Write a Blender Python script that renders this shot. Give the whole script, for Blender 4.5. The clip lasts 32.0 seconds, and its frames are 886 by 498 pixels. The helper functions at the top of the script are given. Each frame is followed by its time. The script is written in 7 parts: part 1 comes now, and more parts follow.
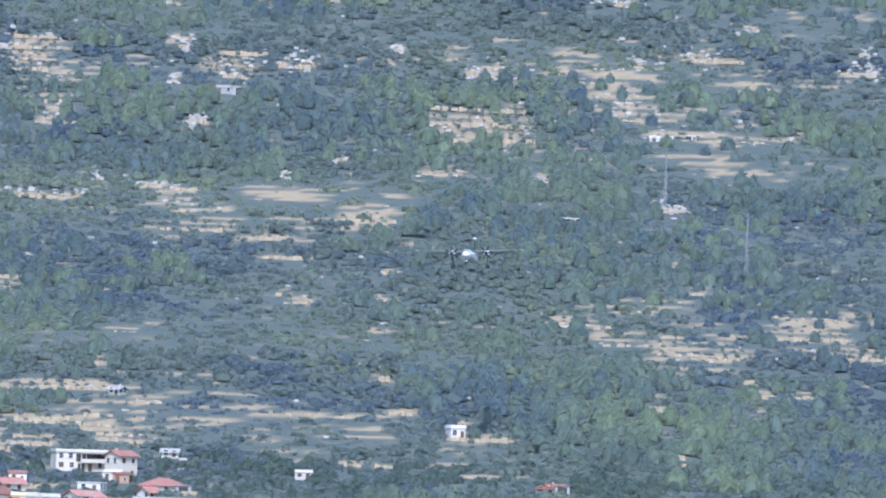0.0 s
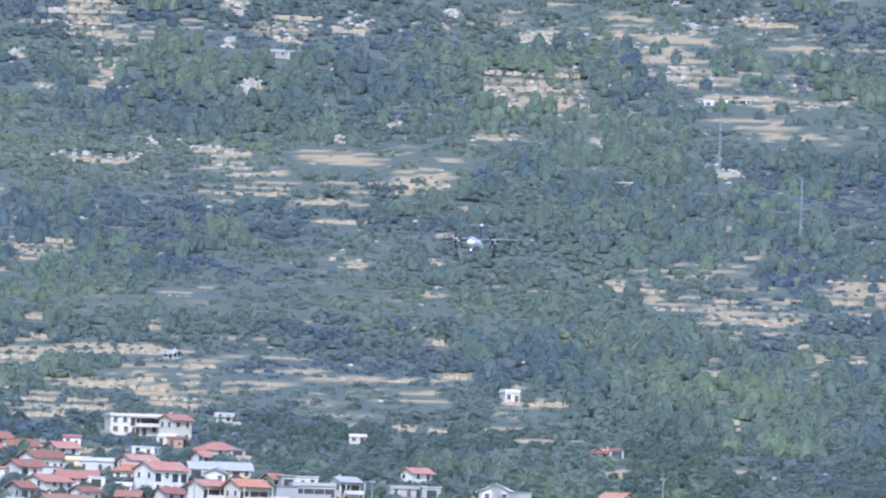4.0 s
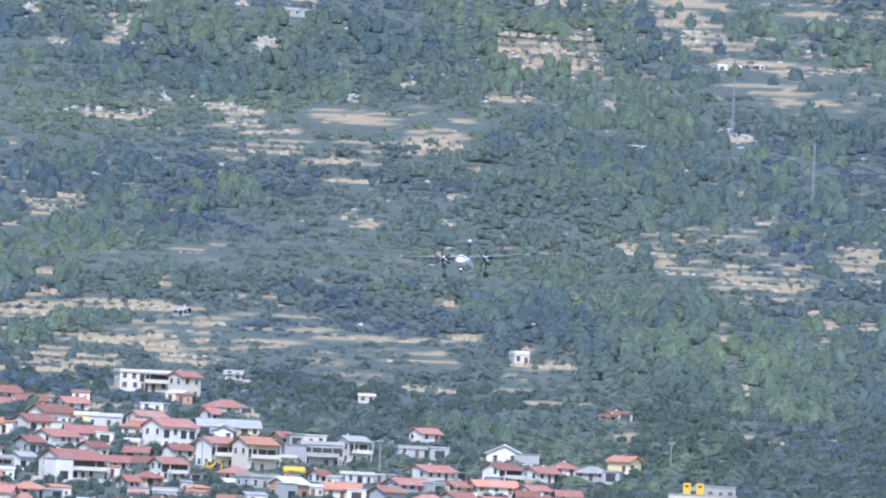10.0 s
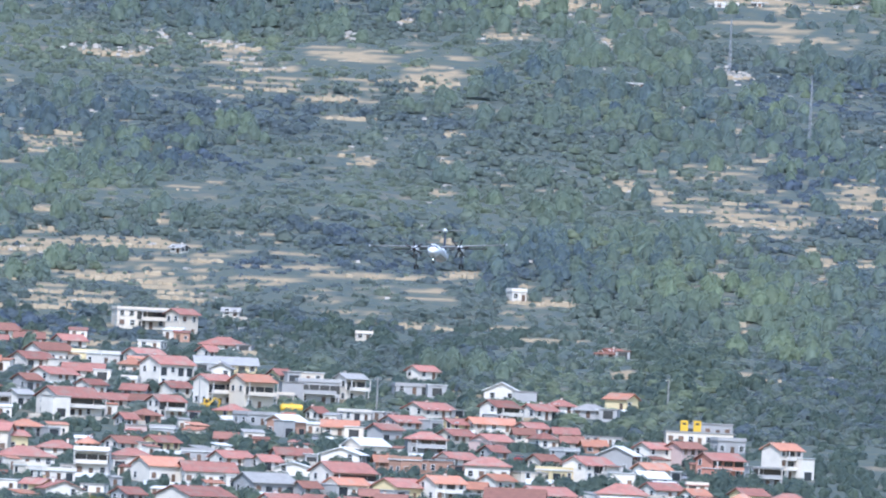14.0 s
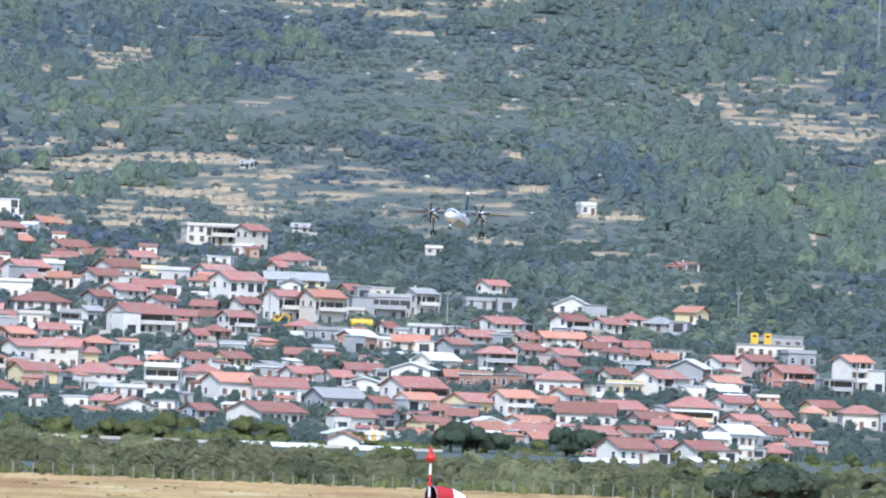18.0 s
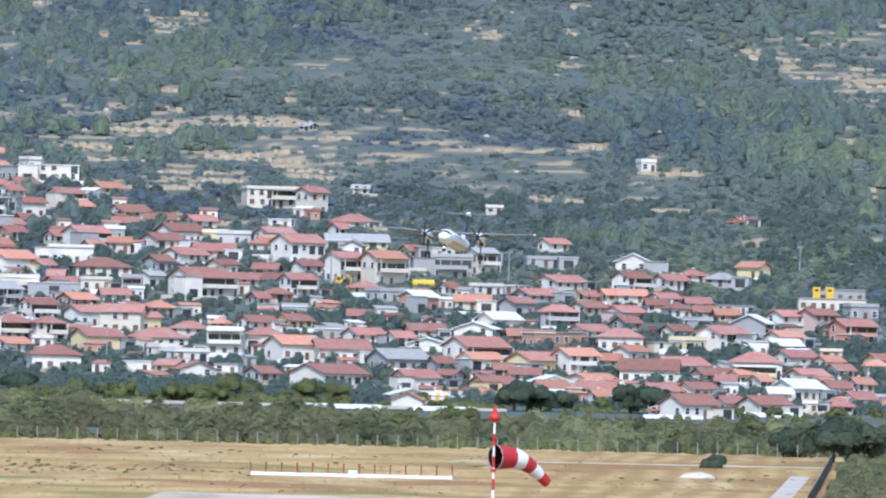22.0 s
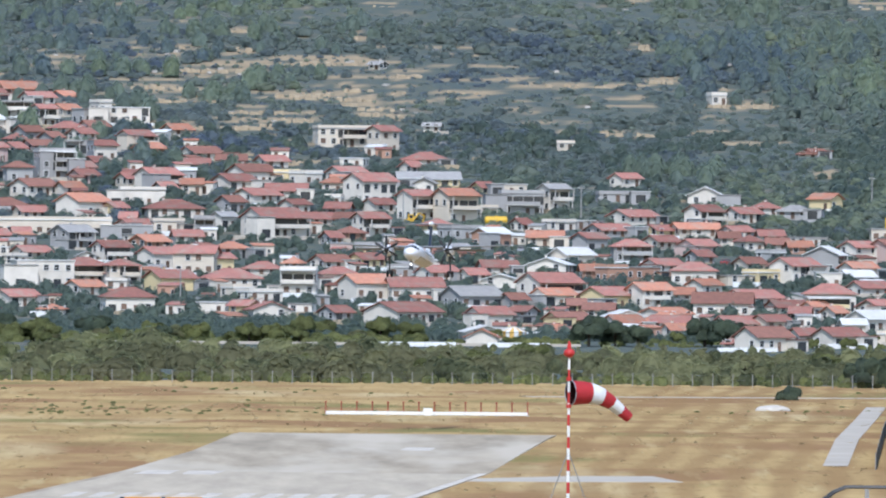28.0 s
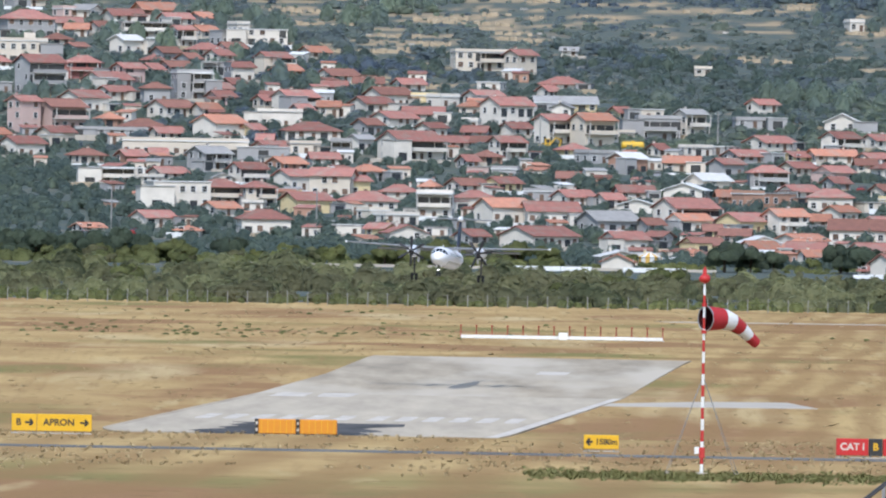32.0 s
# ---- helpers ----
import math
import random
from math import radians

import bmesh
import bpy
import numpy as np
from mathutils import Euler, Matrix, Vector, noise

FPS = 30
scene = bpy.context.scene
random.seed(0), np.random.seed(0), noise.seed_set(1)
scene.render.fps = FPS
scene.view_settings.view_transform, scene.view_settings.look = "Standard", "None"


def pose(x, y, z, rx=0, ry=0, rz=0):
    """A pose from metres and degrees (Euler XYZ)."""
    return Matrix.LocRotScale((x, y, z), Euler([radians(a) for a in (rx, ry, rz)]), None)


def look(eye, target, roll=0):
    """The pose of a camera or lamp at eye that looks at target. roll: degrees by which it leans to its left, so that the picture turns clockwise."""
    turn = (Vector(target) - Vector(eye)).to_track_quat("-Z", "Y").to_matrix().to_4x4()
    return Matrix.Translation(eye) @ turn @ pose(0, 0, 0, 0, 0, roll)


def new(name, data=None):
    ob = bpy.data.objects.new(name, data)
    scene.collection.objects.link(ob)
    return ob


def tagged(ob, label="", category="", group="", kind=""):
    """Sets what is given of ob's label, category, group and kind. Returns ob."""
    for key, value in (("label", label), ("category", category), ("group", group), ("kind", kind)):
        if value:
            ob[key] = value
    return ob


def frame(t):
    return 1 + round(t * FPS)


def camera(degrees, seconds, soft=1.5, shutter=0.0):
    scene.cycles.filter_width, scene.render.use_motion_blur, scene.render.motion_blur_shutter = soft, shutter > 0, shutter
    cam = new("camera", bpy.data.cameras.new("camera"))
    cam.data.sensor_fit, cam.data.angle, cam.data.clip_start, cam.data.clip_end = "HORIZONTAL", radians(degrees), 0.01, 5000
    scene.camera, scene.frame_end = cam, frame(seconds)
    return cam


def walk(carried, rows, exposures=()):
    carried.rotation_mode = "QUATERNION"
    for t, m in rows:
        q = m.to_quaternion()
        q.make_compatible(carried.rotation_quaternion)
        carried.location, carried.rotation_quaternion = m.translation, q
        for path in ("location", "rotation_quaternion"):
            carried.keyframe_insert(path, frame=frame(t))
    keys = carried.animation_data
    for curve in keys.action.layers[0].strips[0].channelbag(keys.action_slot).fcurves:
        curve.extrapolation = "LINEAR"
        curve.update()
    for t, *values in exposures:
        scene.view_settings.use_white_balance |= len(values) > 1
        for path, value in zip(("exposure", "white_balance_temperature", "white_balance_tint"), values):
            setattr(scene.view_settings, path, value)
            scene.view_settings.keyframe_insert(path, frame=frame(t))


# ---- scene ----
# the camera stands still on a raised terrace and turns with the aircraft
cam = camera(3.5924, 32.0, soft=2.1)
EXPOSURES = [(0.0, 0.64, 5240, 14), (9.0, 0.64, 5290, 14), (16.0, 0.65, 5430, 12), (20.0, 0.56, 5490, 11), (22.0, 0.47, 5520, 11), (25.0, 0.28, 5600, 10), (29.0, 0.2, 5820, 10), (32.0, 0.16, 5900, 10)]
EYE = (0.0, 0.0, 28.0)


def turned(az, el, roll):
    """A pose of the camera at EYE by degrees right of the y axis, above the horizon, and leaning."""
    way = Vector((math.tan(radians(az)), 1.0, math.tan(radians(el))))
    return look(EYE, Vector(EYE) + way, roll)


walk(cam, [
    (0.0, turned(1.5775, 1.3278, 1.86)),
    (0.5, turned(1.6429, 1.2813, 1.79)),
    (1.0, turned(1.6459, 1.2275, 1.62)),
    (1.5, turned(1.5851, 1.2077, 1.43)),
    (2.0, turned(1.3802, 1.1942, 1.65)),
    (2.5, turned(1.1999, 1.1697, 2.02)),
    (3.0, turned(1.3206, 1.1322, 1.47)),
    (3.5, turned(1.3601, 1.1965, 1.87)),
    (5.5, turned(1.4752, 1.0612, 1.58)),
    (6.0, turned(1.4782, 1.0678, 1.18)),
    (6.5, turned(1.2379, 1.1724, 1.23)),
    (7.0, turned(1.2585, 1.1386, 2.06)),
    (7.5, turned(1.3832, 1.0819, 1.94)),
    (8.0, turned(1.4216, 0.9947, 1.31)),
    (8.5, turned(1.4206, 0.9899, 2.31)),
    (9.0, turned(1.4288, 1.0336, 2.36)),
    (9.5, turned(1.3501, 1.0516, 2.56)),
    (10.0, turned(1.3223, 1.0139, 2.71)),
    (10.5, turned(1.3857, 0.9123, 2.48)),
    (11.0, turned(1.3885, 0.8531, 2.77)),
    (11.5, turned(1.3810, 0.9595, 2.91)),
    (12.0, turned(1.3560, 0.9223, 2.91)),
    (12.5, turned(1.3165, 0.9080, 3.02)),
    (13.0, turned(1.3352, 0.8350, 2.83)),
    (13.5, turned(1.3403, 0.7923, 2.93)),
    (15.5, turned(1.3684, 0.6976, 1.45)),
    (16.0, turned(1.3412, 0.6909, 1.78)),
    (16.5, turned(1.0482, 0.5699, 2.26)),
    (17.0, turned(1.0960, 0.5708, 2.40)),
    (17.5, turned(1.1292, 0.5300, 2.21)),
    (18.0, turned(1.0790, 0.4009, 2.34)),
    (18.5, turned(1.0131, 0.5440, 2.57)),
    (19.0, turned(1.0166, 0.5370, 1.70)),
    (19.5, turned(1.1044, 0.4699, 0.80)),
    (20.0, turned(1.0202, 0.3899, 0.80)),
    (20.5, turned(0.9518, 0.4716, 1.04)),
    (21.0, turned(0.8971, 0.4212, 1.21)),
    (21.5, turned(0.8651, 0.3263, 1.00)),
    (22.0, turned(0.8373, 0.2295, 1.41)),
    (22.5, turned(0.7789, 0.2148, 1.08)),
    (23.0, turned(0.7329, 0.2968, 0.71)),
    (23.5, turned(0.8578, 0.2424, 0.15)),
    (24.0, turned(0.8379, 0.0018, -0.16)),
    (24.5, turned(0.7693, -0.0186, 0.28)),
    (25.0, turned(0.7176, 0.1730, 0.52)),
    (25.5, turned(0.6668, 0.0303, 0.67)),
    (27.5, turned(0.6527, -0.0584, 0.80)),
    (28.0, turned(0.5482, -0.0308, 0.52)),
    (28.5, turned(0.4833, -0.1208, -0.26)),
    (29.0, turned(0.4187, -0.2835, 0.20)),
    (29.5, turned(0.3287, -0.2445, 0.61)),
    (30.0, turned(0.1709, -0.2196, 0.80)),
    (30.5, turned(0.1661, -0.2138, 0.71)),
    (31.0, turned(0.1445, -0.2874, 0.58)),
    (31.5, turned(0.1152, -0.3876, 0.86)),
    (32.0, turned(-0.0000, -0.3461, 1.00)),
], exposures=EXPOSURES)

# ---- world and sun ----
SUN_AZ, SUN_EL = -10.0, 50.0        # behind the camera, high, a little to its left
world = bpy.data.worlds.new("sky")
scene.world = world
world.use_nodes = True
sky = world.node_tree.nodes.new("ShaderNodeTexSky")
sky.sky_type, sky.sun_disc = "NISHITA", False
sky.sun_elevation, sky.sun_rotation = radians(SUN_EL), radians(180 + SUN_AZ)
sky.air_density, sky.dust_density, sky.ozone_density = 1.2, 1.5, 2.0
world.node_tree.links.new(sky.outputs[0], world.node_tree.nodes["Background"].inputs[0])
world.node_tree.nodes["Background"].inputs[1].default_value = 0.18
sun_data = bpy.data.lights.new("sun", "SUN")
sun_data.energy, sun_data.angle, sun_data.color = 2.7, radians(0.6), (1.0, 0.95, 0.88)
sun = new("sun", sun_data)
_a, _e = radians(SUN_AZ), radians(SUN_EL)
SUN_FROM = Vector((math.sin(_a) * math.cos(_e), -math.cos(_a) * math.cos(_e), math.sin(_e)))
sun.matrix_world = look(SUN_FROM * 300, (0, 0, 0))


# ---- materials ----
def material(name, base, second=None, scale=1.0, rough=0.8, metal=0.0, bump=0.0, fine=None, streak=(1, 1, 1), spread=0.5, random_tone=0.0, island=0.0, third=None, third_scale=0.05, third_at=0.55):
    """A surface with two tones mixed by noise at the size 1/scale metres, a finer grain, and wear."""
    m = bpy.data.materials.new(name)
    m.use_nodes = True
    nt = m.node_tree
    n, l = nt.nodes, nt.links
    b = n["Principled BSDF"]
    b.inputs["Roughness"].default_value, b.inputs["Metallic"].default_value = rough, metal
    if rough > 0.87:
        b.inputs["Specular IOR Level"].default_value = 0.0
    geo = n.new("ShaderNodeNewGeometry")
    mp = n.new("ShaderNodeMapping")
    mp.inputs["Scale"].default_value = streak
    l.new(geo.outputs["Position"], mp.inputs["Vector"])
    tex = n.new("ShaderNodeTexNoise")
    tex.inputs["Scale"].default_value, tex.inputs["Detail"].default_value, tex.inputs["Roughness"].default_value = scale, 6.0, 0.62
    l.new(mp.outputs[0], tex.inputs["Vector"])
    ramp = n.new("ShaderNodeMapRange")
    ramp.inputs[1].default_value, ramp.inputs[2].default_value = 0.5 - spread / 2, 0.5 + spread / 2
    l.new(tex.outputs["Fac"], ramp.inputs[0])
    mix = n.new("ShaderNodeMix")
    mix.data_type = "RGBA"
    mix.inputs[6].default_value = (*base, 1)
    mix.inputs[7].default_value = (*(second or [c * 0.8 for c in base]), 1)
    l.new(ramp.outputs[0], mix.inputs[0])
    col = mix.outputs[2]
    if third:
        big = n.new("ShaderNodeTexNoise")
        big.inputs["Scale"].default_value, big.inputs["Detail"].default_value = third_scale, 4.0
        l.new(mp.outputs[0], big.inputs["Vector"])
        r2 = n.new("ShaderNodeMapRange")
        r2.inputs[1].default_value, r2.inputs[2].default_value = third_at - 0.06, third_at + 0.10
        l.new(big.outputs["Fac"], r2.inputs[0])
        m2 = n.new("ShaderNodeMix")
        m2.data_type = "RGBA"
        m2.inputs[7].default_value = (*third, 1)
        l.new(r2.outputs[0], m2.inputs[0])
        l.new(col, m2.inputs[6])
        col = m2.outputs[2]
    if random_tone or island:
        hsv = n.new("ShaderNodeHueSaturation")
        src = n.new("ShaderNodeObjectInfo").outputs["Random"] if random_tone else geo.outputs["Random Per Island"]
        amount = random_tone or island
        r3 = n.new("ShaderNodeMapRange")
        r3.inputs[3].default_value, r3.inputs[4].default_value = 1 - amount, 1 + amount
        l.new(src, r3.inputs[0])
        l.new(r3.outputs[0], hsv.inputs["Value"])
        l.new(col, hsv.inputs["Color"])
        col = hsv.outputs[0]
    l.new(col, b.inputs["Base Color"])
    if bump:
        bp = n.new("ShaderNodeBump")
        bp.inputs["Strength"].default_value, bp.inputs["Distance"].default_value = bump, 0.1
        t2 = n.new("ShaderNodeTexNoise")
        t2.inputs["Scale"].default_value, t2.inputs["Detail"].default_value = fine or scale * 6, 5.0
        l.new(mp.outputs[0], t2.inputs["Vector"])
        l.new(t2.outputs["Fac"], bp.inputs["Height"])
        l.new(bp.outputs[0], b.inputs["Normal"])
    return m


def leafy(name, dark, light, far):
    """Foliage: each plant has its own tone, each leaf clump a little of its own, darker between lobes."""
    m = bpy.data.materials.new(name)
    m.use_nodes = True
    n, l = m.node_tree.nodes, m.node_tree.links
    b = n["Principled BSDF"]
    b.inputs["Roughness"].default_value = 0.75
    b.inputs["Specular IOR Level"].default_value = 0.0
    at = n.new("ShaderNodeAttribute")
    at.attribute_name = "tone"
    mix = n.new("ShaderNodeMix")
    mix.data_type = "RGBA"
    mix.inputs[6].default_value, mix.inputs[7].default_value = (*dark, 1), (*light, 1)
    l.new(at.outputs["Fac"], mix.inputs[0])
    geo = n.new("ShaderNodeNewGeometry")
    tex = n.new("ShaderNodeTexNoise")
    tex.inputs["Scale"].default_value, tex.inputs["Detail"].default_value = 0.012, 4.0
    l.new(geo.outputs["Position"], tex.inputs["Vector"])
    r2 = n.new("ShaderNodeMapRange")
    r2.inputs[1].default_value, r2.inputs[2].default_value = 0.44, 0.62
    l.new(tex.outputs["Fac"], r2.inputs[0])
    m2 = n.new("ShaderNodeMix")
    m2.data_type = "RGBA"
    m2.inputs[7].default_value = (*far, 1)
    sc = n.new("ShaderNodeMath")
    sc.operation = "MULTIPLY"
    sc.inputs[1].default_value = 0.75
    l.new(r2.outputs[0], sc.inputs[0])
    l.new(sc.outputs[0], m2.inputs[0])
    l.new(mix.outputs[2], m2.inputs[6])
    hsv = n.new("ShaderNodeHueSaturation")
    r3 = n.new("ShaderNodeMapRange")
    r3.inputs[3].default_value, r3.inputs[4].default_value = 0.84, 1.16
    l.new(geo.outputs["Random Per Island"], r3.inputs[0])
    l.new(r3.outputs[0], hsv.inputs["Value"])
    l.new(m2.outputs[2], hsv.inputs["Color"])
    l.new(hsv.outputs[0], b.inputs["Base Color"])
    thin = n.new("ShaderNodeBsdfTranslucent")
    l.new(hsv.outputs[0], thin.inputs["Color"])
    both = n.new("ShaderNodeMixShader")
    both.inputs[0].default_value = 0.58
    l.new(b.outputs[0], both.inputs[1])
    l.new(thin.outputs[0], both.inputs[2])
    l.new(both.outputs[0], n["Material Output"].inputs["Surface"])
    return m


def glow(name, colour, strength):
    m = bpy.data.materials.new(name)
    m.use_nodes = True
    b = m.node_tree.nodes["Principled BSDF"]
    b.inputs["Base Color"].default_value = (*colour, 1)
    b.inputs["Emission Color"].default_value = (*colour, 1)
    b.inputs["Emission Strength"].default_value = strength
    return m


M = {}
M["dry_grass"] = None
# the blue-green first tone follows the hazed leaf colours
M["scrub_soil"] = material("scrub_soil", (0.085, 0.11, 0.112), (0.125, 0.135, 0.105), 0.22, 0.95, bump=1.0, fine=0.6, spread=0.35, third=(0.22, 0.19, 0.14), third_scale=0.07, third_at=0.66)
M["asphalt"] = material("asphalt", (0.47, 0.4, 0.3), (0.275, 0.236, 0.18), 0.16, 0.9, bump=0.2, fine=2.0, streak=(1, 0.16, 1), spread=0.42, third=(0.5, 0.44, 0.35), third_scale=0.06, third_at=0.53)
M["worn_concrete"] = material("worn_concrete", (0.5, 0.45, 0.375), (0.39, 0.35, 0.295), 0.08, 0.9, bump=0.2)
M["resurfaced"] = material("resurfaced", (0.52, 0.45, 0.345), (0.37, 0.32, 0.25), 0.22, 0.9, bump=0.2, streak=(1, 0.14, 1), spread=0.45)
M["old_asphalt"] = material("old_asphalt", (0.12, 0.12, 0.12), (0.2, 0.2, 0.19), 0.2, 0.9, bump=0.3)
M["rubber"] = material("rubber", (0.05, 0.05, 0.05), (0.14, 0.14, 0.14), 0.15, 0.9, streak=(1, 0.3, 1))
M["line_paint"] = material("line_paint", (0.66, 0.61, 0.53), (0.4, 0.355, 0.3), 0.4, 0.9, spread=0.45)
M["red_paint"] = material("red_paint", (0.5, 0.025, 0.02), (0.4, 0.03, 0.025), 0.8, 0.5)
M["white_paint"] = material("white_paint", (0.8, 0.8, 0.78), (0.68, 0.68, 0.66), 0.8, 0.5)
M["red_cloth"] = material("red_cloth", (0.42, 0.02, 0.025), (0.32, 0.02, 0.025), 3.0, 0.85, bump=0.3)
M["white_cloth"] = material("white_cloth", (0.74, 0.74, 0.72), (0.6, 0.6, 0.6), 3.0, 0.85, bump=0.3)
# cloth colour darkened for the shade inside the sleeve
M["inner_shade_cloth"] = material("inner_shade_cloth", (0.07, 0.02, 0.02), (0.03, 0.015, 0.015), 3.0, 0.9)
M["sign_yellow"] = material("sign_yellow", (0.72, 0.42, 0.01), (0.64, 0.37, 0.01), 1.5, 0.45)
M["sign_orange"] = material("sign_orange", (0.66, 0.26, 0.01), (0.58, 0.23, 0.015), 1.5, 0.5)
M["sign_red"] = material("sign_red", (0.5, 0.02, 0.02), (0.44, 0.02, 0.02), 1.5, 0.45)
M["sign_black"] = material("sign_black", (0.02, 0.02, 0.02), (0.03, 0.03, 0.03), 1.5, 0.5)
M["steel"] = material("steel", (0.42, 0.43, 0.44), (0.3, 0.3, 0.31), 1.0, 0.5, 0.6)
M["post"] = material("post", (0.34, 0.33, 0.31), (0.24, 0.23, 0.22), 0.8, 0.85)
M["wire"] = material("wire", (0.3, 0.31, 0.31), (0.22, 0.22, 0.22), 1.0, 0.6, 0.5)
M["rust_red"] = material("rust_red", (0.42, 0.1, 0.05), (0.3, 0.07, 0.04), 1.0, 0.6)
M["bark"] = material("bark", (0.12, 0.09, 0.065), (0.07, 0.055, 0.04), 2.0, 0.95, bump=0.8)
M["rock"] = material("rock", (0.48, 0.45, 0.4), (0.33, 0.3, 0.27), 0.5, 0.95, bump=0.9, fine=1.5)
M["dry_stone"] = material("dry_stone", (0.47, 0.385, 0.27), (0.3, 0.245, 0.17), 0.7, 0.95, bump=0.9, fine=3.0)
# distance haze put into scrub, garden and pine colours: paled, dark tones blued
M["leaf_scrub_hazed"] = leafy("leaf_scrub_hazed", (0.152, 0.192, 0.245), (0.285, 0.33, 0.22), (0.215, 0.256, 0.222))
M["leaf_garden"] = leafy("leaf_garden", (0.118, 0.158, 0.152), (0.205, 0.25, 0.18), (0.15, 0.195, 0.168))
M["leaf_pine_hazed"] = leafy("leaf_pine_hazed", (0.152, 0.202, 0.238), (0.278, 0.334, 0.222), (0.228, 0.28, 0.222))
M["leaf_olive"] = leafy("leaf_olive", (0.115, 0.13, 0.075), (0.345, 0.35, 0.18), (0.225, 0.215, 0.125))
M["leaf_green"] = leafy("leaf_green", (0.12, 0.145, 0.07), (0.31, 0.325, 0.13), (0.21, 0.225, 0.1))
M["leaf_dark"] = leafy("leaf_dark", (0.1, 0.13, 0.105), (0.17, 0.205, 0.13), (0.13, 0.165, 0.115))


def airfield_grass():
    """Sun-bleached straw with mown stripes along the runway, greener patches and bare earth."""
    m = bpy.data.materials.new("dry_grass")
    m.use_nodes = True
    n, l = m.node_tree.nodes, m.node_tree.links
    b = n["Principled BSDF"]
    b.inputs["Roughness"].default_value = 0.95
    b.inputs["Specular IOR Level"].default_value = 0.0
    geo = n.new("ShaderNodeNewGeometry")

    def noise_of(scale, streak, lo, hi, detail=5.0):
        mp = n.new("ShaderNodeMapping")
        mp.inputs["Scale"].default_value = streak
        l.new(geo.outputs["Position"], mp.inputs["Vector"])
        t = n.new("ShaderNodeTexNoise")
        t.inputs["Scale"].default_value, t.inputs["Detail"].default_value = scale, detail
        l.new(mp.outputs[0], t.inputs["Vector"])
        r = n.new("ShaderNodeMapRange")
        r.inputs[1].default_value, r.inputs[2].default_value = lo, hi
        l.new(t.outputs["Fac"], r.inputs[0])
        return r.outputs[0]

    def mixed(fac, a, c):
        x = n.new("ShaderNodeMix")
        x.data_type = "RGBA"
        l.new(fac, x.inputs[0])
        if isinstance(a, tuple):
            x.inputs[6].default_value = (*a, 1)
        else:
            l.new(a, x.inputs[6])
        x.inputs[7].default_value = (*c, 1)
        return x.outputs[2]
    col = mixed(noise_of(0.05, (1, 0.4, 1), 0.36, 0.64), (0.47, 0.335, 0.155), (0.35, 0.235, 0.11))
    col = mixed(noise_of(0.022, (1, 0.5, 1), 0.5, 0.6), col, (0.29, 0.175, 0.09))
    col = mixed(noise_of(0.03, (1, 0.2, 1), 0.58, 0.7), col, (0.5, 0.385, 0.205))
    col = mixed(noise_of(0.02, (1, 0.5, 1), 0.57, 0.68), col, (0.22, 0.195, 0.08))
    col = mixed(noise_of(0.7, (1, 0.03, 1), 0.55, 0.8), col, (0.3, 0.2, 0.095))
    col = mixed(noise_of(0.25, (1, 0.06, 1), 0.6, 0.8), col, (0.5, 0.39, 0.2))
    col = mixed(noise_of(0.5, (1, 0.3, 1), 0.6, 0.78), col, (0.19, 0.13, 0.06))
    # mown stripes run with the runway, on the side of the windsock
    sep = n.new("ShaderNodeSeparateXYZ")
    l.new(geo.outputs["Position"], sep.inputs[0])
    ax = n.new("ShaderNodeMath")
    ax.operation = "MULTIPLY_ADD"
    ax.inputs[1].default_value = -0.045
    l.new(sep.outputs[1], ax.inputs[0])
    l.new(sep.outputs[0], ax.inputs[2])
    wander = n.new("ShaderNodeMath")
    wander.operation = "MULTIPLY_ADD"
    wander.inputs[1].default_value = 5.0
    l.new(noise_of(0.03, (1, 0.4, 1), 0.2, 0.8), wander.inputs[0])
    l.new(ax.outputs[0], wander.inputs[2])
    wv = n.new("ShaderNodeMath")
    wv.operation = "SINE"
    k = n.new("ShaderNodeMath")
    k.operation = "MULTIPLY"
    k.inputs[1].default_value = 2 * math.pi / 6.6
    l.new(wander.outputs[0], k.inputs[0])
    l.new(k.outputs[0], wv.inputs[0])
    st = n.new("ShaderNodeMapRange")
    st.inputs[1].default_value, st.inputs[2].default_value, st.inputs[4].default_value = -0.7, 0.7, 0.6
    l.new(wv.outputs[0], st.inputs[0])
    side = n.new("ShaderNodeMapRange")
    side.inputs[1].default_value, side.inputs[2].default_value = -62.0, -56.0
    l.new(ax.outputs[0], side.inputs[0])
    rough_edge = n.new("ShaderNodeMath")
    rough_edge.operation = "MULTIPLY"
    l.new(st.outputs[0], rough_edge.inputs[0])
    l.new(side.outputs[0], rough_edge.inputs[1])
    col = mixed(rough_edge.outputs[0], col, (0.275, 0.172, 0.082))
    l.new(col, b.inputs["Base Color"])
    bp = n.new("ShaderNodeBump")
    bp.inputs["Strength"].default_value, bp.inputs["Distance"].default_value = 0.8, 0.25
    l.new(noise_of(1.2, (1, 0.4, 1), 0.2, 0.8), bp.inputs["Height"])
    l.new(bp.outputs[0], b.inputs["Normal"])
    return m


M["dry_grass"] = airfield_grass()


# ---- mesh helpers ----
def mesh_of(name, verts, faces, mats, index=None, smooth=False):
    me = bpy.data.meshes.new(name)
    me.from_pydata([tuple(v) for v in verts], [], [tuple(f) for f in faces])
    for m in mats if isinstance(mats, (list, tuple)) else [mats]:
        me.materials.append(m)
    if index is not None:
        me.polygons.foreach_set("material_index", np.array(index, dtype=np.int32))
    if smooth:
        me.polygons.foreach_set("use_smooth", np.ones(len(me.polygons), dtype=bool))
    me.update()
    return me


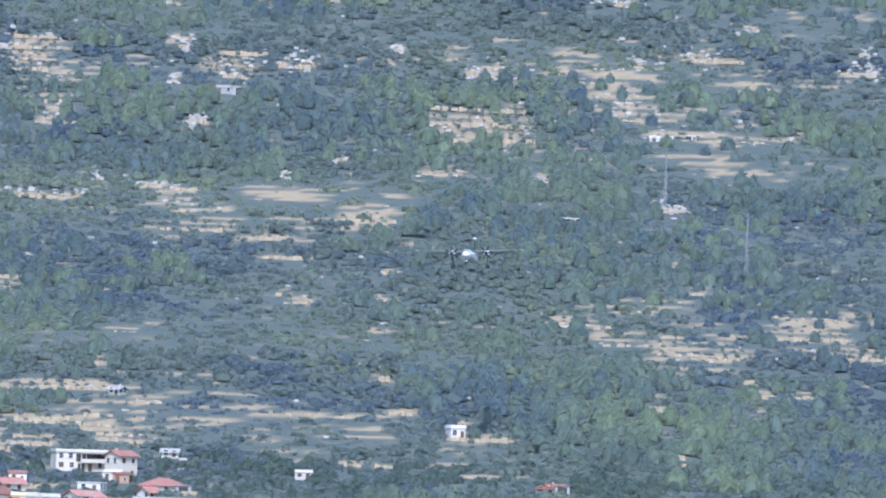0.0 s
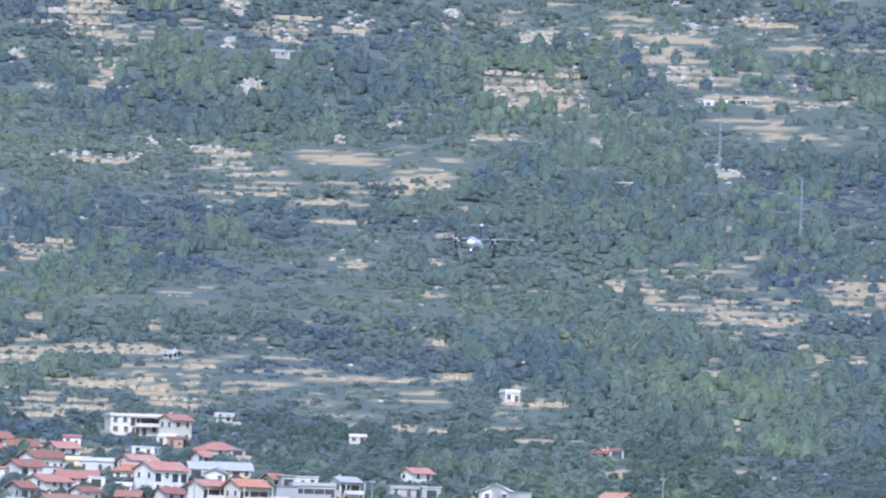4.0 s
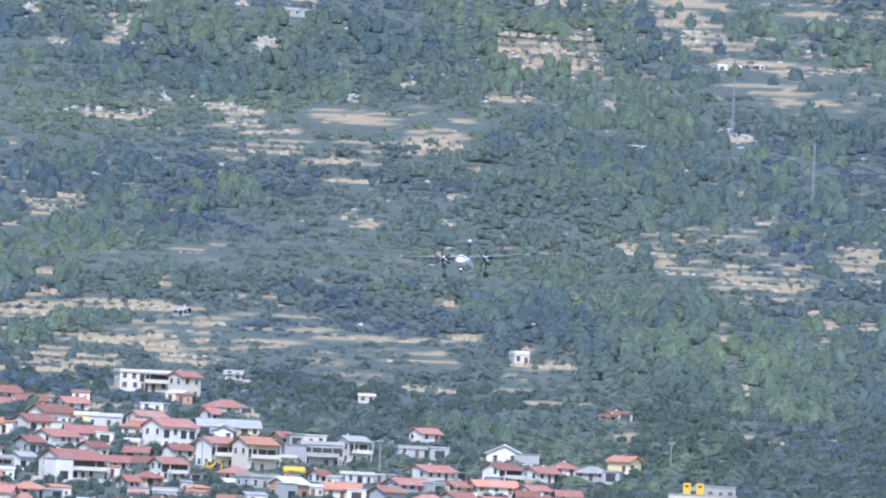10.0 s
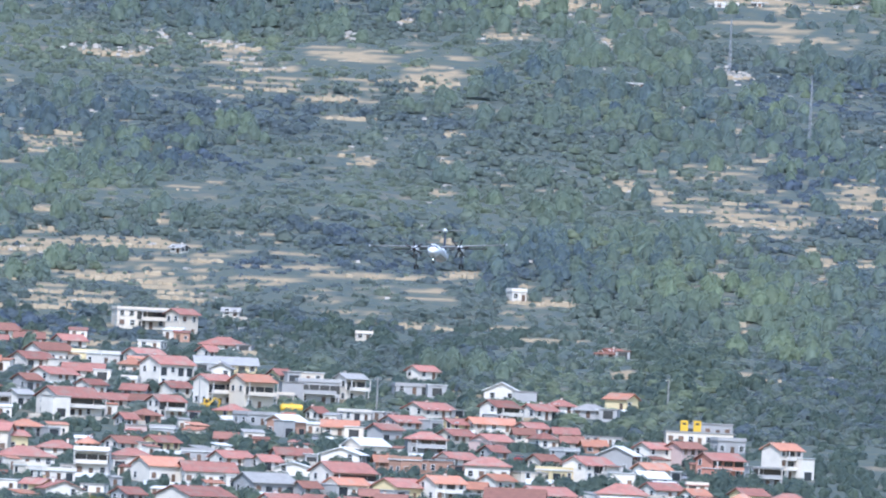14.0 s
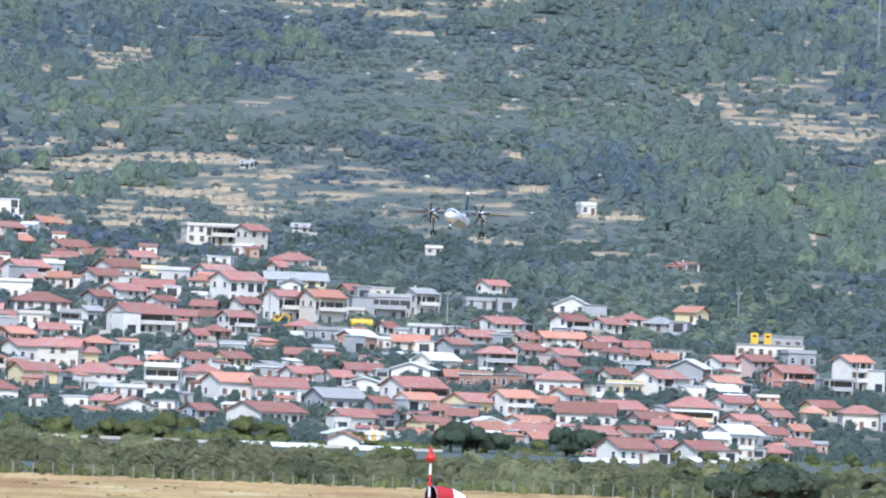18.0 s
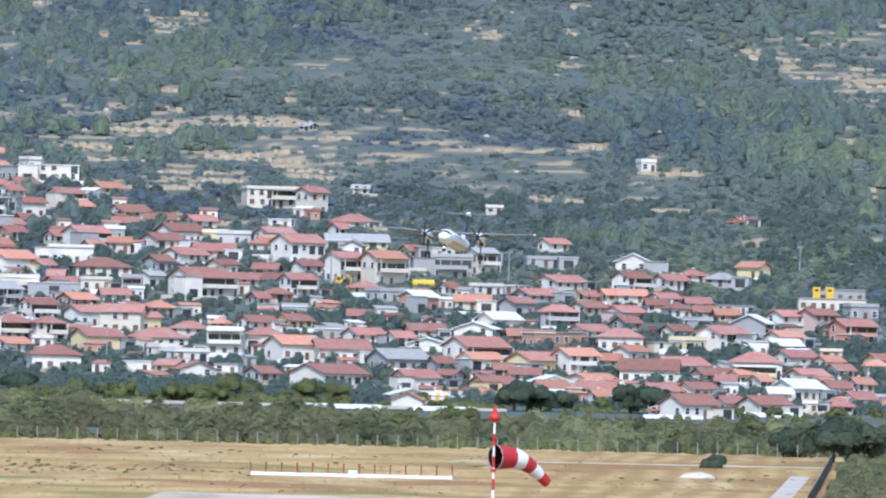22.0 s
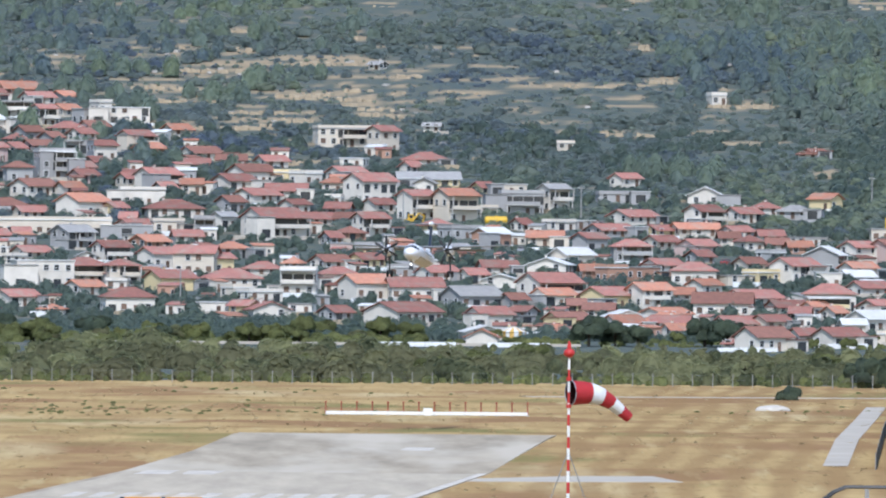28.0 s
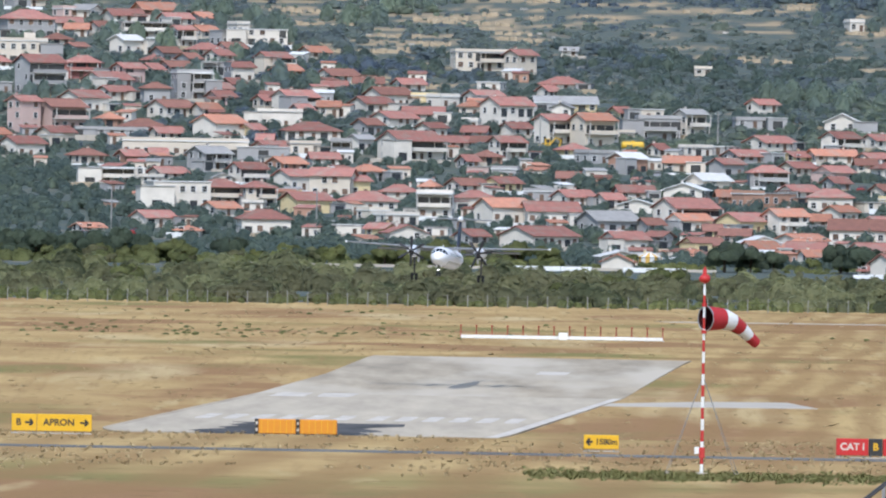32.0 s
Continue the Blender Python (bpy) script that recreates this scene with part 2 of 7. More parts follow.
def part_of(name, me, parent, label="", m=None):
    ob = new(name, me)
    ob.parent = parent
    if m is not None:
        ob.matrix_basis = m
    return tagged(ob, label) if label else ob


def part(name, bm, mat, parent, label="", m=None, smooth=False):
    me = bpy.data.meshes.new(name)
    bm.to_mesh(me)
    bm.free()
    me.materials.append(mat)
    if smooth:
        me.polygons.foreach_set("use_smooth", np.ones(len(me.polygons), dtype=bool))
    return part_of(name, me, parent, label, m)


def box_bm(sx, sy, sz, cx=0.0, cy=0.0, cz=0.0, bevel=0.0):
    bm = bmesh.new()
    bmesh.ops.create_cube(bm, size=1.0, matrix=Matrix.Translation((cx, cy, cz)) @ Matrix.Diagonal((sx, sy, sz, 1)))
    if bevel:
        bmesh.ops.bevel(bm, geom=bm.edges[:], offset=bevel, segments=1, affect="EDGES")
    return bm


def tube_bm(points, radii, sides=10, caps=True):
    """A tube along points, with a radius at each."""
    bm = bmesh.new()
    rings = []
    for i, (p, r) in enumerate(zip(points, radii)):
        p = Vector(p)
        a, b = Vector(points[max(i - 1, 0)]), Vector(points[min(i + 1, len(points) - 1)])
        q = (b - a).to_track_quat("Z", "Y")
        rings.append([bm.verts.new(p + q @ Vector((r * math.cos(2 * math.pi * k / sides), r * math.sin(2 * math.pi * k / sides), 0))) for k in range(sides)])
    for a, b in zip(rings, rings[1:]):
        for k in range(sides):
            bm.faces.new((a[k], a[(k + 1) % sides], b[(k + 1) % sides], b[k]))
    if caps:
        bm.faces.new(rings[0][::-1])
        bm.faces.new(rings[-1])
    return bm


def thing(name, m, label, category, group="", kind=""):
    ob = new(name)
    ob.empty_display_size = 0.3
    ob.matrix_basis = m
    return tagged(ob, label, category, group, kind)


def soup(name, verts, tris, mat, tone=None, normals=None):
    """A mesh from arrays of corners and triangles, with a tone at each corner."""
    me = bpy.data.meshes.new(name)
    verts, tris = np.asarray(verts, dtype=np.float32), np.asarray(tris, dtype=np.int32)
    me.vertices.add(len(verts))
    me.vertices.foreach_set("co", verts.ravel())
    me.loops.add(tris.size)
    me.loops.foreach_set("vertex_index", tris.ravel())
    me.polygons.add(len(tris))
    me.polygons.foreach_set("loop_start", np.arange(0, tris.size, 3, dtype=np.int32))
    me.materials.append(mat)
    if tone is not None:
        at = me.attributes.new("tone", "FLOAT", "POINT")
        at.data.foreach_set("value", np.asarray(tone, dtype=np.float32))
    me.update(calc_edges=True)
    if normals is not None:
        me.polygons.foreach_set("use_smooth", np.ones(len(tris), dtype=bool))
        me.normals_split_custom_set_from_vertices(np.asarray(normals, dtype=np.float32))
    return me


# ---- the lie of the land: distance from the camera and height ----
RUN = (-3000, 0, 300, 500, 640, 660, 720, 780, 1000, 1400, 1750, 1800, 2110, 2330, 2750, 3100, 3250, 3500, 3800, 4100, 4500, 4850, 4960, 6000)
RISE = (20, 20, 18, 15, 13.8, 13.7, 13.4, 12.9, 7.8, -0.4, -6.9, -6.6, -1.1, -0.9, 0, 4.4, 6.5, 25, 62, 102, 160, 224, 246, 246)


def ground(x, y):
    return float(np.interp(y, RUN, RISE))


CLEARINGS = []


def clearing(x, y, rx, ry):
    """A bare, sandy opening in the scrub."""
    CLEARINGS.append((x, y, rx, ry))


THIN = []


def thin(x, y, rx, ry):
    """A stretch of the slope that is terraced or stony, with many bare streaks."""
    THIN.append((x, y, rx, ry))


def openness(xs, ys):
    """How bare the hillside is at places, 0 to 1."""
    region = np.full(len(xs), -0.17)
    for x, y, rx, ry in THIN:
        d = np.sqrt(((xs - x) / rx) ** 2 + ((ys - y) / ry) ** 2)
        region = np.maximum(region, 0.24 - 0.35 * np.clip(d - 0.5, 0, 1.2))
    fleck = np.array([1.0 * noise.noise((a * 0.05, b * 0.1, 8.2)) + 0.55 * noise.noise((a * 0.15, b * 0.14, 3.3)) for a, b in zip(xs, ys)])
    v = np.clip((fleck + region - 0.36) / 0.16, 0, 1)
    v[ys < 3560] = 0
    wob = np.array([1.1 * noise.noise((a * 0.03, b * 0.07, 1.7)) + 0.7 * noise.noise((a * 0.16, b * 0.09, 4.1)) for a, b in zip(xs, ys)])
    for x, y, rx, ry in CLEARINGS:
        d = np.sqrt(((xs - x) / rx) ** 2 + ((ys - y) / ry) ** 2)
        v = np.maximum(v, np.clip((1.1 - d + wob * 0.7) / 0.3, 0, 1))
    # terraces: each bare step ends in a strip of growth
    step = (ys + wob * 5) % 12.0
    return v * np.where(step < 4.2, 0.2, 1.0)


# ---- clearings, terraces and rocky ground on the hill: place, half width, half depth ----
clearing(58, 4692, 9.4, 31.5)
clearing(-2, 4575, 5.9, 26.5)
clearing(140, 4578, 21.1, 39.0)
clearing(182, 4678, 7.5, 35.5)
clearing(192, 4624, 10.2, 30.0)
clearing(211, 4567, 23.7, 12.0)
clearing(200, 4523, 12.7, 7.5)
clearing(219, 4489, 15.3, 15.0)
clearing(76, 4392, 14.1, 19.5)
clearing(40, 4371, 4.4, 32.5)
clearing(32, 4414, 7.1, 12.0)
clearing(-2, 4383, 11.4, 14.5)
clearing(96, 4348, 7.8, 26.0)
clearing(45, 4308, 10.3, 12.5)
clearing(64, 4291, 11.2, 11.5)
clearing(151, 4108, 9.9, 13.0)
clearing(162, 4070, 8.1, 25.0)
clearing(178, 4053, 10.5, 25.0)
clearing(220, 4104, 13.1, 29.5)
clearing(232, 4052, 14.6, 18.0)
clearing(192, 4036, 11.3, 12.5)
clearing(94, 4067, 2.6, 12.5)
clearing(3, 3918, 19.6, 14.0)
clearing(27, 3891, 6.5, 11.5)
clearing(25, 3859, 2.5, 18.0)
clearing(98, 3882, 5.3, 11.5)
clearing(79, 3865, 13.9, 7.0)
clearing(118, 3831, 13.0, 12.5)
clearing(-3, 3790, 8.3, 13.0)
clearing(13, 3856, 4.6, 10.0)
clearing(-9, 4705, 11.3, 44.5)
clearing(80, 4709, 9.4, 18.0)
clearing(216, 4755, 13.3, 21.0)
clearing(142, 4702, 7.5, 18.0)
clearing(42, 4747, 5.7, 18.5)
clearing(-19, 4146, 10.0, 26.5)
clearing(-26, 3900, 14.0, 11.5)
clearing(-14, 3772, 9.8, 13.0)
clearing(27, 3887, 4.7, 10.0)
clearing(2, 3842, 7.7, 15.0)
clearing(-27, 3946, 9.5, 8.0)
clearing(18, 3817, 6.1, 12.0)
clearing(122, 4473, 10.7, 14.0)
clearing(95, 4344, 10.4, 13.0)
clearing(69, 4242, 10.2, 8.0)
clearing(179, 4164, 10.0, 7.0)
clearing(-37, 3835, 10.7, 17.0)
clearing(-2, 3845, 9.2, 11.0)
clearing(-16, 3774, 10.6, 12.0)
clearing(-6, 3692, 11.8, 11.5)
clearing(-43, 3859, 9.3, 10.0)
clearing(17, 3804, 6.1, 10.0)
clearing(40, 3850, 9.2, 7.5)
clearing(168, 3681, 10.3, 11.0)
clearing(84, 3760, 9.0, 7.0)
clearing(118, 3738, 9.0, 7.0)
clearing(-35, 3771, 10.6, 13.0)
clearing(-14, 3806, 9.1, 12.5)
clearing(-26, 3842, 9.2, 10.0)
clearing(11, 3835, 7.7, 9.5)
clearing(-13, 3697, 8.9, 9.0)
clearing(-65, 3539, 8.5, 7.0)
thin(61, 4354, 45.3, 87.5)
thin(194, 4085, 53.9, 81.0)
thin(10, 3855, 35.5, 76.0)
thin(215, 4568, 32.9, 73.0)
thin(144, 4579, 25.6, 54.5)
thin(-3, 4662, 26.1, 75.5)
thin(202, 4714, 75.4, 64.5)
thin(77, 3809, 45.7, 50.5)
thin(-35, 3879, 59.0, 103.0)
thin(43, 3882, 38.8, 64.0)


# ---- ground: one sheet from behind the camera to the crest of the hill ----
def hill_soil():
    m = M["scrub_soil"]
    n, l = m.node_tree.nodes, m.node_tree.links
    b = n["Principled BSDF"]
    old = b.inputs["Base Color"].links[0].from_socket
    at = n.new("ShaderNodeAttribute")
    at.attribute_name = "bare"
    geo = n.new("ShaderNodeNewGeometry")
    tex = n.new("ShaderNodeTexNoise")
    tex.inputs["Scale"].default_value, tex.inputs["Detail"].default_value = 0.3, 6.0
    l.new(geo.outputs["Position"], tex.inputs["Vector"])
    tone = n.new("ShaderNodeMix")
    tone.data_type = "RGBA"
    tone.inputs[6].default_value, tone.inputs[7].default_value = (0.43, 0.335, 0.215, 1), (0.21, 0.175, 0.12, 1)
    l.new(tex.outputs["Fac"], tone.inputs[0])
    mix = n.new("ShaderNodeMix")
    mix.data_type = "RGBA"
    mp = n.new("ShaderNodeMapping")
    mp.inputs["Scale"].default_value = (0.4, 1.0, 0.4)
    l.new(geo.outputs["Position"], mp.inputs["Vector"])
    patch = n.new("ShaderNodeTexNoise")
    patch.inputs["Scale"].default_value, patch.inputs["Detail"].default_value = 0.16, 4.0
    l.new(mp.outputs[0], patch.inputs["Vector"])
    lot = n.new("ShaderNodeMath")
    lot.operation = "MULTIPLY_ADD"
    lot.inputs[1].default_value = 3.0
    l.new(patch.outputs["Fac"], lot.inputs[0])
    l.new(at.outputs["Fac"], lot.inputs[2])
    cut = n.new("ShaderNodeMapRange")
    cut.inputs[1].default_value, cut.inputs[2].default_value = 1.6, 2.0
    l.new(lot.outputs[0], cut.inputs[0])
    both = n.new("ShaderNodeMath")
    both.operation = "MULTIPLY"
    l.new(cut.outputs[0], both.inputs[0])
    l.new(at.outputs["Fac"], both.inputs[1])
    l.new(both.outputs[0], mix.inputs[0])
    l.new(old, mix.inputs[6])
    l.new(tone.outputs[2], mix.inputs[7])
    l.new(mix.outputs[2], b.inputs["Base Color"])


hill_soil()


def stony_spots():
    """Small bare and stony spots, thicker on the left slope and near the crest."""
    r = random.Random(14)
    made = 0
    while made < 90:
        y = r.uniform(3650, 4945)
        x = y * r.uniform(-0.034, 0.063)
        chance = 0.35 + 0.65 * max(0.0, noise.noise((x * 0.012, y * 0.006, 5.0)) * 2) + (0.4 if y > 4700 else 0) + (0.3 if x < 40 and y < 4100 else 0)
        if r.random() < chance:
            clearing(x, y, r.uniform(1.5, 5.5), r.uniform(7, 15))
            made += 1


stony_spots()


def build_ground():
    xs = np.concatenate([np.linspace(-2600, -300, 12), np.linspace(-290, 450, 206), np.linspace(470, 2600, 12)])
    ys = np.concatenate([np.linspace(-1500, 550, 24), np.linspace(560, 1100, 55), np.linspace(1120, 2740, 82), np.linspace(2752, 4990, 330)])
    gx, gy = np.meshgrid(xs, ys)
    gz = np.interp(gy, RUN, RISE)
    flat = [noise.noise((x * 0.012, y * 0.009, 0)) for x, y in zip(gx.ravel(), gy.ravel())]
    amount = np.interp(gy.ravel(), (0, 700, 900, 2600, 3100, 4200, 5000), (0, 0, 0.25, 0.1, 0.2, 1.6, 2.5))
    side = np.clip((np.abs(gx.ravel() - 60) - 260) / 900, 0, 1) * np.interp(gy.ravel(), (2700, 4500), (0, 30))
    gz = gz.ravel() + np.array(flat) * amount - side
    nx, ny = len(xs), len(ys)
    faces = [(j * nx + i, j * nx + i + 1, (j + 1) * nx + i + 1, (j + 1) * nx + i) for j in range(ny - 1) for i in range(nx - 1)]
    index = [1 if ys[j] > 2770 else 0 for j in range(ny - 1) for i in range(nx - 1)]
    me = mesh_of("ground", np.stack([gx.ravel(), gy.ravel(), gz], 1), faces, [M["dry_grass"], M["scrub_soil"]], index, True)
    at = me.attributes.new("bare", "FLOAT", "POINT")
    at.data.foreach_set("value", openness(gx.ravel(), gy.ravel()).astype(np.float32))
    tagged(new("ground", me), "dry straw-coloured airfield grass rising to a scrub-covered hillside", "ground", kind="structure")


build_ground()


# ---- runway end, its paint and the side road ----
AXIS = 0.087                                 # metres to the side for each metre away


def strip(name, s0, s1, y0, y1, mat, lift, label="", kind="structure", category="", parent=None, steps=24, ragged=0.0, sides=None):
    """A paved strip along the runway: its sides in metres from the axis through (-171, 0), its ends in metres away. sides: distances and both sides there."""
    v, f = [], []
    rnd = random.Random(int(y0 * 7 + s0))
    for i in range(steps + 1):
        y = y0 + (y1 - y0) * i / steps
        c = -171.0 + AXIS * y
        j0, j1 = rnd.uniform(-ragged, ragged), rnd.uniform(-ragged, ragged)
        k = float(np.interp(y, (1780, 1950, 2120), (1.0, 0.9, 0.865))) if ragged < 2 else 1.0
        if sides:
            s0, s1, k = float(np.interp(y, sides[0], sides[1])), float(np.interp(y, sides[0], sides[2])), 1.0
        for s in (s0 + j0, s1 + j1):
            v.append((c + s * k, y, ground(0, y) + lift))
    for i in range(steps):
        f.append((2 * i, 2 * i + 1, 2 * i + 3, 2 * i + 2))
    n = len(v)
    v += [(x, y, z - 0.35) for x, y, z in v]
    f += [(2 * i + n, 2 * i, 2 * i + 2, 2 * i + 2 + n) for i in range(steps)]
    f += [(2 * i + 1, 2 * i + 1 + n, 2 * i + 3 + n, 2 * i + 3) for i in range(steps)]
    f += [(0, n, n + 1, 1), (2 * steps, 2 * steps + 1, 2 * steps + 1 + n, 2 * steps + n)]
    ob = new(name, mesh_of(name, v, f, mat))
    if parent:
        ob.parent = parent
        return tagged(ob, label) if label else ob
    return tagged(ob, label, category, kind=kind)


EDGES = ((1500, 1755, 1775, 1790, 1804, 1875, 1945, 2030, 2122), (-8, -12, -19, -26, -29.3, -26.4, -23.2, -22, -23.6), (21, 22, 22.6, 23, 23.5, 25.2, 27, 25.4, 24))
runway = strip("runway", -27.5, 26.0, 1500, 2122, M["asphalt"], 0.12, "pale worn grey asphalt runway end among dry grass", category="runway", steps=124, sides=EDGES)
strip("edge_line", 24.0, 25.6, 1775, 1944, M["line_paint"], 0.13, parent=runway, label="faded white edge line", sides=((1775, 1843, 1944), (20.9, 22.8, 25.6), (22.5, 24.3, 26.9)))
for k in range(12):
    strip("threshold_bar", -22.3 + 3.72 * k + (1.0 if k > 5 else 0), -20.3 + 3.72 * k + (1.0 if k > 5 else 0), 1843, 1860, M["line_paint"], 0.13, parent=runway, steps=3, ragged=0.12)
for s0, s1, y0, y1 in ((-22.5, -17.5, 1932, 1946), (-15.5, -10.5, 1932, 1946), (8.0, 13.0, 2040, 2052)):
    strip("old_marking", s0, s1, y0, y1, M["line_paint"], 0.13, parent=runway, steps=3, ragged=0.3, label="worn white marking")
for s0, s1, y0, y1 in ((-15.0, 5.5, 1785, 1832),):
    strip("rubber_deposit", s0, s1, y0, y1, M["rubber"], 0.135, parent=runway, steps=10, ragged=2.5, label="dark rubber deposit of landing wheels")
strip("resurfaced_stretch", -20.0, 22.0, 1790, 1943, M["resurfaced"], 0.124, parent=runway, steps=40, label="paler resurfaced stretch of the runway", sides=((1790, 1804, 1875, 1943), (-24, -28, -25.2, -22), (21.2, 22, 23.5, 25.4)))


def cross_road(name, x0, x1, y0, y1, width, mat, label, lift=0.05, parts=24):
    v, f = [], []
    for i in range(parts + 1):
        t = i / parts
        x, y = x0 + (x1 - x0) * t, y0 + (y1 - y0) * t
        d = Vector((x1 - x0, y1 - y0)).normalized()
        for s in (-1, 1):
            px, py = x - d.y * s * width / 2, y + d.x * s * width / 2
            v.append((px, py, ground(px, py) + lift))
    f = [(2 * i, 2 * i + 1, 2 * i + 3, 2 * i + 2) for i in range(parts)]
    n = len(v)
    v += [(x, y, z - 0.3) for x, y, z in v]
    f += [(2 * i + n, 2 * i, 2 * i + 2, 2 * i + 2 + n) for i in range(parts)]
    f += [(2 * i + 1, 2 * i + 1 + n, 2 * i + 3 + n, 2 * i + 3) for i in range(parts)]
    return tagged(new(name, mesh_of(name, v, f, mat)), label, "road", kind="structure")


cross_road("service_road", 20.0, 49.5, 1926, 1931, 22.0, M["worn_concrete"], "pale concrete service road off the runway end")
cross_road("taxiway", -60, 60, 712, 708, 5.0, M["old_asphalt"], "narrow dark asphalt track between the grass strips")
cross_road("perimeter_road", 74.6, 100.2, 1990, 2484, 3.5, M["worn_concrete"], "pale perimeter road along the airfield fence", lift=0.08, parts=70)
cross_road("gravel_road", 40, 110, 2590, 2610, 7, M["worn_concrete"], "pale gravel road in dry grass")


# ---- foliage ----
def leaf_template(seed, leaves, flat=1.0, size=0.1, cone=0.0, lumps=7, detail=1, lift=0.24):
    """A plant of unit width on z = 0: small leaf sprays in a loose shell of several lobes about an uneven core, each
    with its own tone, lightened on the lobes and shaded between.
    """
    r = np.random.RandomState(seed)
    way = r.normal(size=(lumps, 3)) * (1, 1, 0.8) + (0, 0, 0.35)
    way /= np.linalg.norm(way, axis=1)[:, None]
    swell = r.uniform(0.45, 1.0, lumps)

    def reach_of(d):
        near = d @ way.T
        k = np.clip((near - 0.4) / 0.6, 0, 1) ** 1.2 * swell
        return 0.32 + 0.2 * k.max(axis=1), k.max(axis=1)
    bm = bmesh.new()
    bmesh.ops.create_icosphere(bm, subdivisions=detail, radius=1.0)
    bmesh.ops.delete(bm, geom=[f for f in bm.faces if max(p.co.z for p in f.verts) < -0.3], context="FACES")
    bm.verts.index_update()
    d = np.array([p.co for p in bm.verts])
    t = np.array([[p.index for p in f.verts] for f in bm.faces])
    bm.free()
    reach, bulge = reach_of(d)
    v = d * (reach * 0.96)[:, None] * (1, 1, 1.15)
    # leaf sprays
    ld = r.normal(size=(leaves, 3))
    ld[:, 2] = np.where(ld[:, 2] < -0.35, -ld[:, 2], ld[:, 2])
    ld /= np.linalg.norm(ld, axis=1)[:, None]
    far, lobe = reach_of(ld)
    c = ld * (far * r.uniform(0.93, 1.07, leaves))[:, None] * (1, 1, 1.15)
    a = np.cross(ld, r.normal(size=(leaves, 3)))
    a /= np.linalg.norm(a, axis=1)[:, None]
    b = np.cross(ld, a) + ld * r.uniform(-0.1, 0.4, leaves)[:, None]
    s = (size * r.uniform(0.6, 1.4, leaves))[:, None]
    lv = np.stack([c + a * s * 0.75, c - a * s * 0.75, c + b * s * 1.2], 1).reshape(-1, 3)
    t = np.concatenate([t, np.arange(leaves * 3).reshape(-1, 3) + len(v)])
    v = np.concatenate([v, lv]) + (0, 0, lift)
    n = np.concatenate([d, np.repeat(ld, 3, axis=0)]) + r.normal(0, 0.12, (len(v), 3)) + (0, 0, 0.9)
    # random tone, plus painted shade: lobes lighter, hollows between them darker
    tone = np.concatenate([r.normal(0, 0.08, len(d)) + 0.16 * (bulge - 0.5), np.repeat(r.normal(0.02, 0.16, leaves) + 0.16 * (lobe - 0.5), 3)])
    if cone:
        v[:, :2] *= (1 - cone * np.clip(v[:, 2], 0, 1))[:, None]
    n /= np.linalg.norm(n, axis=1)[:, None]
    side = np.cross(v[t[:, 1]] - v[t[:, 0]], v[t[:, 2]] - v[t[:, 0]])
    wrong = np.einsum("ij,ij->i", side, n[t[:, 0]] + n[t[:, 1]] + n[t[:, 2]]) < 0
    t[wrong] = t[wrong][:, ::-1]
    v[:, 2] = np.maximum(v[:, 2] * flat, -0.05)
    return v, t, n, tone


def scatter(name, templates, xs, ys, zs, width, height, tone, mat, label, seed, category="shrubs"):
    """Many plants as one piece of stuff."""
    r = np.random.RandomState(seed)
    which = r.randint(0, len(templates), len(xs))
    turn = r.uniform(0, 6.283, len(xs))
    vs, ts, tn, nn, base = [], [], [], [], 0
    for k, (v, t, out, own) in enumerate(templates):
        i = np.where(which == k)[0]
        if not len(i):
            continue
        c, s = np.cos(turn[i])[:, None], np.sin(turn[i])[:, None]
        x = (v[None, :, 0] * c - v[None, :, 1] * s) * width[i][:, None] + xs[i][:, None]
        y = (v[None, :, 0] * s + v[None, :, 1] * c) * width[i][:, None] + ys[i][:, None]
        z = v[None, :, 2] * height[i][:, None] + zs[i][:, None] - 0.15
        vs.append(np.stack([x, y, z], 2).reshape(-1, 3))
        nn.append(np.stack([out[None, :, 0] * c - out[None, :, 1] * s, out[None, :, 0] * s + out[None, :, 1] * c, out[None, :, 2] + 0 * c], 2).reshape(-1, 3))
        ts.append((t[None] + (np.arange(len(i)) * len(v))[:, None, None]).reshape(-1, 3) + base)
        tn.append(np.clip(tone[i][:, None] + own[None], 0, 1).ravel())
        base += len(i) * len(v)
    me = soup(name, np.concatenate(vs), np.concatenate(ts), mat, np.concatenate(tn), np.concatenate(nn))
    return tagged(new(name, me), label, category, kind="stuff")


def noise_at(xs, ys, scale, z=0.0):
    return np.array([noise.noise((x * scale, y * scale * 0.55, z)) for x, y in zip(xs, ys)])


def in_view(xs, ys, margin=0.004):
    a = xs / ys
    return (a > -0.034 - margin) & (a < 0.063 + margin)


def wedge(n, y0, y1, r, margin=0.004):
    ys = r.uniform(y0, y1, n)
    xs = ys * r.uniform(-0.034 - margin, 0.063 + margin, n)
    return xs, ys


SCRUB = [leaf_template(s, 52, 1.0, 0.12, lumps=6) for s in range(9)]
LOW = [leaf_template(s + 90, 14, 0.9, 0.2, lumps=4) for s in range(6)]
PINE = [leaf_template(20 + s, 110, 1.15, 0.09, cone=0.3, lumps=9) for s in range(6)]
GARDEN = [leaf_template(60 + s, 75, 1.1, 0.105, lumps=7) for s in range(6)]
OLIVE = [leaf_template(40 + s, 120, 1.1, 0.09, lumps=8, detail=2) for s in range(6)]


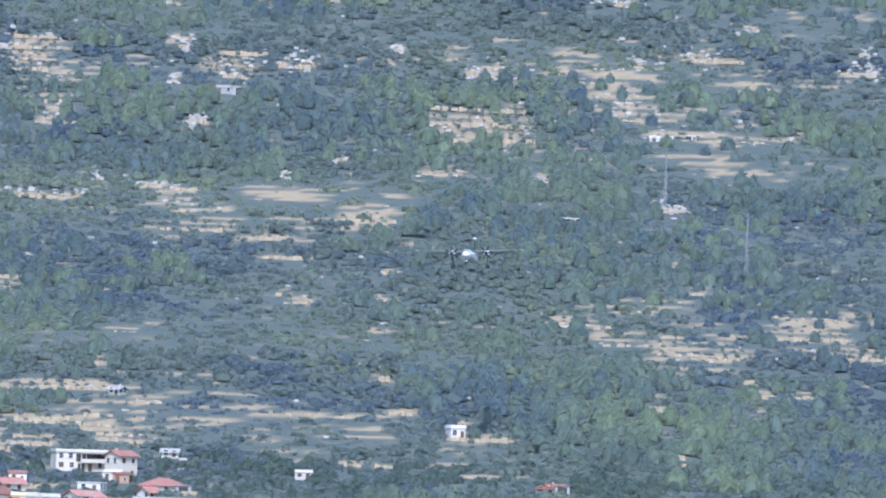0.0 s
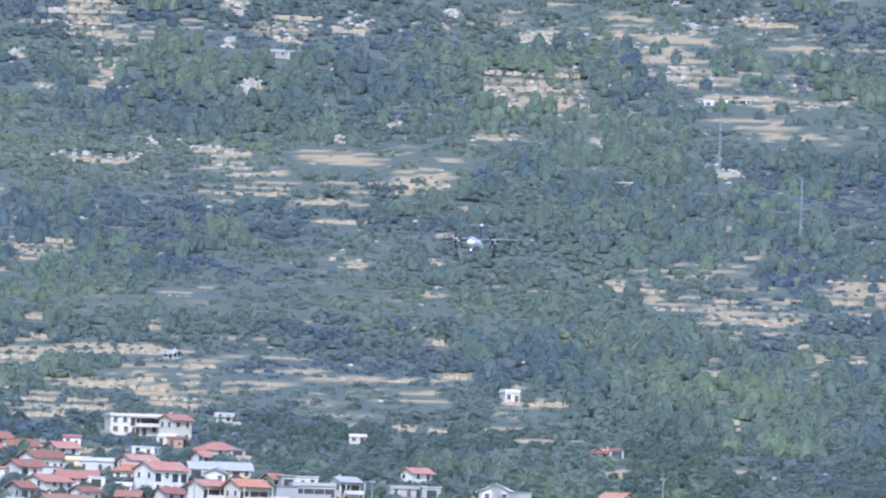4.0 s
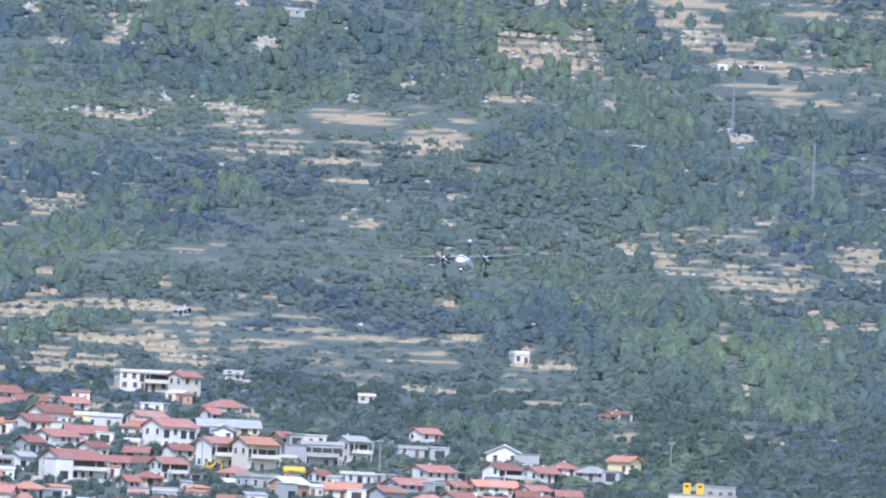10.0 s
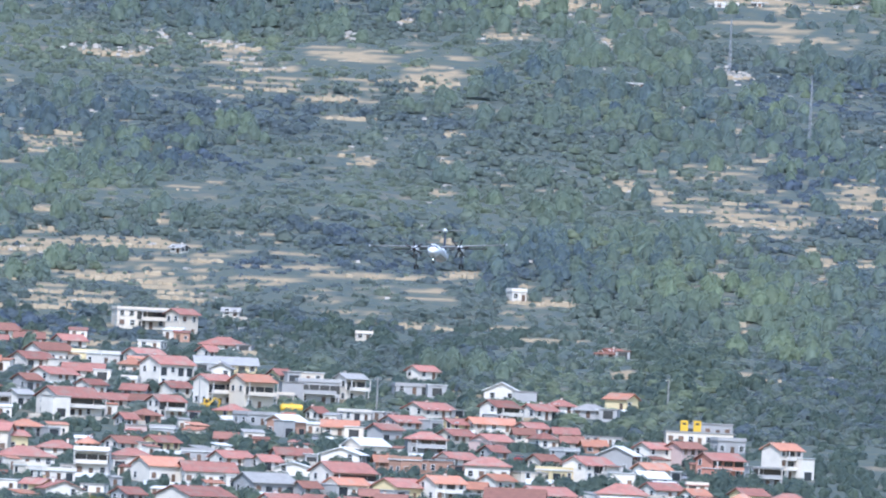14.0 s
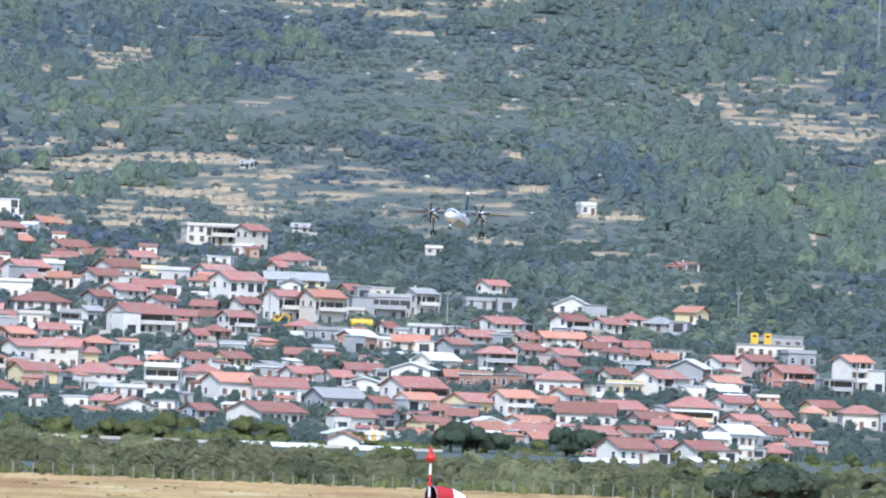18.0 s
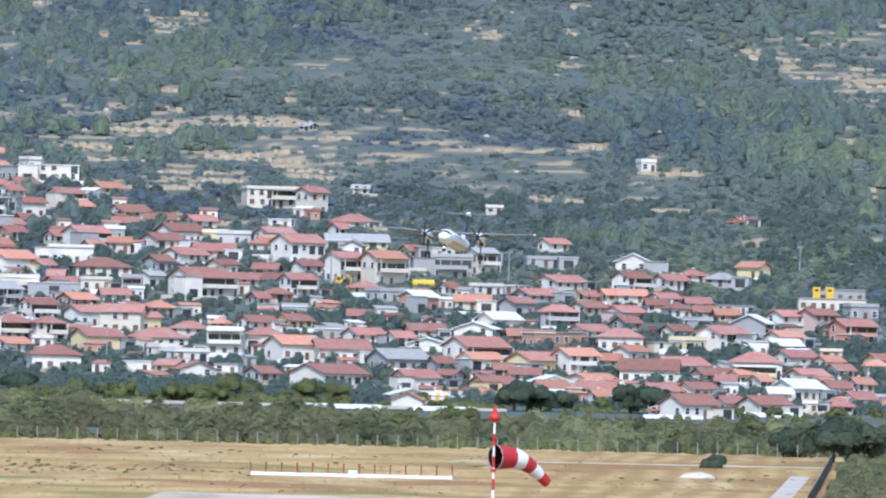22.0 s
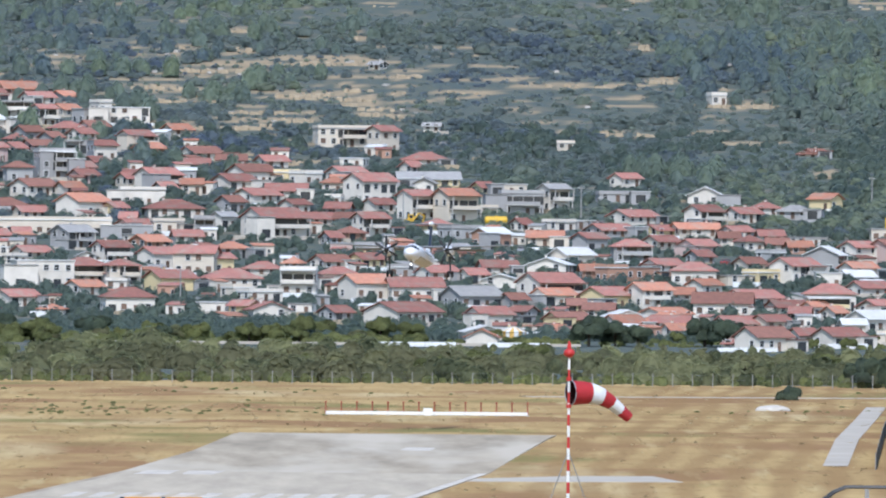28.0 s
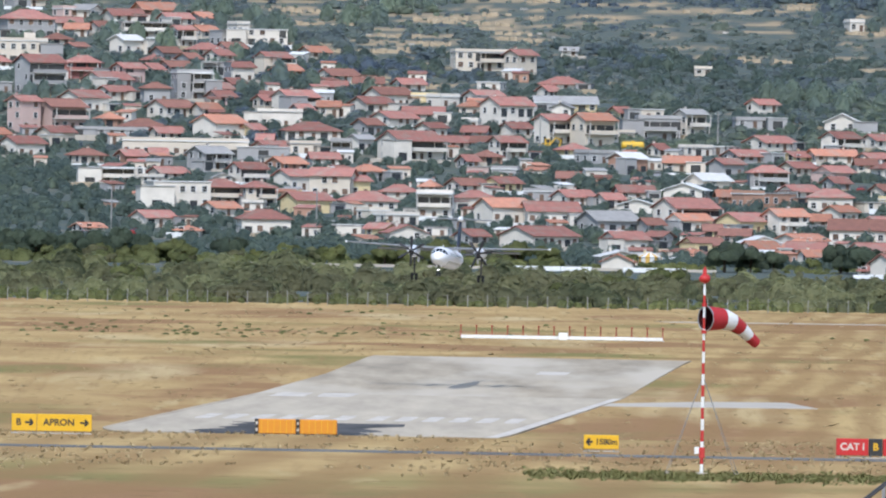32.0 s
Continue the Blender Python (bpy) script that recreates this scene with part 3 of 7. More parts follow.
def hillside():
    r = np.random.RandomState(5)
    # shrubs and low trees everywhere, thinner where the ground is stony
    xs, ys = wedge(24000, 3540, 4958, r)
    thick = noise_at(xs, ys, 0.016, 3.0) * 0.6 + noise_at(xs, ys, 0.05, 7.0) * 0.5
    keep = (r.uniform(0, 1, len(xs)) < np.clip(0.95 + thick * 0.8, 0.45, 1)) & (r.uniform(0, 1, len(xs)) > openness(xs, ys) * 0.97) & ~near_house(xs, ys)
    xs, ys = xs[keep], ys[keep]
    # on the brink below a bare place only low plants grow
    brink = np.maximum(openness(xs, ys + 10), openness(xs, ys + 19))
    keep = r.uniform(0, 1, len(xs)) > brink * 0.6
    xs, ys, brink = xs[keep], ys[keep], brink[keep]
    zs = np.interp(ys, RUN, RISE)
    w = r.uniform(2.3, 5.0, len(xs)) * np.where(r.uniform(0, 1, len(xs)) < 0.2, 1.5, 1.0) * (1 - 0.6 * brink)
    tone = 0.46 + r.normal(0, 0.14, len(xs)) + 0.85 * noise_at(xs, ys, 0.011, 6.0) + 0.5 * noise_at(xs, ys, 0.04, 2.6)
    scatter("hill_scrub", SCRUB, xs, ys, zs, w, w * r.uniform(0.42, 0.7, len(xs)), np.clip(tone, 0, 1), M["leaf_scrub_hazed"], "grey-green Mediterranean scrub covering the stony hillside, haze in its colour", 1)
    # pine woods in belts
    xs, ys = wedge(7600, 3640, 4955, r)
    belt = noise_at(xs, ys, 0.009, 11.0) + 0.4 * noise_at(xs, ys, 0.04, 2.0)
    keep = (belt > 0.02) & (openness(xs, ys) < 0.3) & (openness(xs, ys + 18) < 0.4) & ~near_house(xs, ys)
    xs, ys, belt = xs[keep], ys[keep], belt[keep]
    zs = np.interp(ys, RUN, RISE)
    w = r.uniform(3.8, 7.2, len(xs))
    scatter("pine_wood", PINE, xs, ys, zs, w, w * r.uniform(0.75, 1.15, len(xs)), np.clip(0.5 + r.normal(0, 0.16, len(xs)) + 0.8 * noise_at(xs, ys, 0.02, 1.0), 0, 1), M["leaf_pine_hazed"], "green pine wood in belts on the hillside, haze in its colour", 2, "woods")
    # undergrowth between the shrubs
    xs, ys = wedge(19000, 3540, 4958, r)
    keep = (openness(xs, ys) < 0.2) & ~near_house(xs, ys)
    xs, ys = xs[keep], ys[keep]
    w = r.uniform(1.6, 3.4, len(xs))
    scatter("undergrowth", LOW, xs, ys, np.interp(ys, RUN, RISE), w, w * r.uniform(0.4, 0.7, len(xs)), np.clip(0.46 + r.normal(0, 0.16, len(xs)) + 0.85 * noise_at(xs, ys, 0.011, 6.0), 0, 1), M["leaf_scrub_hazed"], "low grey-green undergrowth between the shrubs, haze in its colour", 36)
    # tufts and seedlings on the bare terraces
    xs, ys = wedge(66000, 3540, 4958, r)
    bare = openness(xs, ys)
    keep = (bare > 0.25) & (noise_at(xs, ys, 0.13, 4.4) + r.uniform(-0.35, 0.35, len(xs)) > -0.1) & ~near_house(xs, ys)
    xs, ys = xs[keep], ys[keep]
    w = r.uniform(0.6, 1.9, len(xs))
    scatter("terrace_tufts", LOW, xs, ys, np.interp(ys, RUN, RISE), w, w * r.uniform(0.45, 0.8, len(xs)), np.clip(0.45 + r.normal(0, 0.25, len(xs)), 0, 1), M["leaf_scrub_hazed"], "low tufts and seedlings on the bare terraces", 35)


def orchards():
    """Rows of young olive trees on the bare terraces."""
    r = np.random.RandomState(31)
    px, py = [], []
    for x, y, rx, ry in CLEARINGS:
        if rx < 8:
            continue
        for j in np.arange(-ry, ry, 12.0):
            for i in np.arange(-rx, rx, 3.9):
                if (i / rx) ** 2 + (j / ry) ** 2 < 1 and r.uniform() < 0.85:
                    px.append(x + i + r.normal(0, 0.6))
                    py.append(y + j + r.normal(0, 1.5))
    px, py = np.array(px), np.array(py)
    keep = ~near_house(px, py)
    px, py = px[keep], py[keep]
    w = r.uniform(1.3, 2.3, len(px))
    scatter("terrace_olives", GARDEN, px, py, np.interp(py, RUN, RISE), w, w * 0.75, r.beta(2, 2, len(px)), M["leaf_scrub_hazed"], "rows of young olive trees on bare terraces", 33, "olive trees")


def terrace_walls():
    """Dry-stone walls that hold the terraces, and loose pale rock, as one piece."""
    r = random.Random(8)
    bm_v, bm_f = [], []

    def block(x, y, z, sx, sy, sz, turn):
        c, s = math.cos(turn), math.sin(turn)
        n = len(bm_v)
        for dz in (-0.4, 1):
            for dx, dy in ((-1, -1), (1, -1), (1, 1), (-1, 1)):
                k = r.uniform(0.75, 1.1) if dz > 0 else 1.1
                bm_v.append((x + (dx * sx * c - dy * sy * s) * k, y + (dx * sx * s + dy * sy * c) * k, z + dz * sz * r.uniform(0.8, 1.2)))
        bm_f.extend([(n, n + 1, n + 5, n + 4), (n + 1, n + 2, n + 6, n + 5), (n + 2, n + 3, n + 7, n + 6), (n + 3, n, n + 4, n + 7), (n + 4, n + 5, n + 6, n + 7)])
    for x, y, rx, ry in CLEARINGS:
        lines = max(1, int(ry / 11))
        for j in range(lines):
            yy = y - ry * 0.85 + 2 * ry * 0.85 * j / max(lines - 1, 1)
            reach = rx * r.uniform(0.5, 1.05)
            i, off = -reach, r.uniform(-0.3, 0.3) * rx
            tilt = r.uniform(-0.12, 0.12)
            while i < reach:
                w = r.uniform(0.8, 2.2)
                if r.random() < 0.8:
                    block(x + off + i, yy + tilt * i + r.uniform(-0.5, 0.5), ground(0, yy + tilt * i), w / 2, 0.5, r.uniform(0.5, 1.25), r.uniform(-0.2, 0.2))
                i += w
    me = mesh_of("terrace_walls", bm_v, bm_f, M["dry_stone"])
    tagged(new("terrace_walls", me), "low pale dry-stone walls holding the hillside terraces", "stone walls", kind="stuff")
    bm_v, bm_f = [], []
    spots = [c for c in CLEARINGS if c[1] > 4350]
    for k in range(2000):
        if k % 3:
            x, y, rx, ry = r.choice(spots)
            px, py = x + r.gauss(0, 0.7) * rx, y + r.gauss(0, 0.7) * ry
        else:
            py = r.uniform(3650, 4950)
            px = py * r.uniform(-0.036, 0.065)
        s = r.uniform(0.3, 0.85)
        block(px, py, ground(px, py), s, s, s * r.uniform(0.5, 1.1), r.uniform(0, 3))
    me = mesh_of("hill_rocks", bm_v, bm_f, M["rock"])
    tagged(new("hill_rocks", me), "pale limestone outcrops among the scrub", "rocks", kind="stuff")


def village_green():
    r = np.random.RandomState(9)
    xs, ys = wedge(9500, 3132, 3760, r)
    keep = (r.uniform(0, 1, len(xs)) < 0.85) & ~near_house(xs, ys, -0.3) & (r.uniform(0, 1, len(xs)) > openness(xs, ys))
    xs, ys = xs[keep], ys[keep]
    zs = np.interp(ys, RUN, RISE)
    w = r.uniform(1.6, 4.0, len(xs)) * (1 + 1.3 * np.clip(noise_at(xs, ys, 0.03, 2.2), 0, 0.6))
    edge = ys < 3178
    w = np.where(edge & (xs > 25), w * 0.55, w)
    scatter("edge_shrubs", OLIVE, xs[edge], ys[edge], zs[edge], w[edge] * 1.15, w[edge] * r.uniform(0.45, 0.9, edge.sum()), np.clip(r.beta(2, 2, edge.sum()) + 0.6 * noise_at(xs[edge], ys[edge], 0.05, 1.0), 0, 1), M["leaf_green"], "yellow-green shrubs and young trees between road and houses", 13)
    xs, ys, zs, w = xs[~edge], ys[~edge], zs[~edge], w[~edge]
    scatter("garden_shrubs", GARDEN, xs, ys, zs, w, w * r.uniform(0.6, 1.0, len(xs)), r.beta(2, 3, len(xs)), M["leaf_garden"], "dense green garden shrubs and trees between the houses", 3)
    # belt of bushes behind the fence
    xs, ys = wedge(3200, 2766, 3112, r, 0.008)
    keep = (noise_at(xs, ys, 0.02, 5.0) > -0.32) & ((ys < 2984) | (r.uniform(0, 1, len(xs)) < 0.4))
    xs, ys = xs[keep], ys[keep]
    zs = np.interp(ys, RUN, RISE)
    w = r.uniform(2.8, 6.2, len(xs))
    w = np.where(ys > 2984, w * 0.45, w) * (1 + 0.9 * noise_at(xs, ys, 0.045, 3.0)) * np.where(xs > 30, 0.8, 1.0)
    scatter("roadside_bushes", OLIVE, xs, ys, zs, w, w * r.uniform(0.5, 1.05, len(xs)), np.clip(r.beta(2, 2, len(xs)) + 0.9 * noise_at(xs, ys, 0.035, 8.0), 0, 1), M["leaf_olive"], "olive and bramble bushes behind the airfield fence", 4)
    xs, ys = wedge(700, 2758, 2800, r, 0.008)
    zs = np.interp(ys, RUN, RISE)
    w = r.uniform(1.2, 3.0, len(xs))
    scatter("fence_undergrowth", OLIVE, xs, ys, zs, w, w * r.uniform(0.5, 1.0, len(xs)), r.beta(2, 2, len(xs)), M["leaf_green"], "tangled undergrowth along the airfield fence", 6)


def field_tufts():
    """Dry tufts and dark thistles in the grass."""
    r = np.random.RandomState(12)
    tuft = []
    for s in range(4):
        q = np.random.RandomState(70 + s)
        n = 26
        a = q.uniform(0, 6.283, n)
        rad = q.uniform(0, 0.35, n)
        c = np.stack([rad * np.cos(a), rad * np.sin(a), np.zeros(n)], 1)
        tip = c + np.stack([q.normal(0, 0.25, n), q.normal(0, 0.25, n), q.uniform(0.4, 1.0, n)], 1)
        side = np.stack([np.cos(a + 1.5), np.sin(a + 1.5), np.zeros(n)], 1) * 0.07
        tuft.append((np.stack([c - side, c + side, tip], 1).reshape(-1, 3), np.arange(3 * n).reshape(-1, 3), np.tile((0.0, -0.3, 0.95), (3 * n, 1)), np.zeros(3 * n)))
    straw = material("straw", (0.55, 0.43, 0.24), (0.42, 0.31, 0.16), 0.3, 0.95, island=0.2)
    xs, ys = wedge(2600, 640, 790, r, 0.01)
    clump = noise_at(xs, ys, 0.08, 4.0)
    keep = clump > -0.1
    xs, ys = xs[keep], ys[keep]
    w = r.uniform(0.2, 0.42, len(xs))
    scatter("grass_tufts", tuft, xs, ys, np.interp(ys, RUN, RISE) + 0.15, w, w * r.uniform(0.3, 0.75, len(xs)), w * 0, straw, "dry straw-coloured grass tufts", 7, "grass")
    xs, ys = r.uniform(4, 24, 1500), r.normal(650, 6, 1500)
    w = r.uniform(0.2, 0.5, len(xs))
    scatter("green_grass", tuft, xs, ys, np.interp(ys, RUN, RISE) + 0.15, w, w * 0.5, w * 0, material("green_blades", (0.2, 0.22, 0.08), (0.3, 0.27, 0.12), 0.3, 0.95, island=0.2), "patch of green grass round the windsock", 17, "grass")
    xs, ys = wedge(1500, 1850, 2750, r, 0.01)
    on = xs - (-171.0 + AXIS * ys)
    keep = ((on < -29) | (on > 27.5) | (ys > 2122)) & ~((np.abs(ys - 1923) < 10) & (xs > 15) & (xs < 52))
    xs, ys = xs[keep], ys[keep]
    w = r.uniform(0.5, 1.3, len(xs))
    scatter("far_grass_tufts", tuft, xs, ys, np.interp(ys, RUN, RISE) + 0.15, w, w * r.uniform(0.12, 0.3, len(xs)), w * 0, straw, "long dry grass beyond the runway", 8, "grass")
    xs, ys = wedge(420, 2380, 2700, r, 0.01)
    keep = noise_at(xs, ys, 0.03, 9.0) > 0.15
    xs, ys = np.concatenate([xs[keep], r.uniform(-70, 4, 150)]), np.concatenate([ys[keep], r.normal(2375, 30, 150)])
    w = r.uniform(0.5, 1.5, len(xs))
    scatter("thistles", SCRUB, xs, ys, np.interp(ys, RUN, RISE), w, w * 0.45, r.uniform(0.2, 0.9, len(xs)), M["leaf_green"], "dark green thistles in the dry grass", 9, "weeds")


# ---- single trees: trunk, limbs and crown, shared by all of a kind ----
def tree_meshes(name, seed, leaf, height, spread, leaves):
    r = random.Random(seed)
    q = np.random.RandomState(seed)
    bm = tube_bm([(0, 0, -0.2), (r.uniform(-0.1, 0.1), 0.05, height * 0.25), (r.uniform(-0.3, 0.3), r.uniform(-0.2, 0.2), height * 0.55)], [0.3, 0.22, 0.1], 8)
    for k in range(5):
        a = k * 1.256 + r.uniform(-0.3, 0.3)
        z = height * r.uniform(0.22, 0.42)
        end = Vector((math.cos(a) * spread * 0.32, math.sin(a) * spread * 0.32, z + height * r.uniform(0.2, 0.35)))
        limb = tube_bm([(0, 0, z), end * 0.55 + Vector((0, 0, z * 0.4)), end], [0.12, 0.08, 0.03], 5)
        me = bpy.data.meshes.new("limb")
        limb.to_mesh(me)
        limb.free()
        bm.from_mesh(me)
    trunk = bpy.data.meshes.new(name + "_trunk")
    bm.to_mesh(trunk)
    bm.free()
    trunk.materials.append(M["bark"])
    vs, ts, tn, nn, base = [], [], [], [], 0
    for k in range(7):
        v, t, out, own = leaf_template(seed * 10 + k, leaves * 5, 0.85, 0.1, lumps=8, detail=2, lift=0.4)
        a, rad = k * 2.4, (0.0 if k == 0 else 0.3)
        w = spread * q.uniform(0.42, 0.62)
        off = np.array((math.cos(a) * rad * spread, math.sin(a) * rad * spread, height * (0.06 + 0.42 * q.uniform(0, 1) * (0.75 if k else 1.2))))
        vs.append(v * (w, w, height * q.uniform(0.42, 0.56)) + off)
        ts.append(t + base)
        nn.append(out * 0.75 + (off - (0, 0, height * 0.5)) / spread)
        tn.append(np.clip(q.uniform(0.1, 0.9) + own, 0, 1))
        base += len(v)
    nn = np.concatenate(nn)
    nn /= np.linalg.norm(nn, axis=1)[:, None]
    crown = soup(name + "_crown", np.concatenate(vs), np.concatenate(ts), leaf, np.concatenate(tn), nn)
    return trunk, crown


TREES = {
    "olive_tree": [tree_meshes("olive", 3 + k, M["leaf_olive"], 4.2, 5.0, 60) for k in range(3)],
    "tree": [tree_meshes("broadleaf", 11 + k, M["leaf_green"], 5.5, 5.6, 70) for k in range(3)],
    "dark_tree": [tree_meshes("oak", 17 + k, M["leaf_dark"], 6.5, 6.5, 80) for k in range(3)],
}
TREE_LABEL = {"olive_tree": "silvery green olive tree in the belt behind the fence", "tree": "yellow-green broadleaf tree among roadside bushes", "dark_tree": "dark green evergreen oak with a dense crown"}


def tree(kind, x, y, s=1.0, turn=0.0, label="", group="", sunk=0.0):
    k = int(abs(x * 13 + y * 7)) % 3
    trunk, crown = TREES[kind][k]
    root = thing("tree" if kind == "dark_tree" else kind, pose(x, y, ground(x, y) - sunk, 0, 0, turn) @ Matrix.Diagonal((s, s, s, 1)), label or TREE_LABEL[kind], "tree", group)
    part_of("trunk", trunk, root)
    part_of("crown", crown, root)
    return root


# ---- aircraft: a white twin-turboprop airliner; its nose looks along -y, its origin is in the nose ----
def skin(label, base, rough, second=None):
    return material(label, base, second, 0.9, rough, spread=0.8)


PAINT = skin("aircraft_white", (0.8, 0.8, 0.8), 0.5, (0.74, 0.74, 0.75))
GREY = skin("aircraft_grey", (0.24, 0.245, 0.25), 0.5)
NAVY = skin("fin_blue", (0.012, 0.018, 0.04), 0.35)
BLADE = skin("blade_black", (0.02, 0.02, 0.022), 0.5)
TYRE = skin("tyre", (0.018, 0.018, 0.018), 0.85)
STRUT = skin("strut", (0.06, 0.06, 0.065), 0.45)
GLASS = skin("cockpit_glass", (0.015, 0.018, 0.022), 0.08)
# grey that stands for the belly's shade and ground reflection
BELLY = skin("belly_shade_grey", (0.42, 0.405, 0.37), 0.25, (0.36, 0.35, 0.32))
LAMP = glow("landing_light", (1.0, 0.97, 0.9), 3.0)

# stations of the fuselage: metres behind the nose, centre height, half width, half height
HULL = ((-0.6, -0.42, 0.02, 0.02), (-0.45, -0.4, 0.28, 0.26), (0.0, -0.33, 0.62, 0.56), (0.8, -0.2, 0.98, 0.9), (1.8, -0.05, 1.2, 1.2), (3.0, 0.0, 1.33, 1.33), (5.0, 0.0, 1.35, 1.35), (20.0, 0.0, 1.35, 1.35), (24.0, 0.18, 1.15, 1.12), (28.0, 0.55, 0.68, 0.65), (31.0, 0.85, 0.28, 0.28), (32.0, 0.95, 0.06, 0.06))


def hull_at(y):
    return [float(np.interp(y, [h[0] for h in HULL], [h[k] for h in HULL])) for k in (1, 2, 3)]


def hull_point(y, a, out=0.0):
    c, w, h = hull_at(y)
    return Vector(((w + out) * math.sin(a), y, c + (h + out) * math.cos(a)))


def hull_patch(y0, y1, a0, a1, out, steps=3):
    v, f = [], []
    for i in range(steps + 1):
        for j in range(steps + 1):
            v.append(hull_point(y0 + (y1 - y0) * i / steps, a0 + (a1 - a0) * j / steps, out))
    n = steps + 1
    for i in range(steps):
        for j in range(steps):
            f.append((i * n + j, i * n + j + 1, (i + 1) * n + j + 1, (i + 1) * n + j))
    return v, f


def lofted(sections, mat, name, parent, label="", smooth=True, m=None):
    """A skin through closed sections of equal length, with closed ends."""
    k = len(sections[0])
    v = [p for s in sections for p in s]
    f = [(i * k + j, i * k + (j + 1) % k, (i + 1) * k + (j + 1) % k, (i + 1) * k + j) for i in range(len(sections) - 1) for j in range(k)]
    f += [tuple(range(k))[::-1], tuple(range((len(sections) - 1) * k, len(sections) * k))]
    return part_of(name, mesh_of(name, v, f, mat, smooth=smooth), parent, label, m)


def foil(chord, thick):
    """An aerofoil's outline: (along the chord, up)."""
    up = [(0.0, 0.0), (0.03, 0.3), (0.12, 0.52), (0.3, 0.6), (0.6, 0.4), (1.0, 0.02)]
    lo = [(0.6, -0.28), (0.3, -0.38), (0.1, -0.3), (0.03, -0.18)]
    return [(c * chord, t * thick) for c, t in up + lo]


aircraft = thing("aircraft", pose(0, 3800, 114), "white twin-propeller airliner landing with its wheels down", "aircraft")


def build_aircraft():
    ring = []
    for y in (-0.6, -0.5, -0.35, 0.0, 0.4, 0.8, 1.3, 1.8, 2.4, 3.0, 5.0, 9.0, 14.0, 20.0, 22.0, 24.0, 26.0, 28.0, 30.0, 31.0, 32.0):
        ring.append([hull_point(y, 2 * math.pi * k / 28) for k in range(28)])
    body = lofted(ring, PAINT, "fuselage", aircraft, "glossy white fuselage")
    # shade under the hull, laid on as grey panels
    for s in (-1, 1):
        v, f = hull_patch(1.6, 27.0, s * 2.0, s * math.pi, 0.006, 14)
        part_of("belly_shade_panel", mesh_of("belly_shade_panel", v, f, BELLY, smooth=True), body, "glossy belly, greyed to stand for its shade")
    # windscreen: six panes round the nose
    for a0, a1, y0, y1 in ((-0.42, -0.04, 0.62, 1.6), (0.04, 0.42, 0.62, 1.6), (-0.92, -0.5, 0.7, 1.7), (0.5, 0.92, 0.7, 1.7), (-1.25, -0.98, 1.2, 2.0), (0.98, 1.25, 1.2, 2.0)):
        v, f = hull_patch(y0, y1, a0, a1, 0.012)
        part_of("windscreen_pane", mesh_of("pane", v, f, GLASS), body, "dark cockpit window pane")
    for s in (-1, 1):
        for k in range(20):
            y = 5.4 + k * 0.79
            v, f = hull_patch(y, y + 0.28, s * 1.14, s * 1.4, 0.01, 1)
            part_of("cabin_window", mesh_of("cabin_window", v, f, GLASS), body)
        v, f = hull_patch(3.6, 4.35, s * 1.0, s * 2.05, 0.008, 3)
        part_of("cabin_door", mesh_of("cabin_door", v, f, PAINT), body)
    # wing on top of the fuselage, straight with tapered outer panels
    for s in (-1, 1):
        sec = []
        for x, lead, chord, z in ((0.0, 12.0, 2.9, 1.36), (4.4, 12.0, 2.9, 1.42), (9.5, 12.35, 2.1, 1.62), (13.9, 12.7, 1.25, 1.8), (14.2, 12.9, 0.9, 1.82)):
            sec.append([(s * x, lead + c, z + t) for c, t in foil(chord, chord * 0.13)])
        wing = lofted(sec if s > 0 else [q[::-1] for q in sec], GREY, "wing", aircraft, "slender grey straight wing")
        flap = box_bm(7.6, 0.55, 0.08, s * 6.2, 15.0, 1.22)
        bmesh.ops.rotate(flap, cent=(s * 6.2, 14.8, 1.3), matrix=Matrix.Rotation(radians(-24), 3, "X"), verts=flap.verts)
        part("flap", flap, GREY, wing)
        part("wing_tip", tube_bm([(s * 14.15, 12.7, 1.82), (s * 14.3, 13.2, 1.83), (s * 14.2, 13.8, 1.82)], [0.08, 0.17, 0.05], 8), PAINT, wing, "white wing tip")
        # nacelle with its spinner; it reaches back past the wing and carries the wheel leg
        nac = []
        for y, z, w, h in ((9.2, 0.75, 0.36, 0.42), (9.5, 0.75, 0.5, 0.6), (11.0, 0.8, 0.62, 0.8), (13.0, 0.85, 0.66, 0.88), (16.0, 0.95, 0.55, 0.6), (18.6, 1.1, 0.22, 0.2)):
            nac.append([(s * 4.68 + w * math.sin(2 * math.pi * k / 18), y, z + h * math.cos(2 * math.pi * k / 18)) for k in range(18)])
        nacelle = lofted(nac, PAINT, "nacelle", aircraft, "white engine nacelle under the wing")
        part("air_intake", tube_bm([(s * 4.68, 9.16, 0.28), (s * 4.68, 9.6, 0.28)], [0.26, 0.24], 14), BLADE, nacelle, "black intake below the spinner")
        part("exhaust", tube_bm([(s * 4.68 + s * 0.5, 14.0, 1.1), (s * 4.68 + s * 0.62, 14.8, 1.15)], [0.2, 0.2], 10), STRUT, nacelle)
        # white-painted stub on the same side of both nacelles
        part("nacelle_light", tube_bm([(s * 4.68 + 0.52 * -1, 10.2, 0.8), (s * 4.68 - 0.6, 10.5, 0.8)], [0.16, 0.18], 10), PAINT, nacelle)
        leg = part("main_gear", tube_bm([(s * 4.68, 14.0, 0.3), (s * 4.68, 14.3, -2.5)], [0.16, 0.11], 10), STRUT, aircraft, "grey main wheel leg, let down")
        part("drag_brace", tube_bm([(s * 4.68, 12.4, 0.1), (s * 4.68, 14.2, -1.3)], [0.08, 0.07], 8), STRUT, leg)
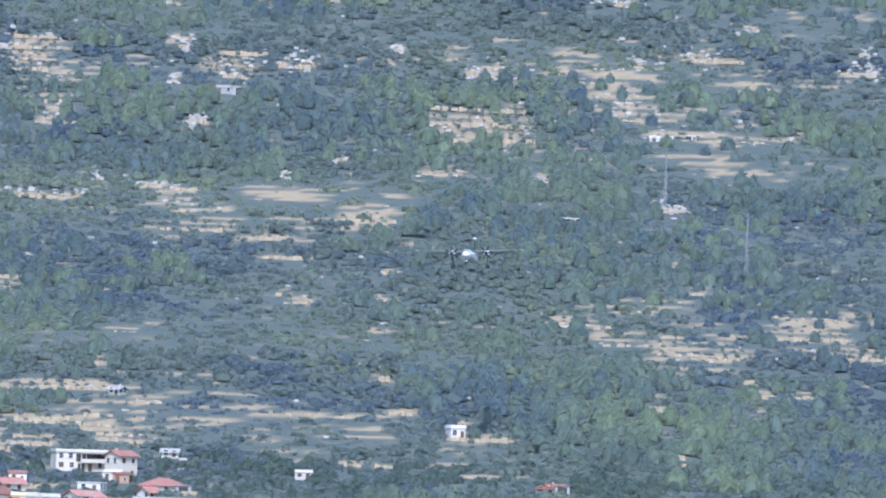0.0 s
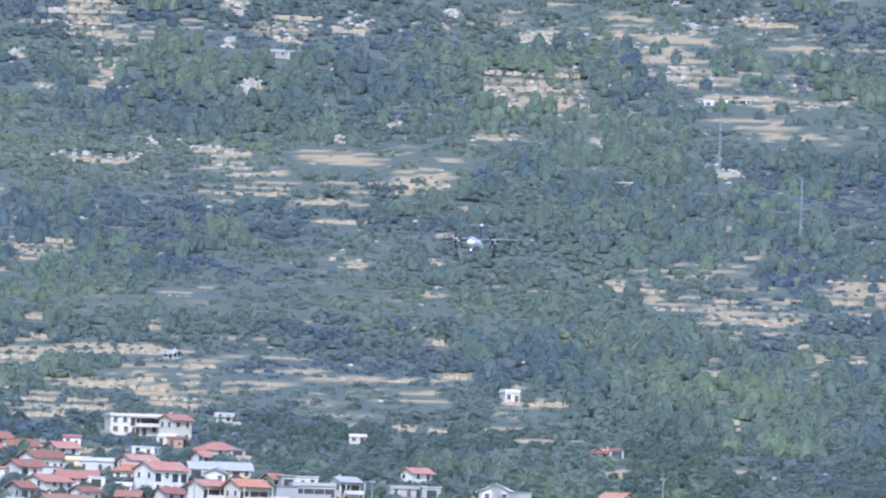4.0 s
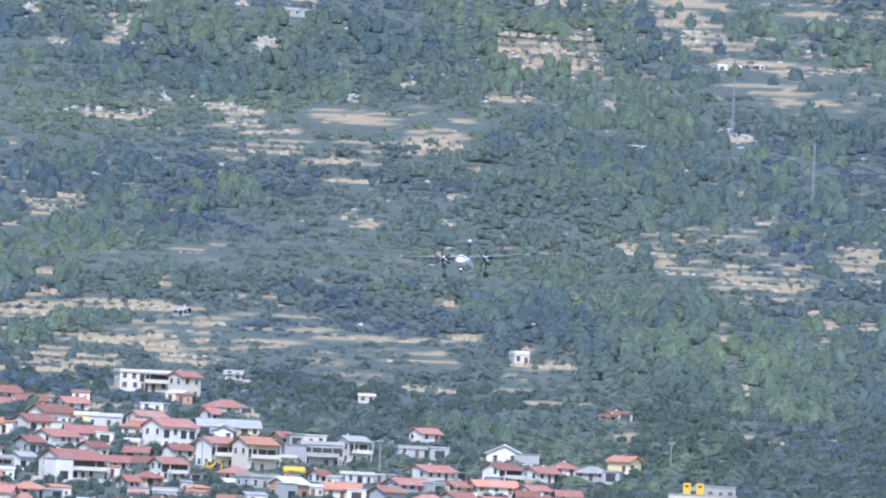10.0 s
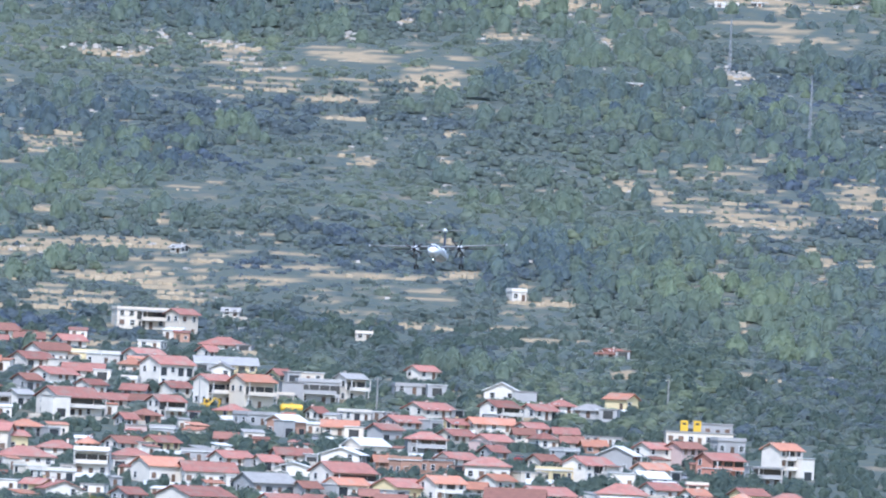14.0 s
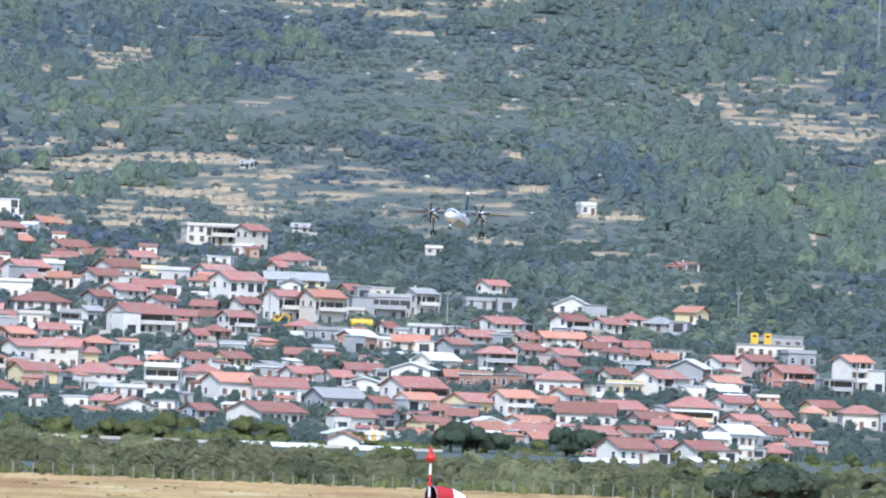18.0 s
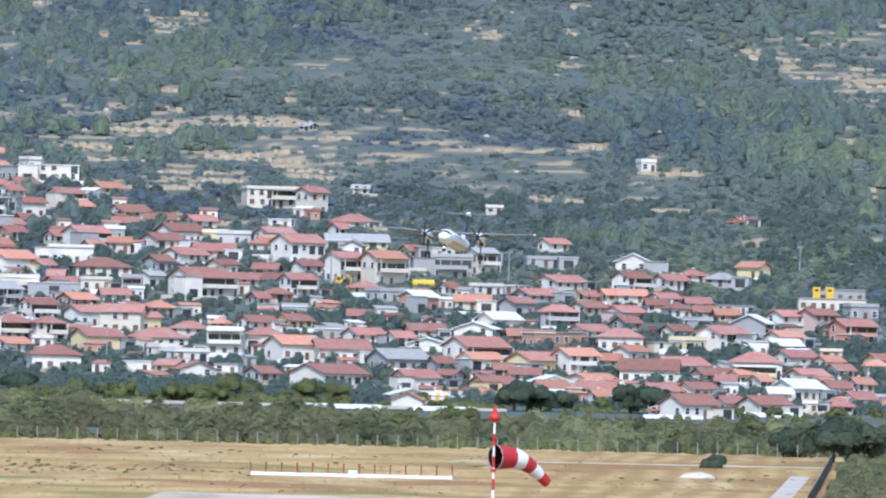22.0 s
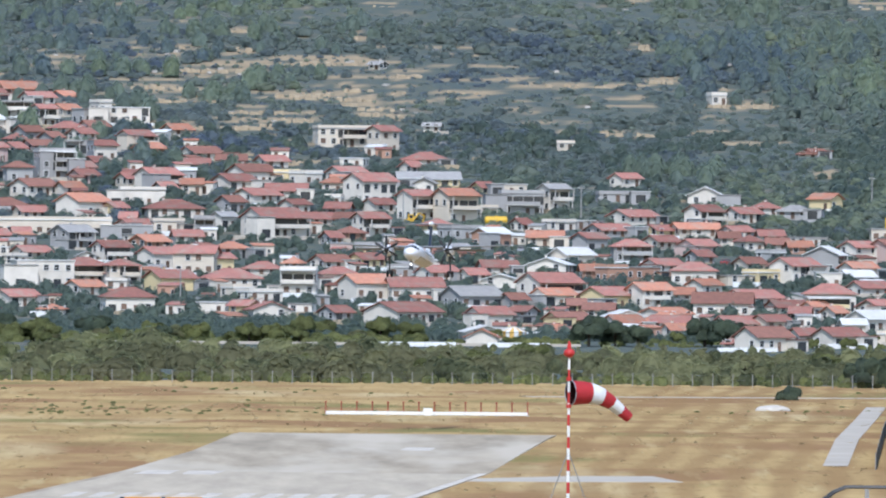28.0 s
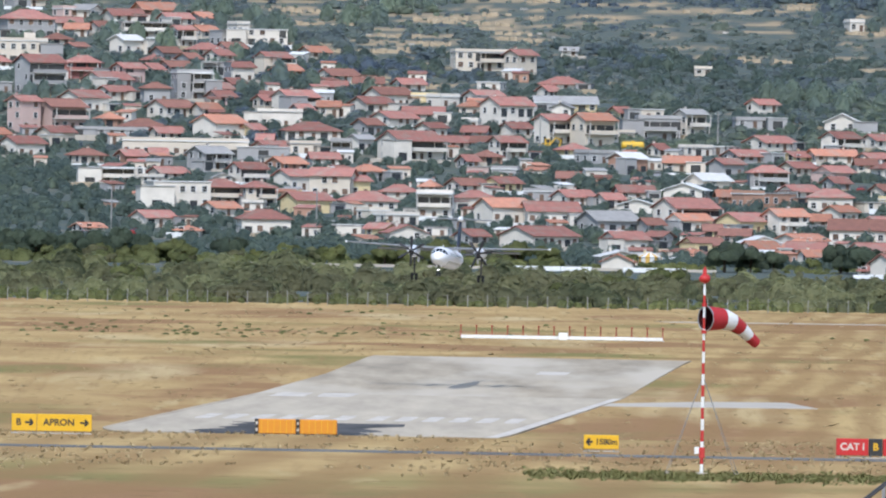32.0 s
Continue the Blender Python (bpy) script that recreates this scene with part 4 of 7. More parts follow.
        for d in (-1, 1):
            part("gear_door", box_bm(0.05, 2.6, 0.75, s * 4.68 + d * 0.52, 14.2, -0.25, 0.02), PAINT, leg)
            part("wheel", tube_bm([(s * 4.68 + d * 0.14, 14.35, -2.65), (s * 4.68 + d * 0.2, 14.35, -2.65), (s * 4.68 + d * 0.42, 14.35, -2.65), (s * 4.68 + d * 0.48, 14.35, -2.65)], [0.4, 0.52, 0.52, 0.4], 18), TYRE, leg, "black tyre")
    # nose leg with its light
    leg = part("nose_gear", tube_bm([(0, 1.7, -0.9), (0, 1.5, -2.5)], [0.1, 0.07], 10), STRUT, aircraft, "grey nose wheel leg, let down")
    for d in (-1, 1):
        part("wheel", tube_bm([(d * 0.08, 1.45, -2.55), (d * 0.13, 1.45, -2.55), (d * 0.26, 1.45, -2.55), (d * 0.3, 1.45, -2.55)], [0.2, 0.28, 0.28, 0.2], 16), TYRE, leg, "black tyre")
        part("gear_door", box_bm(0.04, 1.2, 0.5, d * 0.36, 2.0, -1.35, 0.015), PAINT, leg)
    part("landing_light", tube_bm([(0, 1.32, -1.95), (0, 1.42, -1.95)], [0.11, 0.12], 12), LAMP, leg, "lit white landing light")
    # tail: swept fin with the tailplane on top
    fin = []
    for z, lead, chord in ((1.1, 25.2, 5.2), (2.6, 26.8, 3.9), (5.6, 28.6, 2.9), (5.9, 28.75, 2.8)):
        out = foil(chord, chord * 0.11)
        sym = [(c, abs(t)) for c, t in out[:6]] + [(c, -abs(t)) for c, t in reversed(out[1:5])]
        fin.append([(t, lead + c, z) for c, t in sym])
    fin_part = lofted(fin, NAVY, "fin", aircraft, "dark blue swept tail fin")
    root = [[(t * 1.05, 22.0 + c * 1.15, z) for c, t in [(q[0], q[1]) for q in [(0.0, 0.0), (0.8, 0.1), (2.5, 0.2), (4.8, 0.22), (7.0, 0.12), (7.0, -0.12), (4.8, -0.22), (2.5, -0.2), (0.8, -0.1)]]] for z in (1.0, 1.9)]
    lofted(root, PAINT, "fin_root", fin_part, "white fillet at the fin's foot")
    part("fin_bullet", tube_bm([(0, 28.0, 6.0), (0, 28.35, 6.0), (0, 29.5, 6.0), (0, 31.4, 6.0), (0, 32.4, 6.0)], [0.05, 0.32, 0.42, 0.3, 0.04], 14), PAINT, fin_part, "white bullet fairing on the fin's top")
    for s in (-1, 1):
        sec = [[(s * x, lead + c, 6.0 + t) for c, t in foil(chord, chord * 0.12)] for x, lead, chord in ((0.0, 29.0, 2.1), (4.4, 29.6, 1.25), (4.65, 29.8, 0.9))]
        lofted(sec if s > 0 else [q[::-1] for q in sec], GREY, "tailplane", aircraft, "grey tailplane on top of the fin")
    part("antenna", tube_bm([(0, 6.5, 1.3), (0, 6.7, 1.75)], [0.06, 0.03], 6), PAINT, body)


def build_propeller(s):
    hub = part("propeller", tube_bm([(0, -0.75, 0), (0, -0.6, 0), (0, -0.3, 0), (0, 0.0, 0)], [0.03, 0.2, 0.33, 0.38], 16), BLADE, aircraft, "dark six-bladed propeller, turning", m=pose(s * 4.68, 9.15, 0.75))
    for k in range(6):
        sec = []
        for r, c, tw in ((0.3, 0.24, 40), (0.8, 0.36, 34), (1.4, 0.43, 26), (1.85, 0.36, 20), (2.08, 0.17, 18)):
            a = radians(tw)
            sec.append([(u * c * math.cos(a) + w * math.sin(a), -0.25 + u * c * math.sin(a) - w * math.cos(a), r) for u, w in ((-0.5, 0.0), (-0.2, 0.035), (0.25, 0.03), (0.5, 0.0), (0.25, -0.02), (-0.2, -0.02))])
        lofted(sec, BLADE, "blade", hub, m=pose(0, 0, 0, 0, 60 * k, 0))
    return hub


build_aircraft()
PROPS = [build_propeller(-1), build_propeller(1)]


# ---- windsock: banded mast with a lamp, four guys and a drooping sleeve ----
def build_windsock():
    x, y = 12.2, 657.0
    root = thing("windsock", pose(x, y, ground(x, y)), "red and white windsock on a banded steel mast", "windsock")
    top, n = 8.9, 17
    for k in range(n):
        z0, z1 = top * k / n, top * (k + 1) / n
        part("mast_band", tube_bm([(0, 0, z0), (0, 0, z1)], [0.085 - 0.03 * k / n, 0.085 - 0.03 * (k + 1) / n], 10), M["red_paint"] if k % 2 else M["white_paint"], root)
    part("lamp_pole", tube_bm([(0, 0, top), (0, 0, 9.35)], [0.05, 0.045], 8), M["red_paint"], root)
    bm = bmesh.new()
    bmesh.ops.create_uvsphere(bm, u_segments=14, v_segments=8, radius=0.27, matrix=Matrix.Translation((0, 0, 9.15)) @ Matrix.Diagonal((1, 1, 0.8, 1)))
    part("red_beacon", bm, M["red_paint"], root, "round red obstruction marker", smooth=True)
    part("beacon_lamp", tube_bm([(0, 0, 9.35), (0, 0, 9.45), (0, 0, 9.7)], [0.11, 0.1, 0.05], 8), M["red_paint"], root, "red obstruction lamp")
    part("footing", box_bm(0.6, 0.6, 0.25, 0, 0, 0.0, 0.03), M["worn_concrete"], root)
    part("hinge_box", box_bm(0.26, 0.26, 0.5, 0, 0, 1.05, 0.03), M["red_paint"], root)
    part("cabinet", box_bm(0.22, 0.18, 0.34, -0.24, 0, 1.15, 0.02), M["white_paint"], root, "small white control box")
    for a in (25, 145, 205, 325):
        ex, ey = 1.9 * math.cos(radians(a)), 1.9 * math.sin(radians(a))
        part("guy_wire", tube_bm([(0, 0, 4.6), (ex, ey, 0.02)], [0.012, 0.012], 5), M["wire"], root)
        part("guy_anchor", box_bm(0.14, 0.14, 0.16, ex, ey, 0.04, 0.01), M["worn_concrete"], root)
    for z in (6.6, 7.85):
        part("collar", tube_bm([(0, 0, z), (0, 0, z + 0.16)], [0.12, 0.12], 10), M["red_paint"], root)
    # the sleeve: five tapering bands along a drooping curve
    droop = ((0.0, 0.0), (0.95, -0.02), (1.62, -0.18), (2.15, -0.46), (2.62, -0.82), (3.06, -1.16))
    radius = (0.57, 0.5, 0.39, 0.32, 0.27, 0.23)
    sleeve = part("sleeve", tube_bm([(0.05, 0, -0.6), (0.05, 0, 0.6)], [0.03, 0.03], 8), M["steel"], root, "swivelling sleeve frame", m=pose(0, 0, 7.3))

    def band(i):
        v, f, ns = [], [], 22
        for j in range(5):
            u = j / 4
            (x0, z0), (x1, z1) = droop[i], droop[i + 1]
            px, pz = x0 + (x1 - x0) * u + 0.1, z0 + (z1 - z0) * u
            rr = radius[i] + (radius[i + 1] - radius[i]) * u + 0.012 * math.sin(u * math.pi)
            def slope(k):
                (ax, az), (bx, bz) = droop[max(k - 1, 0)], droop[min(k + 1, 5)]
                return math.atan2(bz - az, bx - ax)
            a = slope(i) * (1 - u) + slope(i + 1) * u
            for k in range(ns):
                b = 2 * math.pi * k / ns
                rv = rr * (1 + 0.03 * math.sin(3 * b + i * 2 + u))
                v.append((px - math.sin(a) * rv * math.cos(b), rv * math.sin(b), pz + math.cos(a) * rv * math.cos(b)))
        for j in range(4):
            for k in range(ns):
                f.append((j * ns + k, (j + 1) * ns + k, (j + 1) * ns + (k + 1) % ns, j * ns + (k + 1) % ns))
        n0 = len(v)
        v += [(px_, py_ * 0.975, pz_) for px_, py_, pz_ in v]
        f += [tuple(q + n0 for q in reversed(c)) for c in f]
        # inner faces take the darkened cloth: the mouth's shade is painted in
        index = [0] * (len(f) // 2) + [1] * (len(f) // 2)
        return mesh_of("sleeve_band", v, f, [M["white_cloth"] if i % 2 else M["red_cloth"], M["inner_shade_cloth"]], index, True)
    for i in range(5):
        part_of("sleeve_band", band(i), sleeve, "white cloth band" if i % 2 else "red cloth band")
    ring = [(0.1, 0.57 * math.cos(k * math.pi / 10), 0.57 * math.sin(k * math.pi / 10)) for k in range(21)]
    part("hoop", tube_bm(ring, [0.03] * 21, 6, False), M["steel"], sleeve, "steel hoop holding the mouth open")
    return sleeve


SLEEVE = build_windsock()


# ---- airfield signs ----
def words(text, size, mat, parent, m, label=""):
    """Lettering as a thin mesh, centred."""
    cu = bpy.data.curves.new("lettering", "FONT")
    cu.body, cu.size, cu.extrude, cu.align_x, cu.align_y = text, size, 0.004, "CENTER", "CENTER"
    cu.offset = 0.012 * size / 0.4
    ob = new("lettering", cu)
    me = bpy.data.meshes.new_from_object(ob.evaluated_get(bpy.context.evaluated_depsgraph_get()))
    bpy.data.objects.remove(ob)
    me.materials.clear()
    me.materials.append(mat)
    return part_of("lettering", me, parent, label, m)


def arrow(length, mat, parent, m, left=False):
    t, h = 0.055, 0.15
    s = -1 if left else 1
    L = length / 2
    bm = bmesh.new()
    for pts in (((-L, -t), (L * 0.85, -t), (L * 0.85, t), (-L, t)), ((L - 0.24, h), (L - 0.14, h + 0.06), (L + 0.03, 0), (L - 0.14, 0)), ((L - 0.24, -h), (L - 0.14, -h - 0.06), (L + 0.03, 0), (L - 0.14, 0))):
        vs = [bm.verts.new((s * px, py, 0)) for px, py in pts]
        bm.faces.new(vs)
    bmesh.ops.recalc_face_normals(bm, faces=bm.faces[:])
    ext = bmesh.ops.extrude_face_region(bm, geom=bm.faces[:])
    bmesh.ops.translate(bm, vec=(0, 0, 0.006), verts=[g for g in ext["geom"] if isinstance(g, bmesh.types.BMVert)])
    return part("arrow", bm, mat, parent, m=m)


FACE = Matrix.Rotation(radians(90), 4, "X")       # lettering stands up and faces the camera


def sign(x, y, yaw, panels, label, height=0.86, depth=0.28):
    """A low lit sign of panels (width, face, ink, text, arrow), on short legs."""
    root = thing("airfield_sign", pose(x, y, ground(x, y), 0, 0, yaw), label, "sign", "airfield signs")
    total = sum(p[0] for p in panels)
    cx = -total / 2
    for w, face, ink, text, arr in panels:
        c = cx + w / 2
        pan = part("sign_panel", box_bm(w - 0.03, depth, height, c, 0, 0.14 + height / 2, 0.025), M[face], root)
        mid = 0.14 + height / 2
        out = -depth / 2 - 0.002
        if text and arr:
            words(text, 0.5 * (0.82 if w < 2 and len(text) > 3 else 1), M[ink], pan, Matrix.Translation((c + (0.26 if arr < 0 else -0.3), out, mid)) @ FACE)
            arrow(0.34 if arr < 0 else 0.46, M[ink], pan, Matrix.Translation((c + arr * (w / 2 - (0.3 if arr < 0 else 0.42)), out, mid)) @ FACE, arr < 0)
        elif text:
            words(text, 0.5, M[ink], pan, Matrix.Translation((c, out, mid)) @ FACE)
        for lx in (c - w * 0.35, c + w * 0.35):
            part("leg", tube_bm([(lx, 0, -0.05), (lx, 0, 0.16)], [0.04, 0.04], 6), M["steel"], root)
        part("base_pad", box_bm(w, 0.7, 0.06, c, 0, 0.02, 0.01), M["worn_concrete"], root)
        cx += w
    return root


sign(22.15, 717, 3, ((1.66, "sign_red", "line_paint", "CAT I", 0), (0.72, "sign_black", "sign_yellow", "B", 0), (1.7, "sign_red", "line_paint", "05-23", 0)), "red and black runway holding sign lettered in white")
sign(8.3, 725, -2, ((1.82, "sign_yellow", "sign_black", "1580m", -1),), "yellow distance sign with black lettering and arrow", 0.72)
sign(-21.0, 764, 2, ((1.38, "sign_yellow", "sign_black", "B", 1), (2.98, "sign_yellow", "sign_black", "APRON", 1)), "yellow direction sign with black lettering and arrows", 0.92)


def box_sign(x, y, yaw):
    """A deep sign seen on its ribbed orange back, with its white and black end."""
    root = thing("airfield_sign", pose(x, y, ground(x, y), 0, 0, yaw), "orange ribbed back of a boxed airfield sign", "sign", "airfield signs")
    part("casing", box_bm(2.05, 0.5, 0.8, 0.1, 0, 0.52, 0.04), M["sign_orange"], root)
    for k in range(6):
        part("rib", box_bm(0.03, 0.03, 0.76, -0.75 + k * 0.34, -0.263, 0.52), M["sign_yellow"], root)
    part("end_plate", box_bm(0.2, 0.52, 0.82, -1.02, -0.01, 0.52, 0.02), M["sign_black"], root)
    for z in (0.34, 0.7):
        part("white_mark", box_bm(0.13, 0.02, 0.16, -1.02, -0.285, z), M["line_paint"], root)
    for lx in (-0.6, 0.7):
        part("leg", tube_bm([(lx, 0, -0.05), (lx, 0, 0.14)], [0.04, 0.04], 6), M["steel"], root)


box_sign(-9.0, 772, 2)
box_sign(-6.75, 772.4, 2)


# ---- landing aid: a row of aerials on a white beam ----
def build_localiser():
    x0, x1, y = 3.2, 36.6, 2337.0
    z = ground(0, y)
    root = thing("aerial_array", pose((x0 + x1) / 2, y, z, 0, 0, 1.0), "row of red aerial masts on a white beam", "aerial")
    half = (x1 - x0) / 2
    part("beam", box_bm(2 * half, 0.7, 0.55, 0, 0, 0.4, 0.04), M["white_paint"], root, "long white beam")
    for k in range(14):
        px = -half + 2 * half * k / 13
        mast = part("aerial_mast", box_bm(0.22, 0.22, 2.1, px, 0, 1.3, 0.03), M["rust_red"], root, "red aerial mast")
        part("dipole", box_bm(0.34, 1.6, 0.18, px, -0.3, 2.2, 0.03), M["rust_red"], mast)
        part("foot", box_bm(0.5, 0.9, 0.3, px, 0, 0.05, 0.03), M["worn_concrete"], root)
    part("hut", box_bm(1.5, 1.0, 1.2, 0.2, -0.5, 0.65, 0.05), M["white_paint"], root, "white equipment box")


build_localiser()


def build_fence():
    root = thing("fence", pose(0, 2752, ground(0, 2752)), "wire mesh airfield fence on pale concrete posts", "fence")
    post = box_bm(0.14, 0.14, 2.7, 0, 0, 1.25, 0.02)
    me = bpy.data.meshes.new("post")
    post.to_mesh(me)
    post.free()
    me.materials.append(M["post"])
    wire = bpy.data.meshes.new("wires")
    wb = bmesh.new()
    for z in (0.0,):
        bmesh.ops.create_cube(wb, size=1.0, matrix=Matrix.Translation((1.95, 0, z)) @ Matrix.Diagonal((3.9, 0.014, 0.014, 1)))
    wb.to_mesh(wire)
    wb.free()
    wire.materials.append(M["wire"])
    r = random.Random(4)
    for k in range(72):
        x = -112 + 3.9 * k
        part_of("post", me, root, m=pose(x, r.uniform(-0.2, 0.2), r.uniform(-0.15, 0.05), 0, r.uniform(-2, 2), 0))
        for z in (0.5, 1.4, 2.3):
            part_of("wire", wire, root, m=pose(x, 0, z))


build_fence()


def white_heap():
    bm = bmesh.new()
    bmesh.ops.create_icosphere(bm, subdivisions=3, radius=1.0, matrix=Matrix.Diagonal((3.1, 3.0, 0.95, 1)))
    for v in bm.verts:
        v.co += v.co.normalized() * noise.noise(v.co * 1.3) * 0.25
    me = bpy.data.meshes.new("gravel_heap")
    bm.to_mesh(me)
    bm.free()
    me.materials.append(M["line_paint"])
    ob = new("gravel_heap", me)
    ob.matrix_basis = pose(80.4, 2435, ground(0, 2435))
    tagged(ob, "low heap of white gravel in dry grass", "heap")


white_heap()


def white_wall():
    """Pale road barrier and plastic tunnels that show between the trees."""
    v = thing("road_wall", pose(0, 3120, ground(0, 3120)), "long pale concrete wall of a road behind the trees", "wall")
    for k in range(9, 24):
        x = -105 + 6.9 * k
        white = 10 < x < 50 and k % 5
        part("wall_panel", box_bm(6.8, 0.35, 1.05 if white else 0.65, x + 3.4, 0, 0.55, 0.03), M["white_paint" if white else "worn_concrete"], v, "white plastic-covered stretch" if white else "")
    return v


white_wall()


# ---- boarding stairs near the camera ----
def boarding_stairs():
    x, y = 11.0, 400.0
    z = ground(x, y)
    root = thing("boarding_stairs", pose(x, y, z), "white wheeled boarding stairs with black handrails", "boarding stairs")
    rail = material("rail_black", (0.02, 0.02, 0.022), (0.035, 0.035, 0.035), 2.0, 0.45)
    white = M["white_paint"]
    x0, z0, x1, z1 = 0.2, 0.55, 4.15, 3.65
    for s in (-0.8, 0.8):
        v = [(x0, z0 - 0.35), (x0 + 0.9, z0 - 0.35), (x0 + 1.2, 0.75), (x1 + 2.0, 0.75), (x1 + 2.0, z1 + 0.12), (x1, z1 + 0.12), (x0, z0 + 0.1)]
        n = len(v)
        vs = [(a, s - 0.03, b) for a, b in v] + [(a, s + 0.03, b) for a, b in v]
        fs = [tuple(range(n)), tuple(range(2 * n - 1, n - 1, -1))] + [(i, i + n, (i + 1) % n + n, (i + 1) % n) for i in range(n)]
        side = part_of("side_panel", mesh_of("side_panel", vs, fs, white), root, "white side panel")
        hand = [(x0 - 0.2, s, z0 + 0.5), (x0, s, z0 + 0.95), (x1 - 0.2, s, z1 + 0.85), (x1 + 0.15, s, z1 + 1.0), (x1 + 2.0, s, z1 + 1.0)]
        part("handrail", tube_bm(hand, [0.035] * 5, 8), rail, root, "black handrail")
        part("handrail", tube_bm([(p[0], p[1], p[2] - 0.45) for p in hand[1:]], [0.025] * 4, 8), rail, root, "black lower rail")
        for k in range(6):
            px = x0 + 0.3 + k * 1.1
            pz = z0 + (min(px, x1) - x0) / (x1 - x0) * (z1 - z0)
            part("rail_post", tube_bm([(px, s, pz), (px, s, pz + 0.95)], [0.025, 0.025], 6), M["steel"], root)
        for k in range(3):
            a, o = 3.88 + 0.15 * k, math.copysign(0.04, s)
            bar = [(a, 3.19 - 0.05 * k), (a + 0.02, 3.19 - 0.05 * k), (a + 0.17, 2.86), (a, 2.86)]
            vs = [(p, s + o, q) for p, q in bar] + [(p, s, q) for p, q in bar]
            part_of("red_stripe", mesh_of("red_stripe", vs, [(0, 1, 2, 3), (7, 6, 5, 4), (0, 4, 5, 1), (1, 5, 6, 2), (2, 6, 7, 3), (3, 7, 4, 0)], M["sign_red"]), side)
        for k in range(4):
            part("lettering_bar", box_bm(0.09, 0.08, 0.17, 3.94 + 0.13 * k, s, 2.64), rail, side)
    for k in range(17):
        t = k / 16
        part("step", box_bm(0.28, 1.55, 0.04, x0 + (x1 - x0) * t, 0, z0 + (z1 - z0) * t), M["steel"], root)
    part("platform", box_bm(2.0, 1.6, 0.1, x1 + 1.0, 0, z1), M["steel"], root)
    part("chassis", box_bm(5.6, 1.5, 0.3, 3.2, 0, 0.6, 0.04), M["steel"], root)
    part("cab", box_bm(1.7, 1.7, 1.5, 5.6, 0, 1.4, 0.1), white, root, "white driver's cab")
    for px in (2.4, 4.6):
        part("support", box_bm(0.12, 1.3, z1 - 1.2 if px > 3 else 1.2, px, 0, (z1 + 0.2) / 2 if px > 3 else 1.2), M["steel"], root)
    for px in (1.3, 5.4):
        for s in (-1, 1):
            part("wheel", tube_bm([(px, s * 0.68, 0.36), (px, s * 0.9, 0.36)], [0.38, 0.38], 18), M["rubber"], root, "black rubber wheel")


boarding_stairs()


# ---- masts and poles on the hill and in the village ----
def lattice_mast(x, y, h):
    root = thing("lattice_mast", pose(x, y, ground(x, y)), "slender grey steel lattice mast on the hillside", "mast")
    for a in (90, 210, 330):
        c, s = math.cos(radians(a)), math.sin(radians(a))
        part("leg", tube_bm([(0.55 * c, 0.55 * s, -0.3), (0.16 * c, 0.16 * s, h)], [0.09, 0.06], 5), M["steel"], root)
    n = int(h / 1.6)
    for k in range(n):
        z0, z1 = h * k / n, h * (k + 1) / n
        for a in (90, 210, 330):
            r0, r1 = 0.55 - 0.39 * z0 / h, 0.55 - 0.39 * z1 / h
            part("brace", tube_bm([(r0 * math.cos(radians(a)), r0 * math.sin(radians(a)), z0), (r1 * math.cos(radians(a + 120)), r1 * math.sin(radians(a + 120)), z1)], [0.035, 0.035], 4), M["steel"], root)
    part("aerial", tube_bm([(0, 0, h - 0.5), (0, 0, h + 2.0)], [0.05, 0.03], 5), M["steel"], root)


def utility_pole(x, y, h):
    root = thing("utility_pole", pose(x, y, ground(x, y)), "grey concrete utility pole with a crossarm", "pole", "utility poles")
    part("pole", tube_bm([(0, 0, -0.5), (0, 0, h)], [0.2, 0.13], 8), M["post"], root)
    part("crossarm", box_bm(1.6, 0.12, 0.14, 0, 0, h - 0.6), M["post"], root)
    for k in (-0.7, 0, 0.7):
        part("insulator", tube_bm([(k, 0, h - 0.53), (k, 0, h - 0.25)], [0.06, 0.04], 6), M["white_paint"], root)


# ---- yellow machines and cabinets ----
YELLOW = material("machine_yellow", (0.68, 0.42, 0.02), (0.55, 0.34, 0.03), 0.8, 0.5)


def excavator(x, y):
    root = thing("excavator", pose(x, y, ground(x, y), 0, 0, 12), "yellow tracked excavator parked between the houses", "excavator")
    for s in (-1, 1):
        part("track", box_bm(3.4, 0.5, 0.8, 0, s * 0.95, 0.4, 0.18), M["rubber"], root)
    part("turntable", box_bm(2.7, 2.2, 0.9, -0.2, 0, 1.4, 0.12), YELLOW, root)
    cab = part("cab", box_bm(1.3, 1.0, 1.4, 0.6, 0.5, 2.4, 0.1), YELLOW, root)
    part("cab_window", box_bm(0.9, 0.04, 0.8, 0.6, -0.03, 2.5), M["sign_black"], cab)
    part("boom", tube_bm([(1.0, -0.4, 1.6), (2.6, -0.4, 3.4), (4.0, -0.4, 2.6)], [0.25, 0.22, 0.18], 6), YELLOW, root)
    part("dipper", tube_bm([(4.0, -0.4, 2.7), (3.4, -0.4, 0.9)], [0.18, 0.14], 6), YELLOW, root)
    part("bucket", box_bm(0.7, 0.9, 0.6, 3.2, -0.4, 0.6, 0.1), M["steel"], root)


